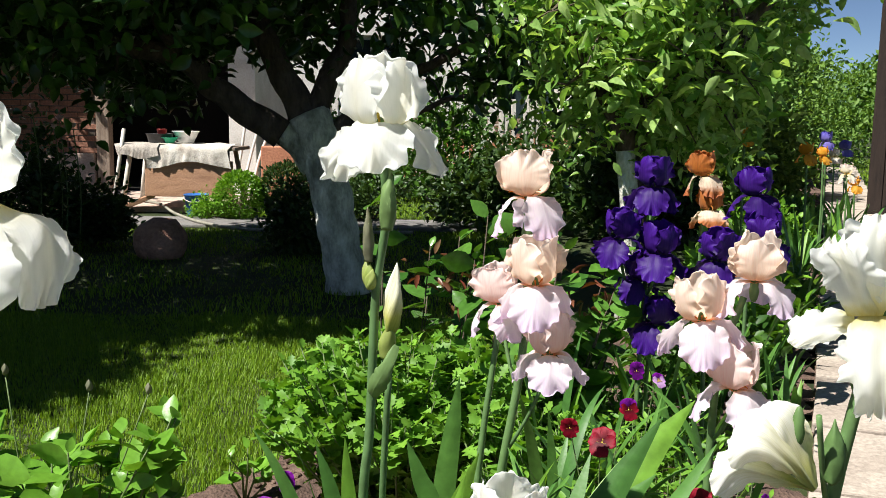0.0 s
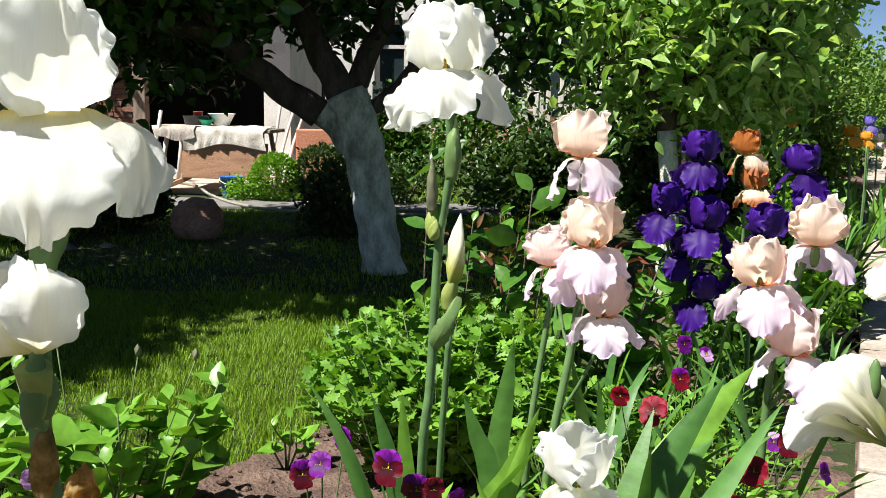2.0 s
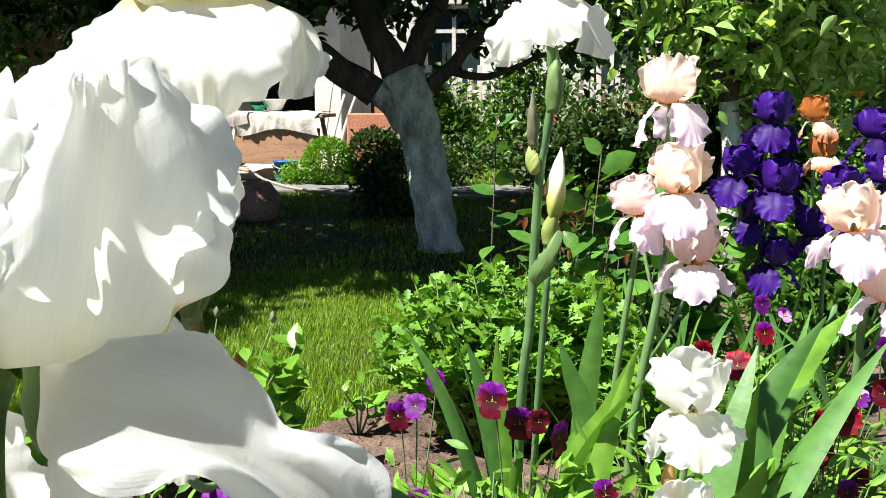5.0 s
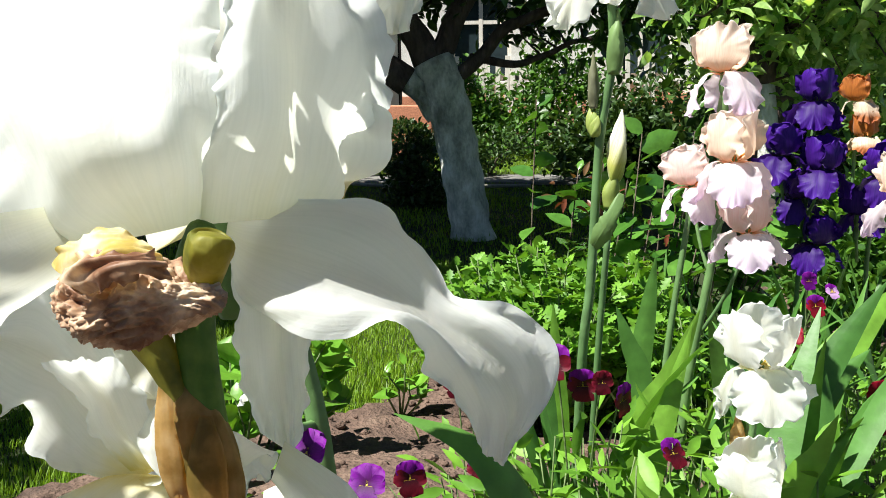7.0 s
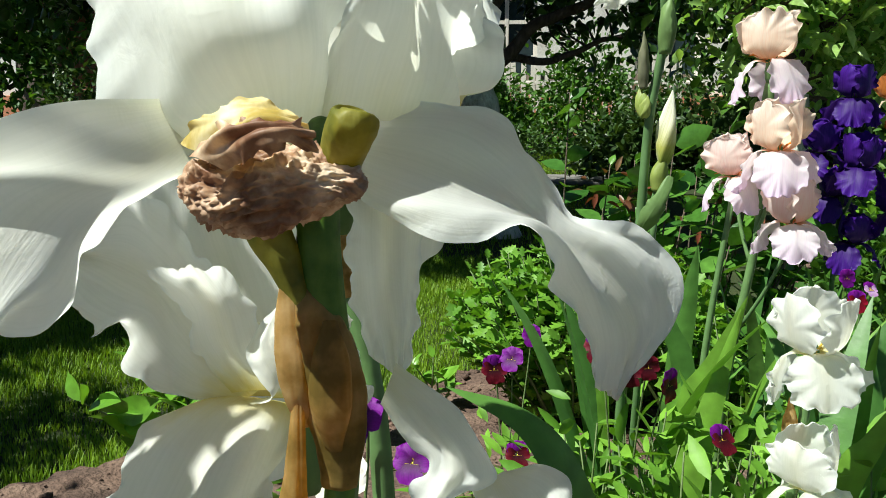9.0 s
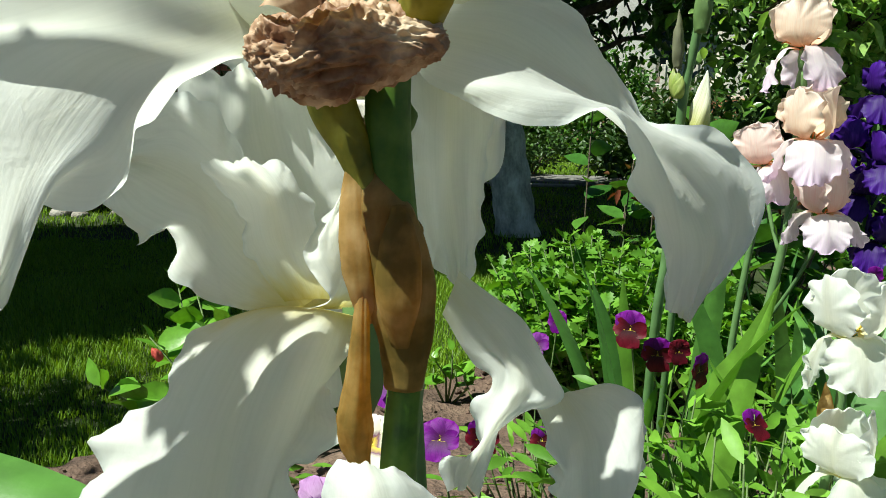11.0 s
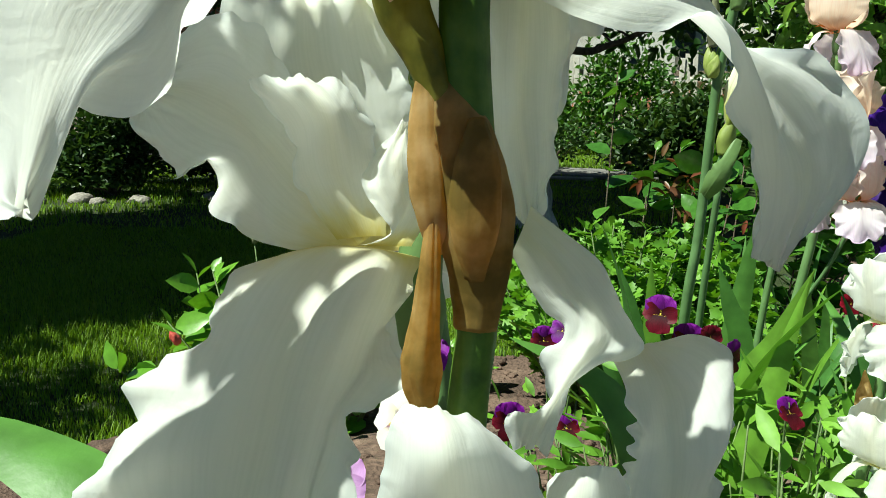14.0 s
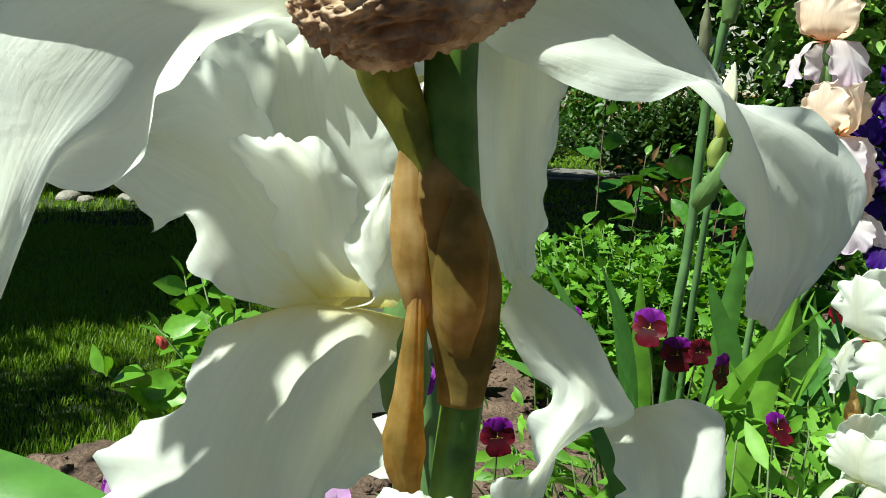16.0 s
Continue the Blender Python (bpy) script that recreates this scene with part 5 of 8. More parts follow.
def sweep_petal(name, plant, parent, ctrl, width, face, cup, ruffle, seed, haft=0.45, freq=3.4, curl=0.0, peak=0.6, mat=None):
    """A petal whose midrib runs along ctrl (world points), its face turned towards face; cup: how far its sides curl towards face;
    curl: how far the rim bends away again; peak: where along its length it is widest."""
    rr = np.random.default_rng(seed)
    ph = rr.uniform(0, 6.28, 8)
    sp = curve_pts([local(plant, c) for c in ctrl], 16)
    nu, nv = 60, 48
    seg = [0.0]
    for i in range(1, len(sp)):
        seg.append(seg[-1] + (sp[i] - sp[i - 1]).length)
    length = seg[-1]
    S3 = np.array([tuple(q) for q in sp])
    at_ = np.array(seg) / length
    fc = Vector(face).normalized()
    U, Vv = np.meshgrid(np.linspace(0, 1, nu), np.linspace(-1, 1, nv), indexing="ij")
    av = np.abs(Vv)
    along = U * (1 - 0.42 * U ** 2 * av ** 2.4)
    s = smooth01(0.0, peak, U)
    H = 0.5 * width * ((1 - s) * haft + s * (1 - 0.28 * smooth01(peak, 1.0, U)))
    q = np.clip((av ** 5 + np.clip((U - 0.25) / 0.75, 0, 1) ** 5) ** 0.2, 0, 1)
    rim = q ** 2.6 * smooth01(0.05, 0.5, U)
    rnd = np.arctan2(Vv * H, (along - 0.5) * length)
    n1, n2 = round(2.3 * freq), round(5.2 * freq)
    wave = np.sin(n1 * rnd + ph[0] + 1.1 * np.sin(2 * rnd + ph[1])) + 0.42 * np.sin(n2 * rnd + ph[2])
    scal = 1 + rim * (0.06 * np.cos(n1 * rnd + ph[3]) + 0.03 * np.cos(n2 * rnd + ph[6]))
    along2 = np.clip(along * (1 + 0.4 * rim * (scal - 1)), 0, 1)
    C3 = np.stack([np.interp(along2, at_, S3[:, i]) for i in range(3)], -1)
    e = 0.02
    D3 = np.stack([np.interp(np.clip(along2 + e, 0, 1), at_, S3[:, i]) - np.interp(np.clip(along2 - e, 0, 1), at_, S3[:, i]) for i in range(3)], -1)
    D3 /= np.linalg.norm(D3, axis=-1, keepdims=True) + 1e-9
    L3 = np.cross(D3, np.array(fc))
    L3 /= np.linalg.norm(L3, axis=-1, keepdims=True) + 1e-9
    N3 = np.cross(L3, D3)
    c = cup * (0.5 + 0.5 * s) + 1e-4
    lat = H * np.sin(c * Vv) / c * scal
    off = H * (1 - np.cos(c * Vv)) / c + ruffle * rim * wave - curl * width * q ** 6 * s
    off = off + 0.3 * ruffle * s * np.sin(13 * Vv * (0.4 + 0.6 * U) + ph[3]) * (0.5 + 0.5 * np.sin(5 * U + ph[6]))
    off = off + 0.5 * ruffle * s * (np.sin(4 * U + 2.6 * Vv + ph[5]) + 0.8 * np.sin(5.5 * Vv + 2 * U + ph[4]) + 0.5 * np.sin(9 * U - 4 * Vv + ph[7]))
    off = off + 0.012 * width * np.exp(-(Vv / 0.07) ** 2) * (1 - U)
    Pp = (C3 + L3 * lat[..., None] + N3 * off[..., None]).reshape(-1, 3)
    i, j = np.meshgrid(np.arange(nu - 1), np.arange(nv - 1), indexing="ij")
    k = (i * nv + j).ravel()
    F = np.stack([k, k + nv, k + nv + 1, k + 1], -1).tolist()
    UV = np.stack([along, (Vv + 1) / 2], -1).reshape(-1, 2)
    return part(name, make_mesh(name, Pp, F, mat or P_WHITE, UV), parent, m=Matrix.Identity(4) if parent is plant else parent.matrix_basis.inverted())


def rail_petal(name, plant, parent, left, mid, right, ruffle, freq, seed, mat=None):
    """A petal spanned between two rims and a midrib (world points from its foot to its tip), with soft waves along the rims."""
    rr = np.random.default_rng(seed)
    ph = rr.uniform(0, 6.28, 10)
    nu, nv = 64, 44
    rails = []
    for ctrl in (left, mid, right):
        sp = np.array([tuple(q) for q in curve_pts([local(plant, c) for c in ctrl], 12)])
        d = np.concatenate([[0], np.cumsum(np.linalg.norm(np.diff(sp, axis=0), axis=1))])
        rails.append(np.stack([np.interp(np.linspace(0, 1, nu), d / d[-1], sp[:, i]) for i in range(3)], -1))
    L_, M_, R_ = (r[:, None, :] for r in rails)
    v = np.linspace(-1, 1, nv)
    v = np.sign(v) * np.abs(v) ** 0.85
    U, Vv = np.meshgrid(np.linspace(0, 1, nu), v, indexing="ij")
    v3 = Vv[..., None]
    P = M_ + v3 * (R_ - L_) / 2 + v3 * v3 * ((L_ + R_) / 2 - M_)
    du = np.gradient(P, axis=0)
    dv = np.gradient(P, axis=1)
    N = np.cross(du, dv)
    N /= np.linalg.norm(N, axis=-1, keepdims=True) + 1e-9
    tip = np.clip((U - 0.35) / 0.65, 0, 1)
    q = np.clip((np.abs(Vv) ** 5 + tip ** 6) ** 0.2, 0, 1)
    rim = q ** 6 * smooth01(0.04, 0.4, U)
    arc = np.arctan2(Vv * 0.5, U - 0.55)
    n1, n2, n3 = round(2.6 * freq), round(6.1 * freq), round(12 * freq)
    wave = np.sin(n1 * arc + ph[0] + 1.2 * np.sin(2 * arc + ph[1])) + 0.5 * np.sin(n2 * arc + ph[2] + np.sin(3 * arc + ph[8])) + 0.16 * np.sin(n3 * arc + ph[9])
    off = ruffle * rim * wave
    off = off + 0.75 * ruffle * (np.sin(5 * U + 3 * Vv + ph[5]) + 0.7 * np.sin(6.5 * Vv + 2.5 * U + ph[4]) + 0.45 * np.sin(13 * Vv * (0.5 + 0.5 * U) + 2 * np.sin(3 * U) + ph[3]) + 0.25 * np.sin(17 * U + 6 * Vv + ph[9])) * smooth01(0.0, 0.4, U) * (1 - 0.8 * tip ** 3)
    edge = rim * (np.sin(n2 * arc + ph[6]) * 0.3 + np.sin(n1 * arc + ph[7]) * 0.6 + 0.08 * np.sin(n3 * arc + ph[1]))
    out_ = (P - M_) / (np.linalg.norm(P - M_, axis=-1, keepdims=True) + 1e-6)
    P = P + N * off[..., None] + out_ * (0.55 * ruffle * edge)[..., None]
    i, j = np.meshgrid(np.arange(nu - 1), np.arange(nv - 1), indexing="ij")
    k = (i * nv + j).ravel()
    F = np.stack([k, k + nv, k + nv + 1, k + 1], -1).tolist()
    UV = np.stack([U, (Vv + 1) / 2], -1).reshape(-1, 2)
    return part(name, make_mesh(name, P.reshape(-1, 3), F, mat or P_WHITE, UV), parent, m=Matrix.Identity(4) if parent is plant else parent.matrix_basis.inverted())


def wrap(name, plant, ctrl, radii, mat, seed, crumple=0.12, label="", flat=1.0):
    """A papery sheath or swollen stalk along world points, with lengthwise folds."""
    p = curve_pts([local(plant, c) for c in ctrl], 10)
    n = len(p)
    rad = np.interp(np.linspace(0, 1, n), np.linspace(0, 1, len(radii)), radii)
    rad = np.convolve(np.pad(rad, 4, mode='edge'), np.ones(9) / 9, mode='valid')
    V, F = tube(p, rad.tolist(), 40)
    out_ = []
    for i, q in enumerate(V):
        c = p[i // 40]
        w = 2 * math.pi * (i % 40) / 40
        d = Vector(q) - c
        f = 1 + crumple * (0.8 * noise.noise(Vector((math.cos(w) * 1.6, math.sin(w) * 1.6, i // 40 * 0.05 + seed))) + 0.35 * math.sin(5 * w + seed + 0.09 * (i // 40)) + 0.2 * math.sin(11 * w + 2 * noise.noise(Vector((w, i // 40 * 0.08, seed)))) + 0.5 * noise.noise(Vector((math.cos(w) * 2.2, math.sin(w) * 2.2, i // 40 * 0.22 + seed))) + 0.3 * noise.noise(Vector((math.cos(w) * 4, math.sin(w) * 4, i // 40 * 0.12 + seed * 2))))
        out_.append(tuple(c + Vector((d.x * f, d.y * f * flat, d.z * f))))
    return part(name, make_mesh(name, out_, F, mat), plant, label)


# --- tall white iris in the middle
rw = np.random.default_rng(3)
W = iris((-0.075, 1.24), "tall white bearded iris in full bloom with buds on its stalk")
L = lambda *p: local(W, p)
stalk(W, [(0, 0, 0), L(-0.066, 1.18, 0.632), L(-0.057, 1.175, 0.733), L(-0.049, 1.17, 0.906), L(-0.036, 1.165, 1.0), L(-0.04, 1.15, 1.08)], 0.0066, 0.005)
bloom(W, L(-0.042, 1.15, 1.1), 1.22, "white", -92, rw, lift=12)
add_spathe(W, L(-0.034, 1.155, 0.985), 0.072, 0.0118, M_SPATHE, (0, 2))
add_spathe(W, L(-0.057, 1.165, 0.945), 0.066, 0.0075, M_DRYGREEN, (0, -1), label="greyish papery spathe")
for q in range(3):
    part("bud", bud_mesh(0.036 - 0.005 * q, 0.0058, M_BUDGREEN), W, "small yellow-green bud", m=pose(*L(-0.056, 1.165, 0.912), 10 * (q - 1), -8 + 9 * q, 0))
add_branch(W, L(-0.056, 1.172, 0.78), L(-0.036, 1.168, 0.835))
part("bud", bud_mesh(0.086, 0.0096, P_WBUD), W, "white furled bud with a yellow-green base", m=pose(*L(-0.031, 1.168, 0.858), 0, 5, 0))
add_spathe(W, L(-0.036, 1.168, 0.826), 0.048, 0.0125, M_BUDGREEN, (0, 6))
sweep_petal("bract", W, W, [(-0.055, 1.17, 0.776), (-0.047, 1.152, 0.795), (-0.034, 1.148, 0.82), (-0.022, 1.155, 0.845)], 0.028, (-0.1, -1, 0.15), -0.9, 0.0006, 590, 0.5, 2, 0, 0.4, M_SPATHE)
part("stem", tube_mesh("stem", [(0.02, 0.02, 0), L(-0.045, 1.22, 0.62), L(-0.035, 1.2, 0.8)], 0.005, 0.004, M_STEM, 8, 5), W)
for q in ((-40, 0.55, 10), (10, 0.42, 12), (150, 0.5, 8), (195, 0.45, 4), (215, 0.36, 14)):
    part("leaf", BLADES[int(rw.integers(2))], W, m=pose(0, -0.02, -0.02, 0, q[2], q[0]) @ Matrix.Diagonal((q[1] * 2, 1, q[1] * 2, 1)))

# --- peach and lilac iris with four flowers
rp_ = np.random.default_rng(4)
P = iris((0.11, 1.62), "peach and pale lilac bearded iris with several open flowers")
L = lambda *p: local(P, p)
stalk(P, [(0, 0, 0), L(0.125, 1.6, 0.48), L(0.16, 1.6, 0.72), L(0.163, 1.6, 0.95)], 0.009, 0.006)
bloom(P, L(0.163, 1.6, 0.985), 1.12, "peach", -60, rp_)
add_spathe(P, L(0.163, 1.6, 0.9), 0.07, 0.011)
bloom(P, L(0.175, 1.55, 0.845), 1.14, "peach", -92, rp_)
add_branch(P, L(0.155, 1.6, 0.7), L(0.175, 1.555, 0.82))
bloom(P, L(0.122, 1.63, 0.80), 1.0, "pink", 170, rp_, (0, 8), lift=-14)
add_branch(P, L(0.15, 1.6, 0.66), L(0.125, 1.63, 0.775))
bloom(P, L(0.2, 1.54, 0.735), 1.0, "pink", -95, rp_)
add_branch(P, L(0.14, 1.6, 0.55), L(0.2, 1.54, 0.71))
part("stem", tube_mesh("stem", [(-0.03, 0.02, 0), L(0.09, 1.63, 0.5), L(0.122, 1.63, 0.77)], 0.0075, 0.005, M_STEM, 8, 5), P)
fan(P, (0.0, -0.03, 0.0), 5, rp_, 10, 0.75, 0.7)

# --- second peach iris nearer the path
rq = np.random.default_rng(6)
Q = iris((0.5, 1.66), "peach pink bearded iris with clustered open flowers")
L = lambda *p: local(Q, p)
stalk(Q, [(0, 0, 0), L(0.5, 1.65, 0.5), L(0.5, 1.62, 0.7), L(0.535, 1.62, 0.82)], 0.008, 0.006)
bloom(Q, L(0.545, 1.6, 0.85), 1.12, "peach", -50, rq)
bloom(Q, L(0.455, 1.58, 0.785), 1.16, "peach", -100, rq, (6, -6))
bloom(Q, L(0.515, 1.57, 0.672), 1.14, "pink", -80, rq)
add_branch(Q, L(0.5, 1.62, 0.68), L(0.46, 1.585, 0.755))
add_branch(Q, L(0.5, 1.65, 0.55), L(0.515, 1.575, 0.645))
fan(Q, (0, -0.02, 0), 6, rq, -10, 0.75, 0.8)

# --- violet clump
rv = np.random.default_rng(8)
for base, blooms in (((0.62, 2.92), ((0.635, 2.87, 0.905, 1.2), (0.53, 2.82, 0.755, 1.15), (0.645, 2.8, 0.71, 1.2))),
                     ((0.66, 2.95), ((0.655, 2.85, 0.485, 1.1), (0.6, 2.9, 0.62, 1.0))),
                     ((0.86, 3.0), ((0.84, 2.87, 0.685, 1.2), (0.78, 2.9, 0.57, 1.0))),
                     ((1.12, 3.45), ((1.12, 3.4, 0.84, 1.4), (1.13, 3.3, 0.69, 1.3)))):
    pl = iris(base, "deep violet bearded iris in bloom", "violet irises")
    top = blooms[0]
    stalk(pl, [(0, 0, 0), local(pl, (base[0] * 0.5 + top[0] * 0.5, base[1], 0.45 if top[2] > 0.6 else 0.3)), local(pl, (top[0], top[1], top[2] - 0.02))], 0.008, 0.006)
    for x, y, z, s in blooms:
        bloom(pl, local(pl, (x, y, z)), s * 1.2, "violet", rv.uniform(-130, -50), rv)
        add_spathe(pl, local(pl, (x, y, z - 0.075)), 0.06, 0.01)
        if (x, y, z, s) != top:
            add_branch(pl, local(pl, ((x + base[0]) / 2, base[1], z - 0.16)), local(pl, (x, y, z - 0.03)), 0.005)
    fan(pl, (0.0, 0.0, 0.0), 5, rv, None, 0.9)
    fan(pl, (0.08, 0.1, 0.0), 4, rv, None, 0.85)

# --- rust and cream iris
ro = np.random.default_rng(9)
O = iris((1.05, 3.85), "rust-brown and cream bearded iris with two flowers")
bloom(O, local(O, (1.03, 3.8, 0.885)), 1.42, "rust", -80, ro)
bloom(O, local(O, (1.06, 3.78, 0.745)), 1.4, "rust", -95, ro)
stalk(O, [(0, 0, 0), local(O, (1.04, 3.83, 0.5)), local(O, (1.03, 3.8, 0.86))], 0.008, 0.006)
fan(O, (0.0, 0.0, 0.0), 6, ro, None, 0.95)

# --- white iris, low, by the pansies
rl = np.random.default_rng(12)
K = iris((0.09, 1.02), "short white bearded iris with flowers just above its leaves")
L = lambda *p: local(K, p)
bloom(K, L(0.107, 0.98, 0.688), 0.92, "white", -88, rl)
bloom(K, L(0.105, 0.95, 0.56), 0.85, "white", -80, rl)
stalk(K, [(0, 0, 0), L(0.098, 1.0, 0.5), L(0.107, 0.985, 0.67)], 0.007, 0.005)
add_spathe(K, L(0.09, 0.985, 0.59), 0.05, 0.009, M_PAPER)
add_branch(K, L(0.098, 1.0, 0.5), L(0.105, 0.955, 0.535))
for q in ((35, 1.0, 30, 0), (0, 0.7, 10, 0), (170, 0.6, 14, 1), (60, 0.85, 18, 0)):
    part("leaf", BLADES[q[3] * 5], K, m=pose(0.03, 0.0, -0.02, 0, q[2], q[0]) @ Matrix.Diagonal((q[1], 1.35, q[1], 1)))

# --- white iris at the border's path side
rr_ = np.random.default_rng(14)
R = iris((0.53, 1.1), "white bearded iris with a drooping half-open side flower")
L = lambda *p: local(R, p)
top_r = part("flower", bloom_meshes("white")[3], R, m=Matrix.Translation(L(0.5100, 1.05, 0.932)))
side_r = part("flower", bloom_meshes("white")[3], R, "half-open white flower", m=Matrix.Translation(L(0.4150, 1.03, 0.805)))
rail_petal("standard", R, top_r, [(0.4664, 1.0500, 0.9129), (0.4388, 1.0300, 0.9529), (0.4124, 1.0200, 0.9767), (0.4239, 1.0250, 0.9949)],
           [(0.4821, 1.0450, 0.9143), (0.4506, 1.0100, 0.9626), (0.4373, 1.0100, 0.9885), (0.4381, 1.0250, 0.9980)],
           [(0.5022, 1.0500, 0.9135), (0.4790, 1.0200, 0.9613), (0.4628, 1.0200, 0.9845), (0.4516, 1.0300, 0.9981)], 0.006, 4.5, 631)
rail_petal("standard", R, top_r, [(0.4843, 1.0500, 0.9132), (0.4654, 1.0400, 0.9635), (0.4586, 1.0400, 0.9992), (0.4819, 1.0500, 1.0174)],
           [(0.5081, 1.0500, 0.9136), (0.4895, 1.0200, 0.9732), (0.4866, 1.0200, 1.0081), (0.5037, 1.0500, 1.0237)],
           [(0.5429, 1.0600, 0.9120), (0.5505, 1.0600, 0.9614), (0.5473, 1.0600, 0.9979), (0.5274, 1.0600, 1.0217)], 0.006, 4.5, 632)
rail_petal("standard", R, top_r, [(0.4768, 1.0600, 0.9109), (0.4694, 1.0800, 0.9567), (0.4708, 1.0900, 0.9927), (0.4833, 1.0800, 1.0128)],
           [(0.5092, 1.0650, 0.9103), (0.5147, 1.1000, 0.9603), (0.5130, 1.1100, 0.9970), (0.5027, 1.0900, 1.0150)],
           [(0.5369, 1.0600, 0.9119), (0.5547, 1.0800, 0.9581), (0.5504, 1.0900, 0.9939), (0.5257, 1.0800, 1.0134)], 0.006, 4.5, 633)
rail_petal("fall", R, top_r, [(0.4734, 1.0500, 0.9155), (0.4459, 1.0600, 0.9197), (0.4153, 1.0650, 0.9087), (0.4041, 1.0550, 0.8871)],
           [(0.4743, 1.0500, 0.9038), (0.4422, 1.0400, 0.9037), (0.4193, 1.0350, 0.8923), (0.4082, 1.0400, 0.8810)],
           [(0.4754, 1.0500, 0.8896), (0.4508, 1.0300, 0.8941), (0.4338, 1.0300, 0.8853), (0.4141, 1.0350, 0.8812)], 0.004, 4, 634)
rail_petal("fall", R, top_r, [(0.4739, 1.0400, 0.9153), (0.4439, 1.0100, 0.9008), (0.4354, 0.9950, 0.8720), (0.4513, 0.9900, 0.8442), (0.4654, 0.9900, 0.8237)],
           [(0.4951, 1.0350, 0.9168), (0.4757, 0.9850, 0.8930), (0.4695, 0.9650, 0.8582), (0.4727, 0.9750, 0.8260)],
           [(0.5269, 1.0400, 0.9162), (0.5316, 1.0100, 0.8934), (0.5331, 0.9950, 0.8561), (0.5051, 0.9900, 0.8245)], 0.006, 4.5, 635)
rail_petal("fall", R, top_r, [(0.5069, 1.0600, 0.9114), (0.5514, 1.0800, 0.9266), (0.5892, 1.0800, 0.9146), (0.6110, 1.0700, 0.8858)],
           [(0.5050, 1.0550, 0.9063), (0.5429, 1.0600, 0.9120), (0.5806, 1.0600, 0.8940), (0.5956, 1.0600, 0.8629)],
           [(0.5034, 1.0500, 0.8981), (0.5344, 1.0400, 0.8980), (0.5602, 1.0400, 0.8739), (0.5792, 1.0500, 0.8529)], 0.006, 4.5, 636)
rail_petal("standard", R, side_r, [(0.4397, 1.0300, 0.7295), (0.4141, 1.0300, 0.7684), (0.3792, 1.0350, 0.8149), (0.3536, 1.0350, 0.8019)],
           [(0.4366, 1.0250, 0.7291), (0.3936, 1.0000, 0.7758), (0.3601, 0.9950, 0.8019), (0.3357, 1.0100, 0.7793)],
           [(0.4344, 1.0250, 0.7265), (0.3876, 1.0000, 0.7609), (0.3592, 0.9950, 0.7697), (0.3444, 1.0100, 0.7510)], 0.0018, 3, 637, P_BELL)
rail_petal("standard", R, side_r, [(0.4408, 1.0300, 0.7308), (0.4364, 1.0450, 0.7695), (0.4245, 1.0500, 0.8108), (0.3943, 1.0450, 0.8195)],
           [(0.4377, 1.0250, 0.7304), (0.4098, 1.0200, 0.7783), (0.3926, 1.0200, 0.8059), (0.3733, 1.0300, 0.8164)],
           [(0.4355, 1.0250, 0.7278), (0.3974, 1.0120, 0.7625), (0.3732, 1.0100, 0.7814), (0.3599, 1.0200, 0.7898)], 0.0018, 3, 638, P_BELL)
rail_petal("fall", R, side_r, [(0.4362, 1.0300, 0.7269), (0.3862, 1.0300, 0.7551), (0.3521, 1.0300, 0.7721), (0.3314, 1.0300, 0.7666)],
           [(0.4343, 1.0250, 0.7277), (0.3769, 1.0100, 0.7517), (0.3426, 1.0050, 0.7579), (0.3206, 1.0100, 0.7330)],
           [(0.4365, 1.0300, 0.7231), (0.3961, 1.0200, 0.7354), (0.3662, 1.0200, 0.7360), (0.3432, 1.0200, 0.7203)], 0.0018, 3, 639, P_BELL)
stalk(R, [(0, 0, 0), L(0.475, 1.08, 0.6), L(0.485, 1.06, 0.8), L(0.512, 1.05, 0.91)], 0.009, 0.007)
add_spathe(R, L(0.49, 1.055, 0.83), 0.09, 0.018)
add_branch(R, L(0.478, 1.08, 0.66), L(0.432, 1.02, 0.812))
add_spathe(R, L(0.46, 1.045, 0.73), 0.07, 0.014)
fan(R, (0, -0.03, 0), 5, rr_, 0, 0.85)

# --- white iris at the near side of the bed
rc = np.random.default_rng(15)
C = iris((-0.25, 0.68), "white bearded iris with several open and half-open flowers")
L = lambda *p: local(C, p)
stalk(C, [(0, 0, 0), L(-0.258, 0.66, 0.7), L(-0.279, 0.655, 0.83), L(-0.276, 0.65, 0.9), L(-0.266, 0.645, 0.97), L(-0.25, 0.63, 1.02)], 0.0085, 0.0062)
top_c = bloom(C, L(-0.262, 0.622, 1.056), 1.14, "white", -86, rc, falls=False)
rail_petal("fall", C, top_c, [(-0.2703, 0.6120, 1.0653), (-0.2765, 0.5850, 1.0496), (-0.2737, 0.5680, 1.0324), (-0.2558, 0.5620, 1.0177), (-0.2465, 0.5640, 1.0042), (-0.2367, 0.5660, 0.9960)],
           [(-0.2484, 0.6100, 1.0652), (-0.2306, 0.5660, 1.0446), (-0.2210, 0.5450, 1.0212), (-0.2258, 0.5550, 0.9951)],
           [(-0.2229, 0.6120, 1.0654), (-0.1964, 0.5860, 1.0455), (-0.1870, 0.5720, 1.0242), (-0.1949, 0.5650, 1.0138), (-0.2042, 0.5640, 1.0048), (-0.2201, 0.5640, 0.9955)], 0.003, 4, 621)
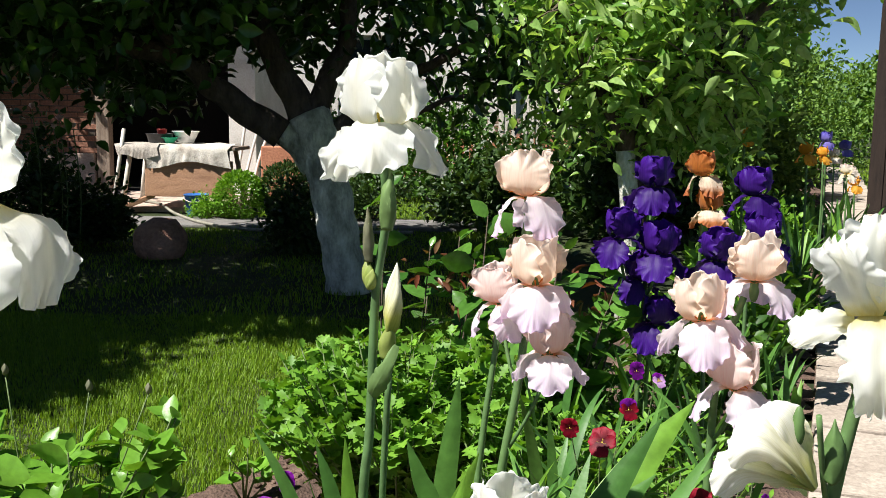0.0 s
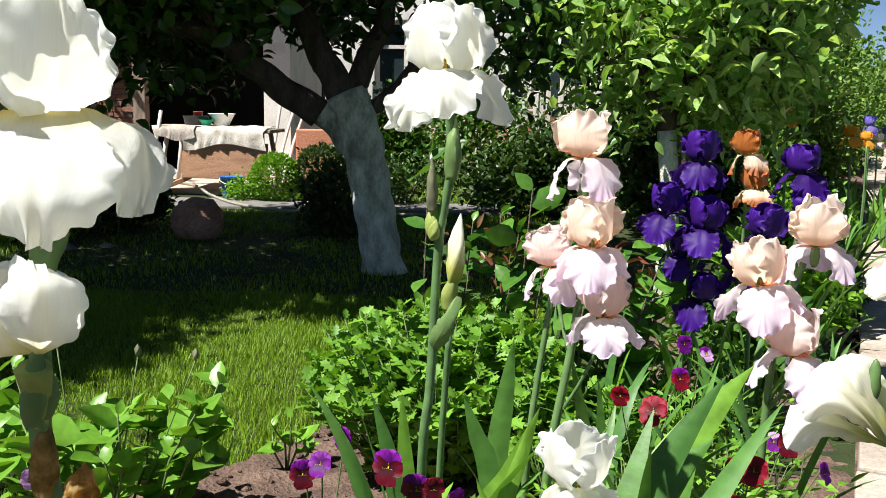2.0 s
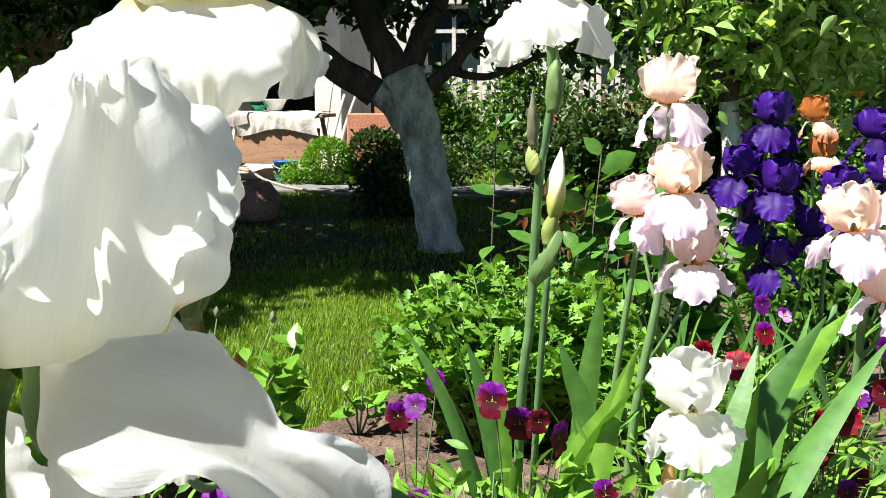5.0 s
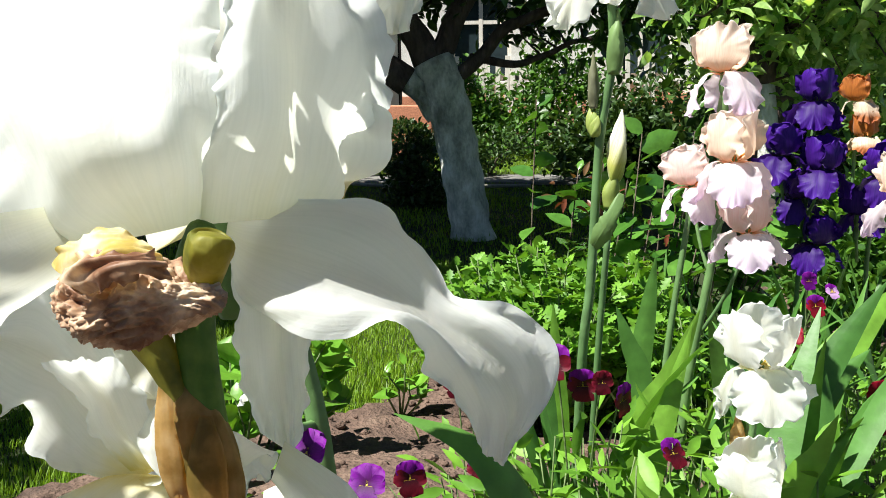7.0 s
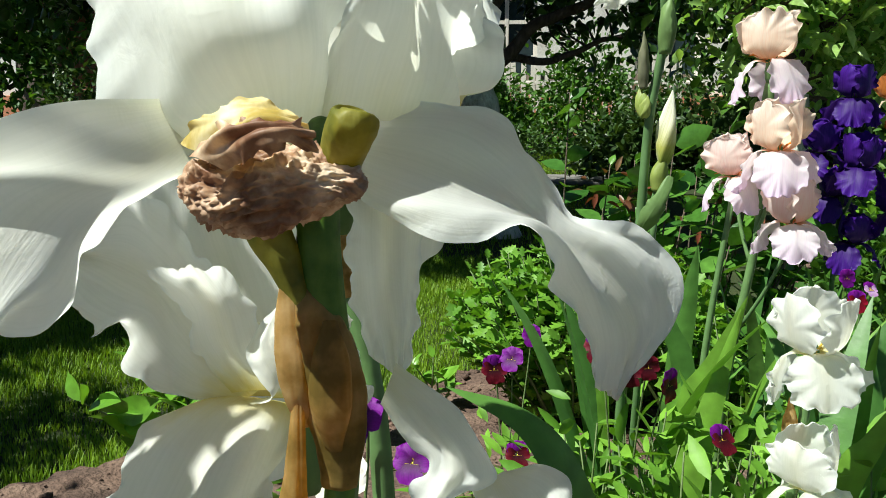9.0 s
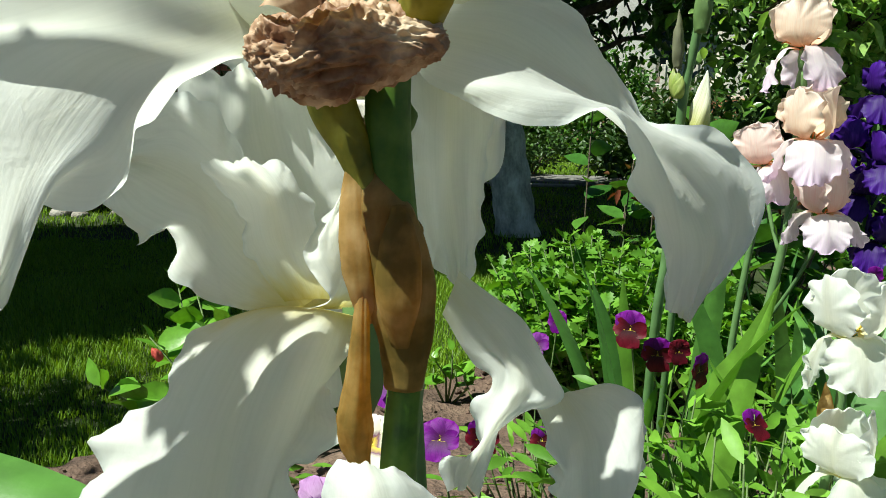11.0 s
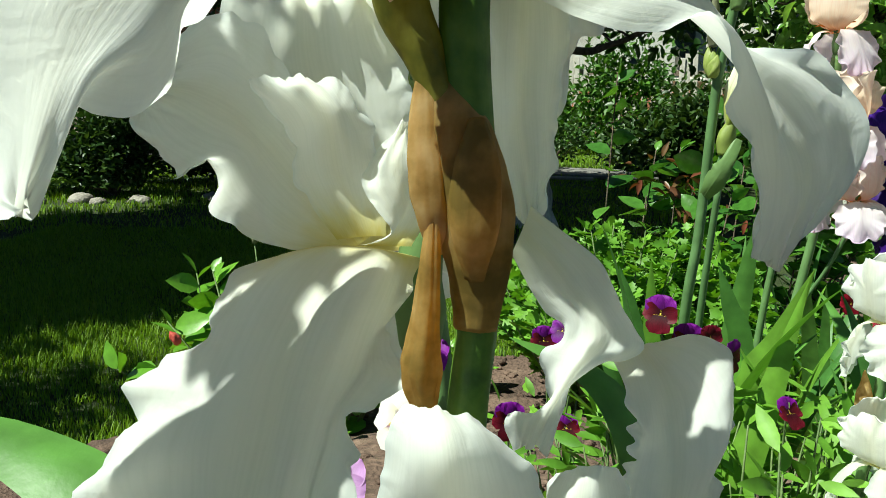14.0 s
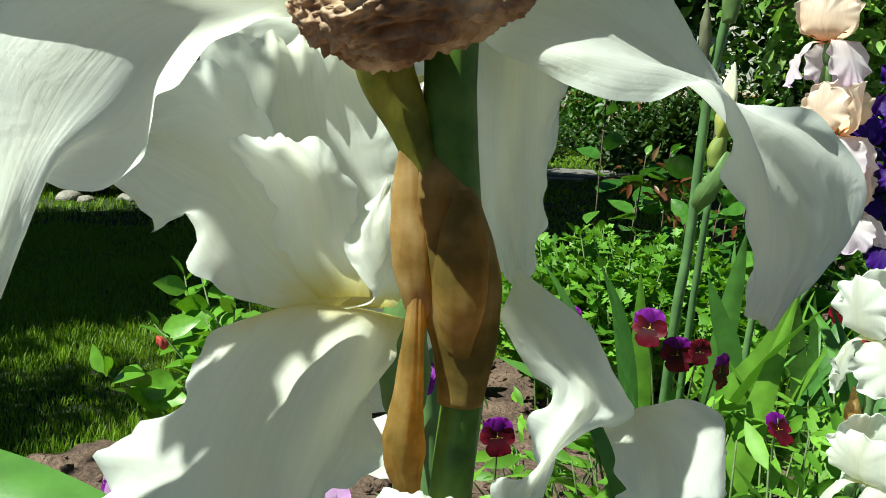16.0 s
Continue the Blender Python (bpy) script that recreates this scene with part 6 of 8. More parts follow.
rail_petal("fall", C, top_c, [(-0.2245, 0.6120, 1.0670), (-0.2075, 0.6000, 1.0506), (-0.2036, 0.5960, 1.0286), (-0.1984, 0.5980, 1.0065)],
           [(-0.2160, 0.6160, 1.0657), (-0.1945, 0.6180, 1.0515), (-0.1866, 0.6120, 1.0272), (-0.1893, 0.6060, 1.0059)],
           [(-0.2132, 0.6220, 1.0597), (-0.1918, 0.6350, 1.0532), (-0.1780, 0.6350, 1.0357), (-0.1835, 0.6150, 1.0093)], 0.003, 4, 622)
rail_petal("fall", C, top_c, [(-0.2911, 0.6200, 1.0690), (-0.3211, 0.6320, 1.0571), (-0.3565, 0.6400, 1.0343), (-0.3746, 0.6360, 1.0096), (-0.3626, 0.6300, 0.9978)],
           [(-0.2798, 0.6140, 1.0647), (-0.3025, 0.6160, 1.0492), (-0.3216, 0.6100, 1.0276), (-0.3394, 0.6100, 1.0008)],
           [(-0.2723, 0.6120, 1.0589), (-0.2795, 0.5960, 1.0359), (-0.2889, 0.5900, 1.0237), (-0.3090, 0.5920, 1.0149), (-0.3265, 0.6000, 1.0014)], 0.003, 4, 623)
add_spathe(C, L(-0.268, 0.643, 0.96), 0.07, 0.012, M_SPATHE, (0, 12))
cup = part("flower", bloom_meshes("white")[3], C, "half-open white flower", m=pose(*L(-0.271, 0.634, 0.9), 0, 8, 0) @ Matrix.Diagonal((1.15, 1.15, 1.15, 1)))
rail_petal("standard", C, cup, [(-0.2683, 0.6300, 0.9143), (-0.2755, 0.6120, 0.9352), (-0.2749, 0.6060, 0.9601), (-0.2671, 0.6120, 0.9806)],
           [(-0.2661, 0.6300, 0.9144), (-0.2478, 0.6000, 0.9413), (-0.2437, 0.5940, 0.9622), (-0.2541, 0.6080, 0.9764)],
           [(-0.2649, 0.6340, 0.9136), (-0.2452, 0.6300, 0.9251), (-0.2343, 0.6300, 0.9439), (-0.2383, 0.6280, 0.9599), (-0.2497, 0.6220, 0.9707)], 0.0014, 3.5, 624)
rail_petal("standard", C, cup, [(-0.2720, 0.6300, 0.9142), (-0.2946, 0.6160, 0.9157), (-0.3273, 0.6100, 0.9209), (-0.3499, 0.6120, 0.9256), (-0.3796, 0.6200, 0.9384)],
           [(-0.2701, 0.6300, 0.9161), (-0.2805, 0.6040, 0.9364), (-0.3003, 0.5960, 0.9467), (-0.3313, 0.6020, 0.9519), (-0.3659, 0.6120, 0.9540)],
           [(-0.2699, 0.6340, 0.9179), (-0.2777, 0.6260, 0.9470), (-0.3070, 0.6240, 0.9579), (-0.3330, 0.6260, 0.9677), (-0.3631, 0.6260, 0.9600)], 0.002, 4, 625)
rail_petal("standard", C, cup, [(-0.2746, 0.6400, 0.9122), (-0.2892, 0.6500, 0.9359), (-0.3078, 0.6550, 0.9533), (-0.3264, 0.6550, 0.9622)],
           [(-0.2706, 0.6420, 0.9126), (-0.2812, 0.6620, 0.9342), (-0.2886, 0.6680, 0.9559), (-0.2939, 0.6640, 0.9675)],
           [(-0.2660, 0.6400, 0.9131), (-0.2542, 0.6520, 0.9327), (-0.2509, 0.6550, 0.9508), (-0.2595, 0.6500, 0.9659)], 0.0014, 3.5, 626)
wrap("perianth_tube", C, [(-0.276, 0.646, 0.862), (-0.2735, 0.64, 0.88), (-0.2715, 0.633, 0.905)], [0.0045, 0.0075, 0.0115], M_BUDGREEN, 6, 0.1, "yellow-green flower tube")
add_branch(C, L(-0.277, 0.655, 0.86), L(-0.272, 0.635, 0.885))
add_spathe(C, L(-0.274, 0.645, 0.868), 0.045, 0.011, M_SPATHE, (0, 4))
part("spathe", spathe_mesh(0.062, 0.0105, M_PAPER_G, 11, wr=0.35), C, "brown papery spathe", m=pose(*L(-0.279, 0.652, 0.81), 0, 2, 0))
part("withered_flower", spathe_mesh(0.03, 0.0125, M_PAPER_G, 13, wr=0.6), C, "withered brown flower", m=pose(*L(-0.252, 0.64, 0.81), 0, 14, 0))
bloom(C, L(-0.275, 0.6, 0.79), 0.34, "white", -60, rc, (0, 10), 0.3)
add_branch(C, L(-0.262, 0.66, 0.74), L(-0.275, 0.602, 0.78))
fan(C, (0, 0.02, 0), 5, rc, 20, 0.8)

# --- the nearest white iris: single petals shaped one by one
E = iris((-0.183, 0.29), "white bearded iris with a withered brown flower on its stalk")
L = lambda *p: local(E, p)
wrap("stem", E, [(-0.183, 0.29, 0.33), (-0.182, 0.28, 0.6), (-0.1798, 0.271, 0.78), (-0.178, 0.271, 0.834), (-0.176, 0.271, 0.86), (-0.1772, 0.271, 0.8818), (-0.1793, 0.271, 0.8996), (-0.1805, 0.271, 0.9147), (-0.1809, 0.274, 0.9325), (-0.183, 0.285, 0.94)], [0.0052, 0.005, 0.0046, 0.0042, 0.0042, 0.0044, 0.0048, 0.005, 0.005, 0.004], M_STEM_D, 1, 0.05)


def hub(at, size=1.0):
    """The green tube that a flower's petals grow from."""
    return part("flower", bloom_meshes("white")[3], E, m=pose(*L(*at)) @ Matrix.Diagonal((size, size, size, 1)))


f1 = hub((-0.187, 0.312, 0.937), 0.9)
f2 = hub((-0.196, 0.306, 0.862), 0.9)
# upper flower
rail_petal("standard", E, f1, [(-0.2161, 0.2840, 0.9363), (-0.2368, 0.2840, 0.9353), (-0.2410, 0.2860, 0.9546), (-0.2504, 0.2940, 0.9768), (-0.2467, 0.3050, 0.9999), (-0.2275, 0.3150, 1.0142)],
           [(-0.1963, 0.2820, 0.9397), (-0.1946, 0.2620, 0.9589), (-0.2003, 0.2680, 0.9770), (-0.2071, 0.2880, 0.9985), (-0.2060, 0.3120, 1.0160)],
           [(-0.1833, 0.2880, 0.9426), (-0.1749, 0.2760, 0.9648), (-0.1749, 0.2830, 0.9837), (-0.1815, 0.3000, 1.0019), (-0.1960, 0.3200, 1.0185)], 0.0034, 4, 601, P_PLAINWHITE)
rail_petal("standard", E, f1, [(-0.1857, 0.2880, 0.9412), (-0.1750, 0.2740, 0.9621), (-0.1747, 0.2800, 0.9809), (-0.1776, 0.2970, 0.9987), (-0.1791, 0.3180, 1.0146)],
           [(-0.1684, 0.2940, 0.9420), (-0.1634, 0.2920, 0.9584), (-0.1627, 0.3030, 0.9772), (-0.1657, 0.3200, 0.9978), (-0.1744, 0.3360, 1.0173)],
           [(-0.1565, 0.3080, 0.9408), (-0.1536, 0.3300, 0.9470), (-0.1561, 0.3480, 0.9579), (-0.1469, 0.3660, 0.9709), (-0.1495, 0.3720, 0.9896), (-0.1593, 0.3700, 1.0061), (-0.1713, 0.3580, 1.0190)], 0.003, 4.5, 602, P_PLAINWHITE)
rail_petal("fall", E, f1, [(-0.1865, 0.3110, 0.9410), (-0.1754, 0.3000, 0.9452), (-0.1621, 0.3000, 0.9467), (-0.1482, 0.3180, 0.9433), (-0.1332, 0.3280, 0.9317), (-0.1234, 0.3280, 0.9168), (-0.1138, 0.3250, 0.9126), (-0.1013, 0.3250, 0.9105), (-0.0922, 0.3260, 0.8977), (-0.0942, 0.3300, 0.8801), (-0.1096, 0.3340, 0.8609)],
           [(-0.1870, 0.3100, 0.9370), (-0.1736, 0.2920, 0.9356), (-0.1570, 0.2870, 0.9334), (-0.1413, 0.2970, 0.9256), (-0.1258, 0.3080, 0.9119), (-0.1111, 0.3180, 0.8956), (-0.1050, 0.3240, 0.8821), (-0.1067, 0.3300, 0.8693), (-0.1107, 0.3340, 0.8601)],
           [(-0.1865, 0.3090, 0.9330), (-0.1741, 0.2870, 0.9241), (-0.1605, 0.2760, 0.9183), (-0.1495, 0.2740, 0.9165), (-0.1394, 0.2780, 0.9165), (-0.1299, 0.2860, 0.9130), (-0.1231, 0.2980, 0.9004), (-0.1195, 0.3100, 0.8858), (-0.1166, 0.3220, 0.8714), (-0.1124, 0.3320, 0.8603)], 0.0024, 4, 603, P_PLAINWHITE)
rail_petal("fall", E, f1, [(-0.2201, 0.2750, 0.9477), (-0.2308, 0.2500, 0.9472), (-0.2466, 0.2350, 0.9409), (-0.2884, 0.2300, 0.9263), (-0.3001, 0.2260, 0.9027), (-0.2762, 0.2220, 0.8824), (-0.2440, 0.2200, 0.8822)],
           [(-0.2168, 0.2830, 0.9376), (-0.2201, 0.2620, 0.9315), (-0.2307, 0.2480, 0.9276), (-0.2373, 0.2380, 0.9185), (-0.2413, 0.2320, 0.9059), (-0.2436, 0.2270, 0.8915), (-0.2450, 0.2230, 0.8818)],
           [(-0.2133, 0.2880, 0.9297), (-0.2180, 0.2720, 0.9280), (-0.2221, 0.2660, 0.9247), (-0.2273, 0.2600, 0.9179), (-0.2322, 0.2540, 0.9108), (-0.2370, 0.2490, 0.8999), (-0.2444, 0.2380, 0.9006), (-0.2447, 0.2300, 0.8889), (-0.2452, 0.2240, 0.8814)], 0.0014, 3.5, 604, P_PLAINWHITE)
sweep_petal("fall", E, f1, [(-0.187, 0.316, 0.94), (-0.187, 0.345, 0.945), (-0.185, 0.372, 0.925), (-0.184, 0.38, 0.885)], 0.07, (0, 1, 0.5), -0.6, 0.004, 503)
sweep_petal("standard", E, f1, [(-0.187, 0.318, 0.938), (-0.19, 0.345, 0.95), (-0.192, 0.35, 0.98), (-0.194, 0.335, 1.02)], 0.095, (0, 1, 0), 0.6, 0.004, 513, 0.7, 3.6, 0.1, 0.4)
# flower below it
rail_petal("standard", E, f2, [(-0.2068, 0.3020, 0.8678), (-0.2148, 0.3080, 0.8817), (-0.2319, 0.3160, 0.9035), (-0.2440, 0.3180, 0.9156), (-0.2555, 0.3180, 0.9216), (-0.2653, 0.3140, 0.9130), (-0.2733, 0.3120, 0.9020)],
           [(-0.2108, 0.3000, 0.8650), (-0.2261, 0.3040, 0.8787), (-0.2419, 0.3080, 0.8930), (-0.2574, 0.3100, 0.9001), (-0.2711, 0.3120, 0.9012)],
           [(-0.2124, 0.3000, 0.8641), (-0.2328, 0.3000, 0.8638), (-0.2463, 0.3020, 0.8720), (-0.2499, 0.3060, 0.8813), (-0.2600, 0.3100, 0.8788), (-0.2694, 0.3120, 0.8838), (-0.2733, 0.3120, 0.8917), (-0.2733, 0.3120, 0.9012)], 0.0028, 5, 605)
rail_petal("standard", E, f2, [(-0.2240, 0.3060, 0.8622), (-0.2433, 0.3220, 0.8819), (-0.2567, 0.3260, 0.9009), (-0.2569, 0.3260, 0.9186), (-0.2521, 0.3220, 0.9272)],
           [(-0.2103, 0.3080, 0.8625), (-0.2269, 0.3340, 0.8828), (-0.2343, 0.3360, 0.9075), (-0.2343, 0.3320, 0.9222), (-0.2336, 0.3260, 0.9270)],
           [(-0.1977, 0.3080, 0.8632), (-0.2000, 0.3300, 0.8842), (-0.2051, 0.3300, 0.9035), (-0.2144, 0.3280, 0.9223), (-0.2199, 0.3250, 0.9283)], 0.0016, 4.5, 606)
rail_petal("style_arm", E, f2, [(-0.2148, 0.2980, 0.8667), (-0.2230, 0.2920, 0.8806), (-0.2229, 0.2880, 0.8925), (-0.2295, 0.2840, 0.9006), (-0.2301, 0.2830, 0.9042)],
           [(-0.2086, 0.2980, 0.8678), (-0.2111, 0.2880, 0.8831), (-0.2109, 0.2800, 0.8963), (-0.2150, 0.2800, 0.9021), (-0.2207, 0.2840, 0.9049)],
           [(-0.2026, 0.2980, 0.8681), (-0.2016, 0.2900, 0.8832), (-0.2035, 0.2870, 0.8946), (-0.2077, 0.2870, 0.9012), (-0.2108, 0.2880, 0.9041)], 0.0007, 4, 607)
rail_petal("style_arm", E, f2, [(-0.2104, 0.2940, 0.8663), (-0.2031, 0.2850, 0.8686), (-0.1973, 0.2810, 0.8738), (-0.2034, 0.2820, 0.8802), (-0.2043, 0.2870, 0.8849), (-0.1981, 0.2930, 0.8970)],
           [(-0.2053, 0.2970, 0.8659), (-0.1991, 0.2910, 0.8704), (-0.1948, 0.2860, 0.8772), (-0.1976, 0.2860, 0.8867), (-0.1967, 0.2930, 0.8956)],
           [(-0.1968, 0.2990, 0.8659), (-0.1933, 0.2970, 0.8724), (-0.1914, 0.2950, 0.8815), (-0.1914, 0.2950, 0.8900), (-0.1922, 0.2980, 0.8995)], 0.0007, 3.5, 608)
rail_petal("fall", E, f2, [(-0.2225, 0.3020, 0.8639), (-0.2326, 0.2920, 0.8618), (-0.2399, 0.2840, 0.8559), (-0.2433, 0.2780, 0.8478), (-0.2513, 0.2720, 0.8347), (-0.2574, 0.2660, 0.8234), (-0.2572, 0.2620, 0.8107), (-0.2509, 0.2600, 0.7963)],
           [(-0.2093, 0.3000, 0.8651), (-0.2071, 0.2840, 0.8665), (-0.2107, 0.2700, 0.8580), (-0.2147, 0.2620, 0.8441), (-0.2180, 0.2560, 0.8287), (-0.2202, 0.2540, 0.8145), (-0.2220, 0.2540, 0.8005)],
           [(-0.1941, 0.3000, 0.8629), (-0.1939, 0.2880, 0.8599), (-0.1921, 0.2760, 0.8520), (-0.1926, 0.2680, 0.8423), (-0.1988, 0.2620, 0.8347), (-0.2016, 0.2580, 0.8254), (-0.2064, 0.2560, 0.8109), (-0.2116, 0.2550, 0.8012)], 0.0034, 5, 609)
rail_petal("fall", E, f2, [(-0.1731, 0.3000, 0.8652), (-0.1660, 0.3040, 0.8525), (-0.1602, 0.3040, 0.8474), (-0.1657, 0.3020, 0.8391), (-0.1642, 0.3000, 0.8286), (-0.1715, 0.2980, 0.8251), (-0.1713, 0.2980, 0.8173)],
           [(-0.1707, 0.3000, 0.8713), (-0.1599, 0.3020, 0.8588), (-0.1521, 0.3000, 0.8477), (-0.1579, 0.2960, 0.8382), (-0.1621, 0.2950, 0.8306), (-0.1658, 0.2960, 0.8201)],
           [(-0.1691, 0.3020, 0.8764), (-0.1530, 0.3060, 0.8625), (-0.1458, 0.3100, 0.8496), (-0.1415, 0.3060, 0.8433), (-0.1498, 0.3020, 0.8397), (-0.1581, 0.3020, 0.8327), (-0.1610, 0.3020, 0.8225), (-0.1641, 0.3020, 0.8149)], 0.0012, 3, 610, P_PLAINWHITE)
rail_petal("fall", E, f2, [(-0.1485, 0.3040, 0.8402), (-0.1452, 0.3000, 0.8345), (-0.1442, 0.2960, 0.8264), (-0.1472, 0.2940, 0.8173), (-0.1470, 0.2940, 0.8018)],
           [(-0.1421, 0.3060, 0.8437), (-0.1361, 0.3000, 0.8367), (-0.1333, 0.2920, 0.8264), (-0.1339, 0.2900, 0.8150), (-0.1341, 0.2920, 0.8002)],
           [(-0.1401, 0.3100, 0.8433), (-0.1283, 0.3100, 0.8456), (-0.1205, 0.3080, 0.8416), (-0.1186, 0.3060, 0.8334), (-0.1212, 0.3040, 0.8199), (-0.1215, 0.3040, 0.8056), (-0.1250, 0.3060, 0.7923)], 0.0028, 5, 611, P_PLAINWHITE)
rail_petal("fall", E, f2, [(-0.1814, 0.3020, 0.9373), (-0.1821, 0.3020, 0.9165), (-0.1816, 0.3020, 0.8975), (-0.1774, 0.3040, 0.8778)],
           [(-0.1738, 0.3120, 0.9399), (-0.1738, 0.3140, 0.9172), (-0.1729, 0.3120, 0.8974), (-0.1702, 0.3080, 0.8708)],
           [(-0.1700, 0.3140, 0.9390), (-0.1641, 0.3160, 0.9213), (-0.1632, 0.3160, 0.9095), (-0.1650, 0.3140, 0.8975), (-0.1637, 0.3120, 0.8856), (-0.1673, 0.3100, 0.8788), (-0.1688, 0.3080, 0.8708)], 0.0014, 4.5, 612, P_PLAINWHITE)
sweep_petal("fall", E, f2, [(-0.2, 0.31, 0.866), (-0.21, 0.335, 0.87), (-0.215, 0.352, 0.85), (-0.218, 0.355, 0.815)], 0.06, (0, 1, 0.4), -0.5, 0.004, 523)


def fine_petal(name, parent, yaw, pitch, args, seed, scale=(1, 1, 1), freq=3.4):
    length, width, a0, a1, a2, cup, ruf = args
    me = petal_mesh(name, P_WHITE, length, width, a0, a1, a2, cup, ruf, freq, seed, 56, 48, flare=0.1 if name == "standard" else -0.04)
    return part(name, me, parent, m=pose(0, 0, 0, 0, pitch, yaw) @ Matrix.Diagonal((*scale, 1)))


def fine_bloom(at, size, seed, falls, standards, tilt=(0, 0)):
    fl = part("flower", bloom_meshes("white")[3], E, m=pose(*at, tilt[0], tilt[1], 0) @ Matrix.Diagonal((size, size, size, 1)))
    for k, (yw, args) in enumerate(falls):
        fine_petal("fall", fl, yw, 0, args, seed + k)
    for k, (yw, args) in enumerate(standards):
        fine_petal("standard", fl, yw, 0, args, seed + 10 + k)
    return fl


f3 = fine_bloom(L(-0.176, 0.272, 0.786), 0.85, 561,
                [(-100, (0.08, 0.062, 25, -35, -80, -0.6, 0.003)), (15, (0.08, 0.07, 25, -35, -80, -0.6, 0.003)), (140, (0.08, 0.062, 25, -40, -80, -0.6, 0.003))],
                [])
rail_petal("standard", E, f3, [(-0.1919, 0.2620, 0.8052), (-0.1921, 0.2540, 0.8265), (-0.1896, 0.2520, 0.8392), (-0.1877, 0.2540, 0.8434)],
           [(-0.1780, 0.2580, 0.8080), (-0.1756, 0.2420, 0.8338), (-0.1768, 0.2420, 0.8432), (-0.1805, 0.2500, 0.8450)],
           [(-0.1584, 0.2680, 0.8062), (-0.1603, 0.2620, 0.8239), (-0.1672, 0.2600, 0.8347), (-0.1732, 0.2580, 0.8402)], 0.0005, 3, 613, P_PLAINWHITE)
rail_petal("standard", E, f3, [(-0.1661, 0.2900, 0.7914), (-0.1640, 0.2900, 0.8074), (-0.1598, 0.2900, 0.8163)],
           [(-0.1528, 0.2820, 0.7977), (-0.1534, 0.2760, 0.8155), (-0.1527, 0.2800, 0.8235)],
           [(-0.1415, 0.2900, 0.7947), (-0.1423, 0.2900, 0.8100), (-0.1453, 0.2900, 0.8192)], 0.0006, 3, 614, P_PLAINWHITE)

# papery sheaths round the stalk
wrap("sheath", E, [(-0.1872, 0.269, 0.9085), (-0.1855, 0.269, 0.904), (-0.1826, 0.269, 0.8974), (-0.1793, 0.269, 0.8876), (-0.177, 0.269, 0.8765), (-0.176, 0.269, 0.866), (-0.1764, 0.269, 0.8555)], [0.0024, 0.0036, 0.0066, 0.0083, 0.0081, 0.006, 0.0043], M_PAPER_G, 3, 0.09, "olive-brown translucent papery sheath", 0.75)
wrap("sheath", E, [(-0.187, 0.2665, 0.906), (-0.1868, 0.266, 0.898), (-0.186, 0.265, 0.8876), (-0.1848, 0.265, 0.8785), (-0.184, 0.267, 0.871)], [0.0014, 0.0032, 0.0043, 0.0036, 0.0014], M_PAPER, 7, 0.14, "tan papery sheath", 0.6)
wrap("sheath", E, [(-0.1845, 0.2645, 0.88), (-0.1848, 0.2635, 0.867), (-0.1855, 0.263, 0.8554), (-0.1862, 0.263, 0.8471), (-0.1852, 0.264, 0.8377)], [0.0012, 0.0022, 0.003, 0.0046, 0.0018], M_PAPER_G, 5, 0.2, "small brown papery bud sheath", 0.8)
wrap("spathe", E, [(-0.1764, 0.2645, 0.8975), (-0.1757, 0.262, 0.8894), (-0.1757, 0.2615, 0.8776), (-0.176, 0.264, 0.8668)], [0.0014, 0.0046, 0.0054, 0.0016], M_PAPER_G, 9, 0.08, "olive inner spathe", 0.5)
wrap("ovary", E, [(-0.192, 0.262, 0.934), (-0.192, 0.267, 0.9195), (-0.1875, 0.268, 0.9095), (-0.184, 0.2685, 0.9)], [0.0056, 0.0055, 0.0042, 0.003], M_OLIVE, 2, 0.05, "olive-green swollen flower base")
wrap("seed_pod", E, [(-0.1705, 0.2540, 0.9346), (-0.1680, 0.2500, 0.9389), (-0.1658, 0.2470, 0.9424), (-0.1645, 0.2460, 0.9448), (-0.1642, 0.2460, 0.9459)], [0.0042, 0.005, 0.0053, 0.005, 0.0028], M_OLIVE, 4, 0.07, "blunt olive-green seed pod")
# withered flower: a crumpled lump of dry petals with paler folds lying over it
_bm = bmesh.new()
bmesh.ops.create_icosphere(_bm, subdivisions=6, radius=1)
for v in _bm.verts:
    p = v.co.copy()
    w = noise.noise_vector(p * 1.7) * 0.25
    k = 1.0 + 0.3 * noise.noise(p * 1.5 + Vector((2, 5, 1)))
    for q, a in ((2.2, 0.22), (4.8, 0.2), (9.5, 0.13), (18.0, 0.07), (31.0, 0.03)):
        k += a * (0.42 - abs(noise.noise((p + w) * q + Vector((q, 1, 4)))) * 2.0)
    body = 1.0 - 0.3 * smooth01(-0.1, 0.9, p.x)
    v.co = Vector((p.x * 0.0205 * (0.82 + 0.18 * k), p.y * 0.0095 * k * body, p.z * 0.0092 * k * body + 0.0018 * p.x - 0.002 * math.exp(-((p.x + 0.4) / 0.35) ** 2)))
part("withered_flower", bm_mesh("withered_flower", _bm, M_SPENT, True), E, "brown crumpled withered flower", m=pose(*L(-0.1832, 0.249, 0.9305), 0, 3, 0))
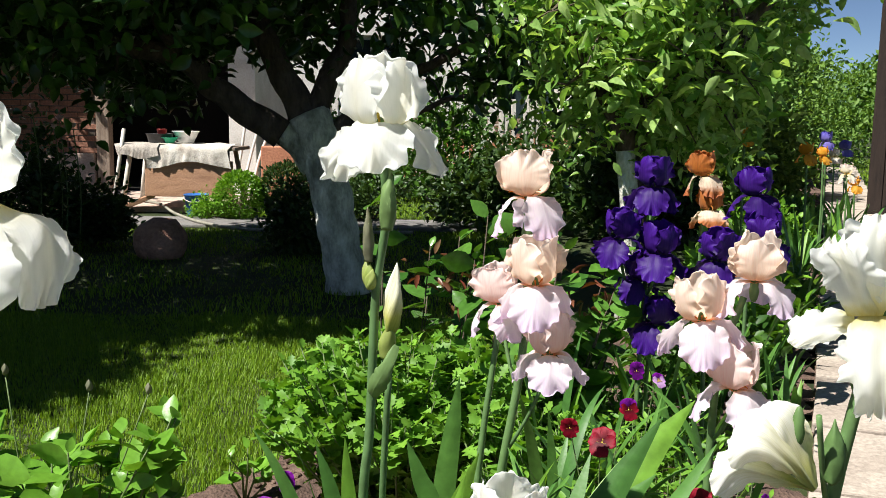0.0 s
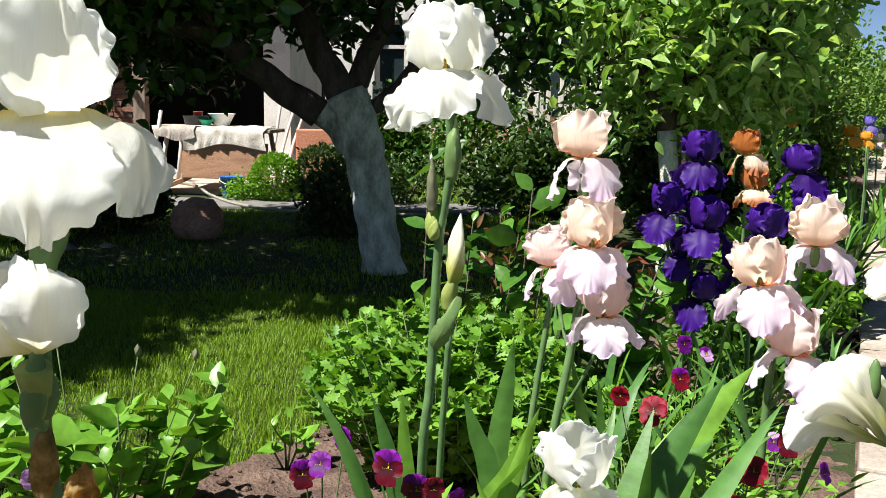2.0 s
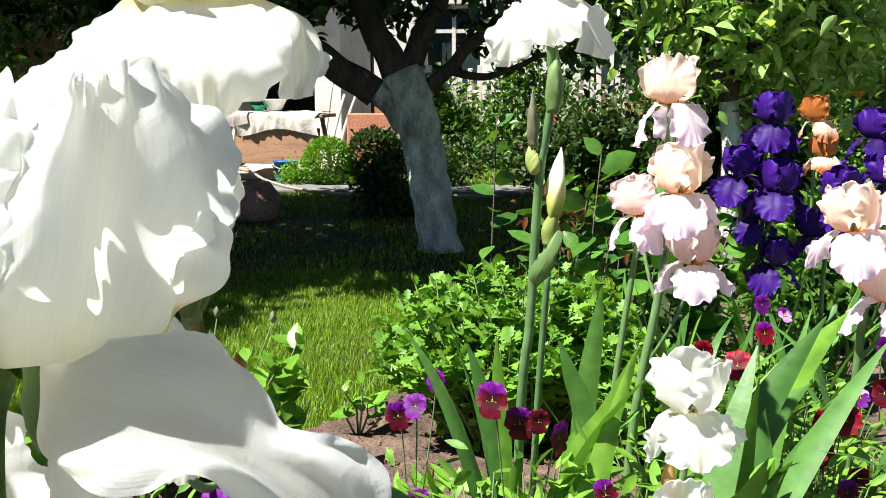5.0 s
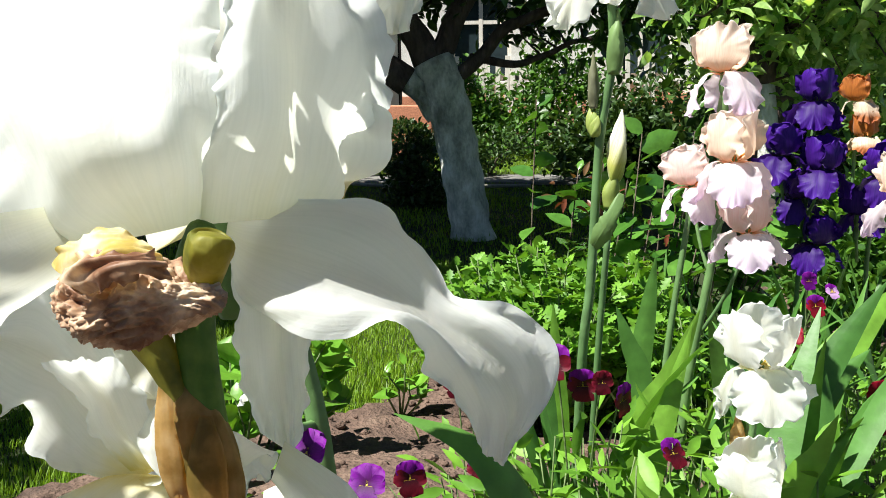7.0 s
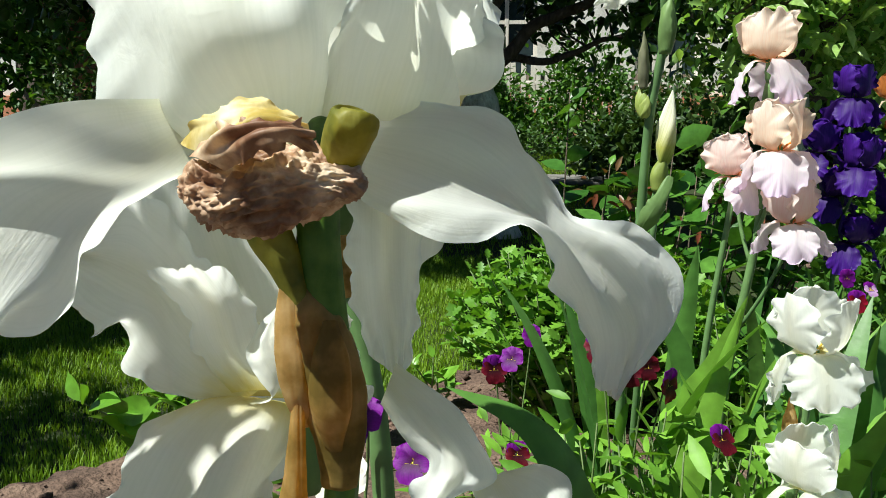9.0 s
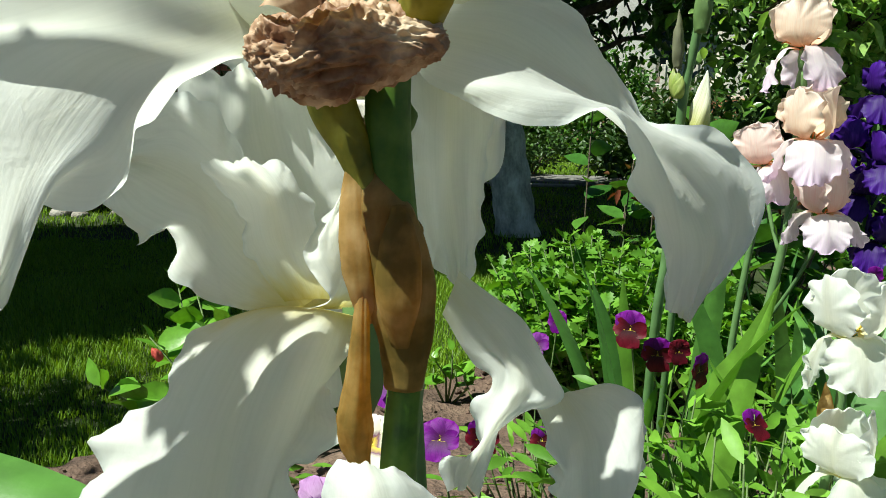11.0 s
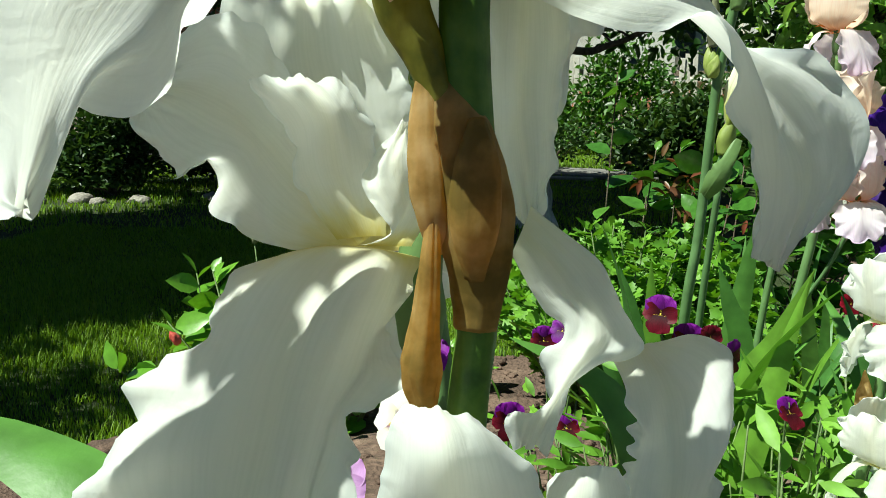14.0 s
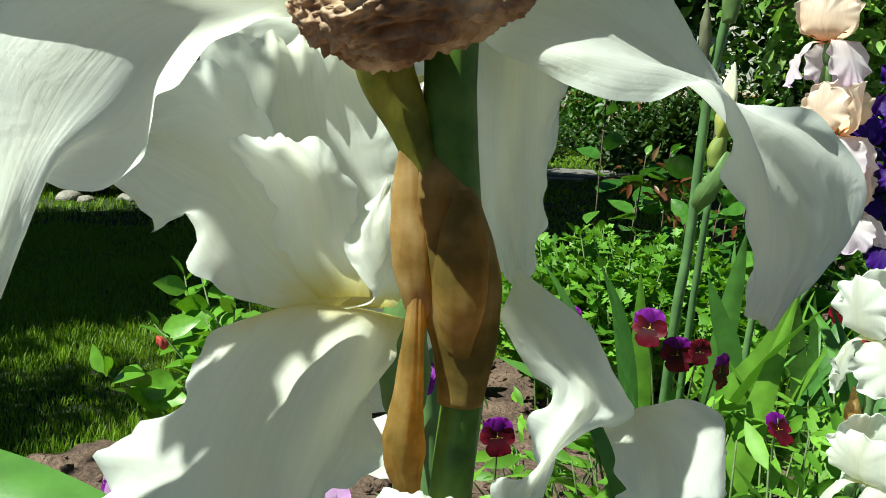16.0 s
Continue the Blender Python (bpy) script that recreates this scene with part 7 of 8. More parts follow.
rail_petal("petal_base", E, E, [(-0.2018, 0.2460, 0.9391), (-0.1941, 0.2400, 0.9449), (-0.1883, 0.2380, 0.9481), (-0.1811, 0.2380, 0.9486)],
           [(-0.1961, 0.2400, 0.9381), (-0.1867, 0.2340, 0.9439), (-0.1807, 0.2340, 0.9459), (-0.1734, 0.2360, 0.9449)],
           [(-0.1890, 0.2380, 0.9371), (-0.1801, 0.2320, 0.9412), (-0.1743, 0.2320, 0.9424), (-0.1701, 0.2360, 0.9410)], 0.0008, 3, 641, M_YELLOWBASE)
rail_petal("petal_base", E, E, [(-0.1974, 0.2400, 0.9369), (-0.1879, 0.2340, 0.9431), (-0.1810, 0.2320, 0.9450), (-0.1746, 0.2360, 0.9443)],
           [(-0.1927, 0.2360, 0.9367), (-0.1825, 0.2290, 0.9416), (-0.1762, 0.2290, 0.9435), (-0.1705, 0.2340, 0.9422)],
           [(-0.1883, 0.2360, 0.9345), (-0.1792, 0.2300, 0.9382), (-0.1738, 0.2310, 0.9392), (-0.1696, 0.2360, 0.9387)], 0.0011, 4, 642, M_SPENT)
re_ = np.random.default_rng(16)
fan(E, (0.02, 0.03, 0), 3, re_, 60, 0.7)


# an unseen taller iris, added beside the nearest one to throw shade on it
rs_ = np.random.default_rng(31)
S = iris((-0.43, 0.2), "unseen tall white bearded iris added to cast shade, with two open flowers")
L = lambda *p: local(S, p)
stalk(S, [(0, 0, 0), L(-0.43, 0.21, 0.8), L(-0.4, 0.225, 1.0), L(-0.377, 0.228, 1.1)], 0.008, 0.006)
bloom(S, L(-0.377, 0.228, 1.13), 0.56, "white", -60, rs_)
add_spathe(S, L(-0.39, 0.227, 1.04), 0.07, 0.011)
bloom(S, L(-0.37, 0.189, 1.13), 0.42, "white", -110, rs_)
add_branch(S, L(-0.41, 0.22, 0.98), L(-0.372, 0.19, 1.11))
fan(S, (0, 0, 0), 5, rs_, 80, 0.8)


def ribbon_leaf(plant, ctrl, width, mat=None, face=(0, -1, 0.2), fold=0.18):
    """A sword leaf along world points, its flat side turned towards face; it tapers to its tip."""
    p = curve_pts([local(plant, c) for c in ctrl], 6)
    V, F, UV = [], [], []
    k = len(p) - 1
    fc = Vector(face).normalized()
    for i, q in enumerate(p):
        u = i / k
        d = (p[min(i + 1, k)] - p[max(i - 1, 0)]).normalized()
        s = d.cross(fc).normalized()
        n = s.cross(d)
        w = 0.5 * width * (1 - max(0, (u - 0.35) / 0.65) ** 1.7) + 0.0004
        for j in (-1, -0.5, 0, 0.5, 1):
            V.append(tuple(q + s * (j * w) + n * (fold * w * (1 - abs(j)) + 0.1 * w * math.sin(5 * u) * j)))
            UV.append((u, j * 0.5 + 0.5))
    for i in range(k):
        for j in range(4):
            a = i * 5 + j
            F.append((a, a + 5, a + 6, a + 1))
    return part("leaf", make_mesh("leaf", V, F, mat or M_IRISLEAF, UV), plant)


# broad single leaves of the near plants
ribbon_leaf(C, [(-0.25, 0.6, 0.36), (-0.285, 0.48, 0.61), (-0.355, 0.45, 0.695), (-0.45, 0.47, 0.725), (-0.53, 0.5, 0.715)], 0.05, M_IRISLEAF, (0.2, -0.5, 1))
ribbon_leaf(K, [(0.16, 1.3, 0.34), (0.231, 1.35, 0.474), (0.327, 1.42, 0.592), (0.43, 1.5, 0.674)], 0.075, M_IRISLEAF_Y, (-0.4, -1, 0.5))
ribbon_leaf(K, [(0.17, 1.3, 0.34), (0.231, 1.34, 0.467), (0.29, 1.37, 0.54), (0.351, 1.4, 0.59)], 0.05, M_IRISLEAF, (-0.4, -1, 0.5))
ribbon_leaf(K, [(0.17, 1.2, 0.34), (0.235, 1.22, 0.5), (0.25, 1.25, 0.6)], 0.045, M_IRISLEAF, (0, -1, 0.1))
ribbon_leaf(W, [(-0.02, 1.22, 0.33), (0.009, 1.2, 0.526), (0.046, 1.2, 0.604), (0.08, 1.2, 0.695)], 0.042, M_IRISLEAF_Y)
ribbon_leaf(P, [(0.02, 1.5, 0.28), (0.03, 1.5, 0.494), (0.044, 1.5, 0.62), (0.054, 1.5, 0.706)], 0.036, M_IRISLEAF)
ribbon_leaf(W, [(0.04, 1.3, 0.33), (0.02, 1.3, 0.555), (-0.0, 1.3, 0.62), (-0.018, 1.3, 0.672)], 0.03, M_IRISLEAF)
ribbon_leaf(W, [(-0.09, 1.3, 0.33), (-0.093, 1.3, 0.499), (-0.1, 1.3, 0.6), (-0.104, 1.3, 0.675)], 0.026, M_IRISLEAF_Y)
ribbon_leaf(W, [(-0.08, 1.3, 0.33), (-0.105, 1.3, 0.5), (-0.125, 1.3, 0.6), (-0.145, 1.3, 0.665)], 0.028, M_IRISLEAF)
ribbon_leaf(K, [(-0.03, 1.1, 0.34), (-0.005, 1.1, 0.45), (0.03, 1.12, 0.57), (0.064, 1.15, 0.69)], 0.04, M_IRISLEAF_Y)
ribbon_leaf(K, [(0.15, 1.2, 0.34), (0.21, 1.25, 0.521), (0.27, 1.28, 0.62), (0.335, 1.3, 0.715)], 0.05, M_IRISLEAF, (-0.3, -1, 0.3))
ribbon_leaf(K, [(0.11, 1.0, 0.36), (0.151, 1.0, 0.542), (0.175, 1.0, 0.59), (0.193, 1.0, 0.635)], 0.032, M_IRISLEAF_Y)
ribbon_leaf(C, [(-0.1, 0.78, 0.35), (-0.11, 0.76, 0.56), (-0.13, 0.75, 0.645), (-0.165, 0.75, 0.69), (-0.225, 0.75, 0.715)], 0.042, M_IRISLEAF, (0.5, -0.6, 0.7))

# ---------------------------------------------------------------- other plants of the bed
LOBED = [(0.0, 0.03), (0.2, 0.34), (0.3, 0.16), (0.48, 0.46), (0.58, 0.2), (0.78, 0.3), (0.84, 0.14), (1.0, 0.0)]
rs = np.random.default_rng(51)


def leafy_clump(name, at, spots, mat, outline, size, rng, label, cat, width=1.0, stem_mat=None, fold=0.12, curl=0.2, up=0.35):
    """A clump of upright stems with leaves set along them. spots: stem ends (x, y, z) from the base; leaves per stem."""
    t = thing(name, at, label, cat)
    C_, D_, S_ = [], [], []
    for (ex, ey, ez), (bx, by), k in spots:
        b = Vector((bx, by, -0.02))
        e = Vector((ex, ey, ez))
        mid = (b + e) / 2 + Vector((rng.normal() * 0.02, rng.normal() * 0.02, 0.02))
        tv, tf = tube([b, mid, e], [0.004, 0.003, 0.0018], 5)
        part("stem", make_mesh("stem", tv, tf, stem_mat or M_GREENTWIG), t)
        for j in range(k):
            q = 1 - (j / k) ** 1.3 * 0.85
            p = b.lerp(mid, q * 2) if q < 0.5 else mid.lerp(e, q * 2 - 1)
            a = rng.uniform(0, 6.283)
            C_.append(tuple(p))
            D_.append((math.cos(a), math.sin(a), up + rng.normal() * 0.3 + (0.7 if j < 2 else 0)))
            S_.append(size * rng.uniform(0.6, 1.2) * (0.6 if j < 2 else 1))
    part("foliage", leaf_cloud("foliage", np.array(C_), np.array(D_), np.array(S_), mat, rng, outline, fold, curl, width), t)
    return t


def dome_spots(n, rx, ry, h, k, rng, base=0.3):
    out = []
    for _ in range(n):
        a, r = rng.uniform(0, 6.283), math.sqrt(rng.random())
        x, y = r * math.cos(a), r * math.sin(a)
        z = h * (0.55 + 0.45 * math.sqrt(max(0, 1 - r * r))) * rng.uniform(0.8, 1.08)
        out.append(((x * rx, y * ry, z), (x * rx * base, y * ry * base), k))
    return out


leafy_clump("chrysanthemum", (-0.12, 2.5, float(bed_z(-0.12, 2.5))), dome_spots(190, 0.38, 0.32, 0.48, 20, rs), M_CHRYS, LOBED, 0.056, rs, "leafy green chrysanthemum clump with lobed leaves", "clump", 0.95)
leafy_clump("chrysanthemum", (0.22, 2.35, float(bed_z(0.22, 2.35))), dome_spots(40, 0.2, 0.2, 0.36, 15, rs), M_CHRYS, LOBED, 0.055, rs, "smaller green chrysanthemum clump", "clump", 0.95)

# rose bush behind the clump
spots = []
for _ in range(30):
    x, y = rs.uniform(-0.06, 0.8), rs.uniform(-0.25, 0.4)
    spots.append(((x, y, rs.uniform(0.4, 0.92) - 0.25 * max(0, x - 0.2)), (x * 0.75, y * 0.7), 15))
rose = leafy_clump("rose_bush", (-0.15, 2.95, 0.02), spots, M_ROSELEAF, OVAL, 0.108, rs, "rose bush with glossy green leaves and reddish shoots", "rose bush", 1.0, M_TWIG)
c, d, s = crown_leaves([(0.1, 0, 0.6), (0.2, 0.05, 0.55), (0.5, 0.1, 0.55), (0.6, 0, 0.5)], 14, 0.05, 0.06, rs)
tagged(part("red_shoot_foliage", leaf_cloud("red_shoot_foliage", c, d, s, M_ROSERED, rs, width=0.6), rose, "reddish young shoots"), kind="stuff")

# low rose with large fresh leaves at the lawn's edge
spots = []
for _ in range(26):
    x, y = rs.uniform(-0.36, 0.3), rs.uniform(-0.25, 0.25)
    spots.append(((x, y, rs.uniform(0.16, 0.38)), (x * 0.5, y * 0.5), 11))
rose2 = leafy_clump("rose_bush", (-0.9, 2.05, float(bed_z(-0.9, 2.05))), spots, M_ROSEYOUNG, OVAL, 0.1, rs, "low rose bush with fresh bright green leaves and small buds", "rose bush", 1.0, M_GREENTWIG)


def rose_bud(parent, p, s, mat, tilt=0):
    part("rosebud", bud_mesh(0.03 * s, 0.007 * s, mat), parent, m=pose(*p, 0, tilt, 0))


for x, y, z in ((0.1, 0.05, 0.42), (-0.12, 0.1, 0.44), (0.22, 0.1, 0.4)):
    part("stalk", tube_mesh("stalk", [(x * 0.5, y * 0.5, 0.1), (x, y, z)], 0.002, 0.0016, M_GREENTWIG, 5, 3), rose2)
    rose_bud(rose2, (x, y, z), 0.9, M_DRYGREEN)
part("rosebud", bud_mesh(0.034, 0.008, P_BUD), rose2, "red rosebud", m=pose(-0.12, -0.3, 0.3, 20, -25, 0))

# seedling
sd = []
for k in range(5):
    a = k * 1.3
    sd.append(((0.05 * math.cos(a), 0.05 * math.sin(a), 0.07 + 0.025 * k), (0, 0), 4))
leafy_clump("seedling", (-0.56, 2.56, float(bed_z(-0.56, 2.56))), sd, M_ROSEYOUNG, OVAL, 0.075, rs, "small pale green seedling in bare soil", "seedling", 1.2)


def pansy(parent, at, yaw, pitch, s, top, low, rng):
    """One pansy flower: two back petals, two side petals and a lip, facing along -y before it is turned."""
    m = pose(*at, pitch, 0, yaw) @ Matrix.Diagonal((s, s, s, 1))
    fl = part("flower", lathe("flower", [(0.0004, -0.003), (0.0016, -0.002), (0.0016, 0.001), (0.0003, 0.002)], P_BEARD_Y, 8), parent, m=m)
    for k, (ang, l, w, mat, lift) in enumerate(((62, 0.02, 0.022, top, 0.0), (118, 0.02, 0.022, top, 0.0006), (8, 0.018, 0.018, low, 0.0015), (172, 0.018, 0.018, low, 0.0015), (-90, 0.019, 0.026, low, 0.0025))):
        me = PANSY_PETALS[(mat.name, k)]
        part("petal", me, fl, m=pose(0, -lift, 0, 90, 0, 0) @ pose(0, 0, 0, 0, 0, ang + rng.uniform(-6, 6)))
    return fl


PANSY_PETALS = {}
for mt in (P_PANSY_P, P_PANSY_M, P_PANSY_R, P_PANSY_L, P_PANSY_W):
    for k, (l, w) in enumerate(((0.021, 0.023), (0.021, 0.023), (0.018, 0.019), (0.018, 0.019), (0.02, 0.027))):
        PANSY_PETALS[(mt.name, k)] = petal_mesh("petal", mt, l, w, 14, 4, -18, 0.25, 0.0012, 1.6, 900 + k, 7, 7, 0.5, 0.0, 0.0008)

NARROW = [(0.0, 0.02), (0.25, 0.1), (0.55, 0.12), (0.8, 0.07), (1.0, 0.0)]


def pansy_plant(at, flowers, label, rng, leaves=46, h=0.2, group="pansies in the bed"):
    """flowers: (x, y, z, yaw, size, upper, lower) in world metres."""
    z0 = float(bed_z(at[0], at[1]))
    t = thing("pansy" if flowers else "bed_plant", (at[0], at[1], z0), label, "pansy" if flowers else "bed plant", group)
    C_, D_, S_, V, F = [], [], [], [], []
    for k in range(leaves):
        a, r = rng.uniform(0, 6.283), 0.13 * math.sqrt(rng.random())
        p = (r * math.cos(a), r * math.sin(a), h * rng.uniform(0.15, 1.0) * (1.1 - 3 * r))
        C_.append(p)
        D_.append((math.cos(a) + rng.normal() * 0.4, math.sin(a) + rng.normal() * 0.4, rng.uniform(-0.1, 1.0)))
        S_.append(rng.uniform(0.03, 0.055))
        if k % 3 == 0:
            tv, tf = tube([(p[0] * 0.3, p[1] * 0.3, -0.02), (p[0] * 0.8, p[1] * 0.8, p[2] * 0.6), p], [0.0016, 0.0014, 0.001], 4)
            o = len(V)
            V += tv
            F += [tuple(i + o for i in f) for f in tf]
    tagged(part("stemwork", make_mesh("stemwork", V, F, M_GREENTWIG), t), kind="stuff")
    part("foliage", leaf_cloud("foliage", np.array(C_), np.array(D_), np.array(S_), M_CHRYS, rng, NARROW, 0.15, 0.25, 1.3), t)
    for x, y, z, yaw, s, up_, lo_ in flowers:
        p = Vector((x - at[0], y - at[1], z - z0))
        pansy(t, tuple(p), yaw + rng.uniform(-32, 32), rng.uniform(-38, 8), s, up_, lo_, rng)
        part("stalk", tube_mesh("stalk", [(p.x * 0.4, p.y * 0.4, max(0.0, p.z - 0.16)), (p.x * 0.8, p.y + 0.02, p.z - 0.05), (p.x, p.y + 0.008, p.z + 0.006), (p.x, p.y + 0.001, p.z)], 0.0013, 0.0011, M_GREENTWIG, 5, 4), t)
    return t


rz = np.random.default_rng(77)
pansy_plant((-0.07, 1.12), [(-0.098, 1.09, 0.655, 5, 1.05, P_PANSY_P, P_PANSY_M), (-0.066, 1.1, 0.625, -10, 1.0, P_PANSY_P, P_PANSY_M), (-0.045, 1.08, 0.635, 20, 0.7, P_PANSY_M, P_PANSY_M), (-0.022, 1.09, 0.612, 25, 1.0, P_PANSY_P, P_PANSY_M)], "purple and maroon pansies among narrow leaves", rz, 90, 0.27)
pansy_plant((0.03, 1.02), [(0.027, 1.0, 0.585, 30, 0.85, P_PANSY_P, P_PANSY_M)], "single purple pansy among narrow leaves", rz, 80, 0.24)
pansy_plant((-0.22, 1.3), [(-0.24, 1.28, 0.56, -10, 1.0, P_PANSY_P, P_PANSY_M), (-0.215, 1.28, 0.575, 15, 0.9, P_PANSY_P, P_PANSY_P), (-0.19, 1.32, 0.6, 0, 0.8, P_PANSY_P, P_PANSY_P), (-0.2, 1.2, 0.47, 0, 0.9, P_PANSY_P, P_PANSY_M)], "purple pansies near the soil edge", rz, 60, 0.17)
pansy_plant((0.33, 1.82), [(0.335, 1.8, 0.49, 0, 1.51, P_PANSY_R, P_PANSY_R), (0.27, 1.8, 0.52, -30, 1.0, P_PANSY_R, P_PANSY_R), (0.39, 1.84, 0.545, 20, 1.1, P_PANSY_P, P_PANSY_R)], "crimson pansies between the irises", rz, 70, 0.22)
pansy_plant((0.47, 1.72), [(0.47, 1.7, 0.42, 10, 1.34, P_PANSY_R, P_PANSY_R), (0.52, 1.74, 0.4, -10, 1.1, P_PANSY_R, P_PANSY_R), (0.5, 1.6, 0.36, -10, 1.0, P_PANSY_R, P_PANSY_M)], "crimson pansies between the irises", rz, 70, 0.2)
pansy_plant((0.66, 1.95), [(0.65, 1.93, 0.5, 10, 1.1, P_PANSY_P, P_PANSY_P), (0.7, 1.95, 0.44, 0, 1.0, P_PANSY_P, P_PANSY_P), (0.6, 1.9, 0.4, -10, 1.0, P_PANSY_L, P_PANSY_P)], "violet pansies by the path edge", rz, 70, 0.22)
pansy_plant((0.5, 2.3), [(0.49, 2.28, 0.5, 0, 1.1, P_PANSY_P, P_PANSY_P), (0.55, 2.3, 0.47, 10, 1.0, P_PANSY_P, P_PANSY_L)], "violet pansies under the violet irises", rz, 60, 0.22)
pansy_plant((-0.28, 0.62), [(-0.27, 0.6, 0.7, 5, 0.95, P_PANSY_W, P_PANSY_W), (-0.3, 0.58, 0.665, -10, 0.95, P_PANSY_L, P_PANSY_L), (-0.262, 0.63, 0.73, 0, 0.8, P_PANSY_P, P_PANSY_P)], "white and lilac faced pansies", rz, 50, 0.2)
pansy_plant((-0.75, 1.5), [(-0.72, 1.45, 0.46, 0, 0.9, P_PANSY_L, P_PANSY_L)], "small lilac pansy at the lawn edge", rz, 40, 0.14)

pansy_plant((0.44, 1.58), [(0.461, 1.56, 0.475, 10, 1.23, P_PANSY_R, P_PANSY_R), (0.523, 1.58, 0.518, -10, 1.12, P_PANSY_R, P_PANSY_M), (0.552, 1.5, 0.5, 20, 0.9, P_PANSY_P, P_PANSY_P), (0.41, 1.5, 0.44, 0, 0.9, P_PANSY_R, P_PANSY_R)], "crimson and violet pansies in the bed", rz, 80, 0.2)
pansy_plant((0.37, 1.42), [(0.363, 1.4, 0.478, 0, 1.0, P_PANSY_M, P_PANSY_M), (0.4, 1.36, 0.44, 20, 0.9, P_PANSY_P, P_PANSY_M)], "maroon pansies beside the iris leaves", rz, 70, 0.18)
pansy_plant((-0.255, 0.95), [(-0.272, 0.85, 0.604, 0, 1.0, P_PANSY_P, P_PANSY_P), (-0.24, 0.9, 0.59, 15, 0.9, P_PANSY_P, P_PANSY_M)], "purple pansies at the bed's edge", rz, 40, 0.14)
pansy_plant((-0.7, 1.05), [(-0.689, 1.0, 0.431, 10, 0.95, P_PANSY_L, P_PANSY_L), (-0.72, 1.04, 0.42, -10, 0.8, P_PANSY_L, P_PANSY_P)], "lilac pansy below the rose leaves", rz, 40, 0.14)

# green undergrowth of the bed, narrow leaves
ru = np.random.default_rng(101)
for k in range(70):
    x, y = ru.uniform(0.16, 0.95), ru.uniform(1.2, 3.3)
    if x > path_x(y) - 0.25 or (x < 0.2 and y > 2.0):
        continue
    pansy_plant((x, y), [], "low narrow-leaved green bed plant", ru, 60, ru.uniform(0.14, 0.24), "green undergrowth")
for x, y in ((-0.02, 1.0), (0.02, 0.9), (-0.04, 1.2), (0.06, 1.15), (0.14, 1.1), (0.2, 1.0), (-0.12, 1.15)):
    pansy_plant((x, y), [], "low narrow-leaved green bed plant", ru, 70, ru.uniform(0.18, 0.26), "green undergrowth")

# fans of sword leaves between the flowers
rf = np.random.default_rng(91)
for x, y, n, s in ((0.25, 1.9, 6, 0.9), (0.38, 2.1, 6, 0.9), (0.3, 2.4, 6, 0.9), (0.75, 2.4, 6, 0.9), (0.5, 2.5, 5, 0.9), (0.62, 2.75, 6, 0.9), (0.95, 3.2, 7, 0.9), (1.15, 3.0, 6, 0.8), (1.35, 4.0, 7, 1.2), (1.55, 4.3, 7, 1.2), (1.75, 4.7, 7, 1.2), (0.2, 1.2, 5, 0.8), (0.3, 1.45, 5, 0.8), (0.35, 2.7, 7, 0.95), (0.48, 2.9, 7, 0.9), (0.22, 2.7, 6, 0.9), (0.42, 2.4, 7, 0.9), (0.75, 2.7, 6, 0.85), (0.55, 2.2, 6, 0.8), (0.3, 3.1, 7, 0.9)):
    t = thing("iris_leaves", (x, y, float(bed_z(x, y)) if y < 3 else 0.02), "fan of blue-green iris sword leaves", "iris leaves", "leaf fans")
    fan(t, (0, 0, 0), n, rf, None, s)

# farther irises along the path
for x, y, z, pal, s in ((2.0, 5.3, 0.92, "orange", 1.3), (2.6, 6.6, 0.86, "orange", 1.3), (2.85, 7.2, 0.95, "blue", 1.5), (2.9, 6.9, 0.72, "cream", 1.5), (3.05, 7.1, 0.62, "orange", 1.4), (3.5, 8.4, 0.85, "blue", 1.6), (1.55, 5.0, 1.02, "orange", 1.2), (3.0, 7.4, 0.82, "cream", 1.4)):
    t = iris((x, y), "%s bearded iris farther along the border" % pal, "irises along the path")
    bloom(t, (0, 0, z - 0.02), s * 0.78, pal, rf.uniform(-120, -60), rf)
    stalk(t, [(0, 0, 0), (0.01, 0, z * 0.5), (0, 0, z - 0.05)], 0.008, 0.006)
    fan(t, (0.03, 0.03, 0), 6, rf, None, 1.25)

# fans of leaves at the path's edge
for k in range(11):
    y = 3.3 + k * 0.42
    t = thing("iris_leaves", (path_x(y) - 0.16 + 0.05 * math.sin(k * 2.7), y, 0.02), "fan of blue-green iris sword leaves", "iris leaves", "leaf fans")
    fan(t, (0, 0, 0), 6, rf, None, 0.85 + 0.03 * k)

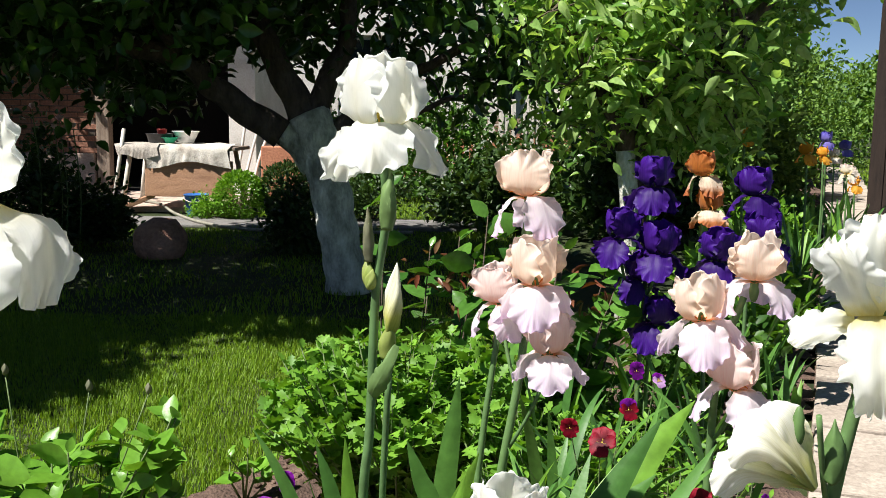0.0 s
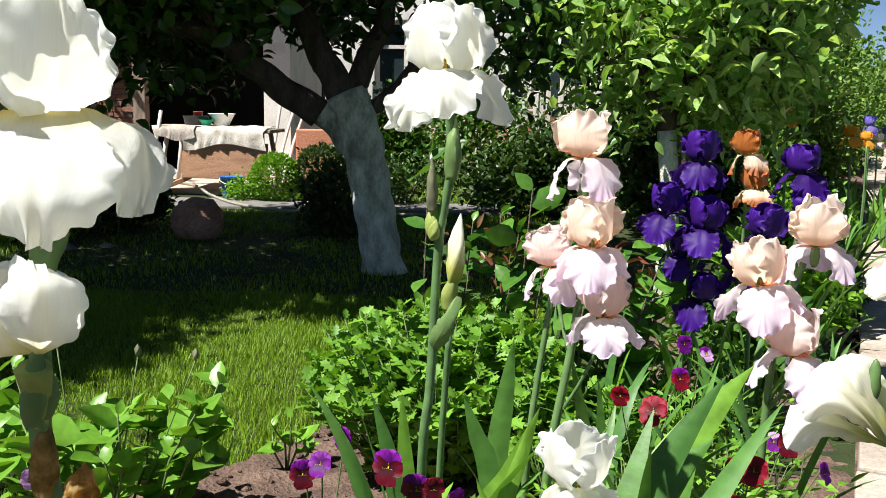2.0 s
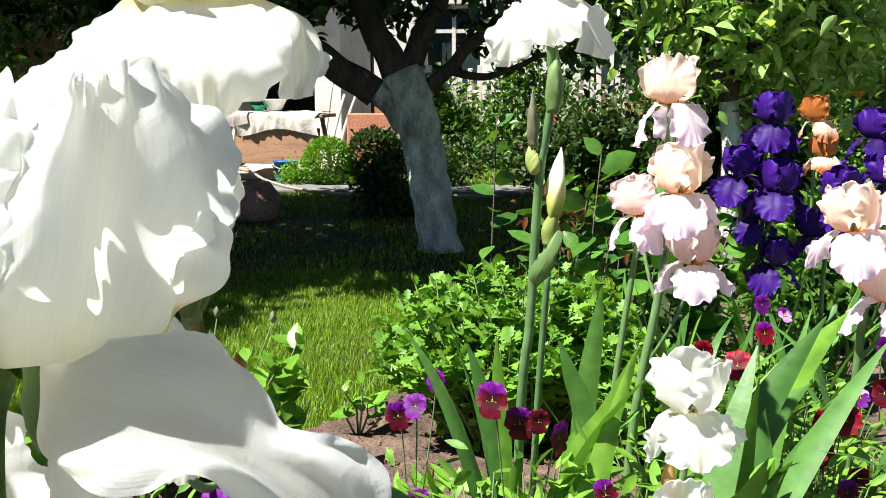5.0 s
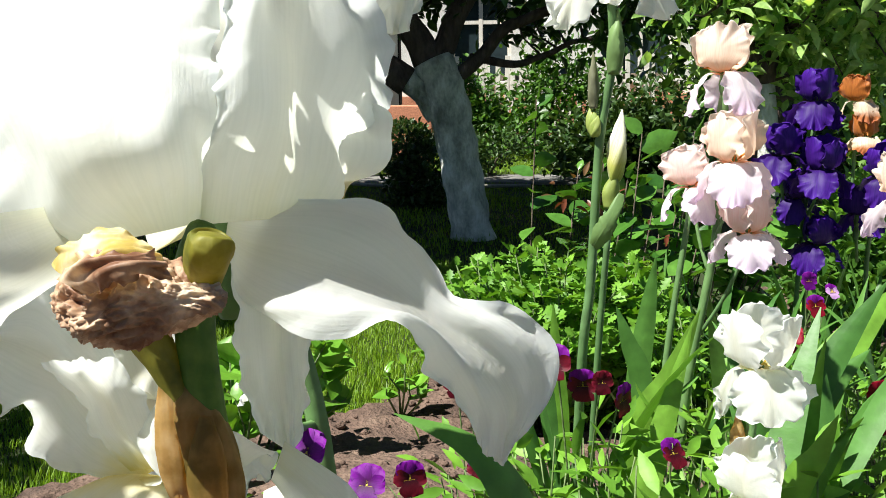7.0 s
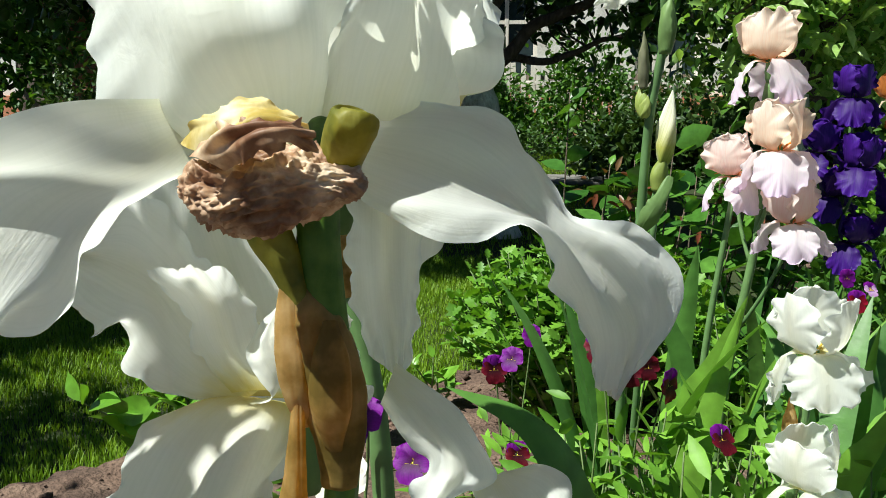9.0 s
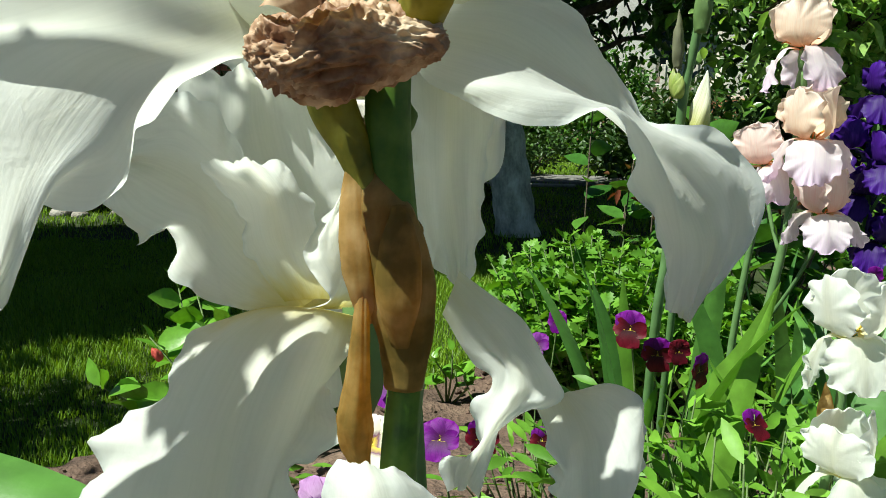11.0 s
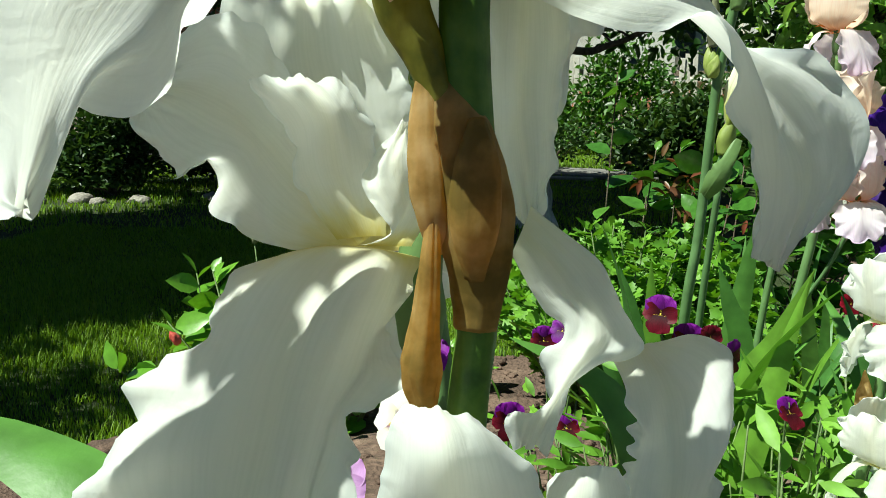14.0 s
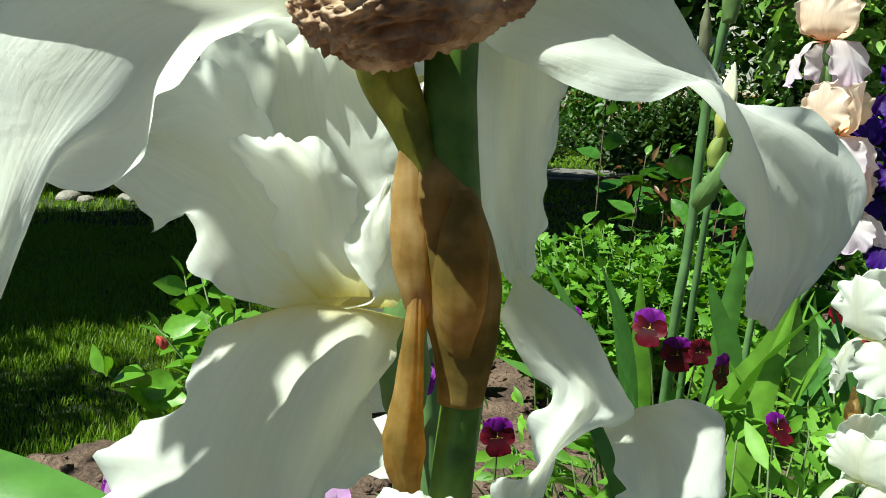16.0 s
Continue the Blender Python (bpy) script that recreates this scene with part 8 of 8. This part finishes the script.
# pale pink peonies on the dark shrubs
PEONY_PETAL = petal_mesh("petal", P_PEONY, 1.0, 1.1, 10, 40, 70, 0.7, 0.06, 3.0, 900, 9, 9)
rpn = np.random.default_rng(64)
for x, y, z, r in ((-3.39, 6.98, 1.08, 0.06), (-3.2, 6.95, 1.13, 0.05), (-3.02, 7.0, 1.04, 0.055), (-2.93, 7.03, 0.99, 0.045), (-3.07, 7.02, 0.98, 0.045)):
    t = thing("peony", (x, y, 0), "pale pink double peony on a long stalk", "peony", "peonies by the lawn")
    part("stalk", tube_mesh("stalk", [(0, 0, -0.02), (0.03, 0.02, z * 0.5), (0, 0, z)], 0.006, 0.004, M_GREENTWIG, 6, 4), t)
    peony(t, (0, 0, z), r, rpn)

# clods and small stones on the bare soil
rc_ = np.random.default_rng(404)
V, F = [], []
_ico = bmesh.new()
bmesh.ops.create_icosphere(_ico, subdivisions=1, radius=1)
_iv = [v.co.copy() for v in _ico.verts]
_if = [tuple(v.index for v in q.verts) for q in _ico.faces]
_ico.free()
for k in range(900):
    x, y = rc_.uniform(-1.5, 0.15), rc_.uniform(0.9, 3.0)
    if y > bed_edge(x) - 0.05:
        continue
    r = 0.004 + 0.014 * rc_.random() ** 3
    z = float(bed_z(x, y)) + r * 0.2
    o = len(V)
    q = Vector((rc_.uniform(0, 9), rc_.uniform(0, 9), 0))
    V += [(x + v.x * r * (1 + 0.5 * noise.noise(v + q)), y + v.y * r * (1 + 0.5 * noise.noise(v * 1.3 + q)), z + v.z * r * 0.7) for v in _iv]
    F += [tuple(i + o for i in t) for t in _if]
tagged(part("soil_clod", make_mesh("soil_clod", V, F, M_SOIL)), "loose brown soil clods and crumbs on the bed", "soil", kind="stuff")

# wall bricks last
_bk = [box_mesh("brick", 0.24, 0.02, 0.065, M_BRICK, 0.004, 0.004, s) for s in range(3)]
k = 0
wall_part = [o for o in shed.children if o.name.startswith("wall")][0]
for r in range(26):
    for j in range(11):
        x = -1.62 + j * 0.253 + (0.125 if r % 2 else 0) + 0.7
        if x < 1.66:
            part("brick", _bk[k % 3], wall_part, at=(x, -0.124 - 0.002 * (k % 4), 0.56 + r * 0.078))
            k += 1
out_front = [o for o in outb.children if o.name.startswith("front_wall")][0]
_bd = [box_mesh("board", 0.14, 0.02, 3.36, M_SHADEWOOD, 0.004, 0.004, q) for q in range(3)]
for j in range(19):
    part("board", _bd[j % 3], out_front, at=(-1.42 + j * 0.15, -0.128 - 0.003 * (j % 2), 0.02))
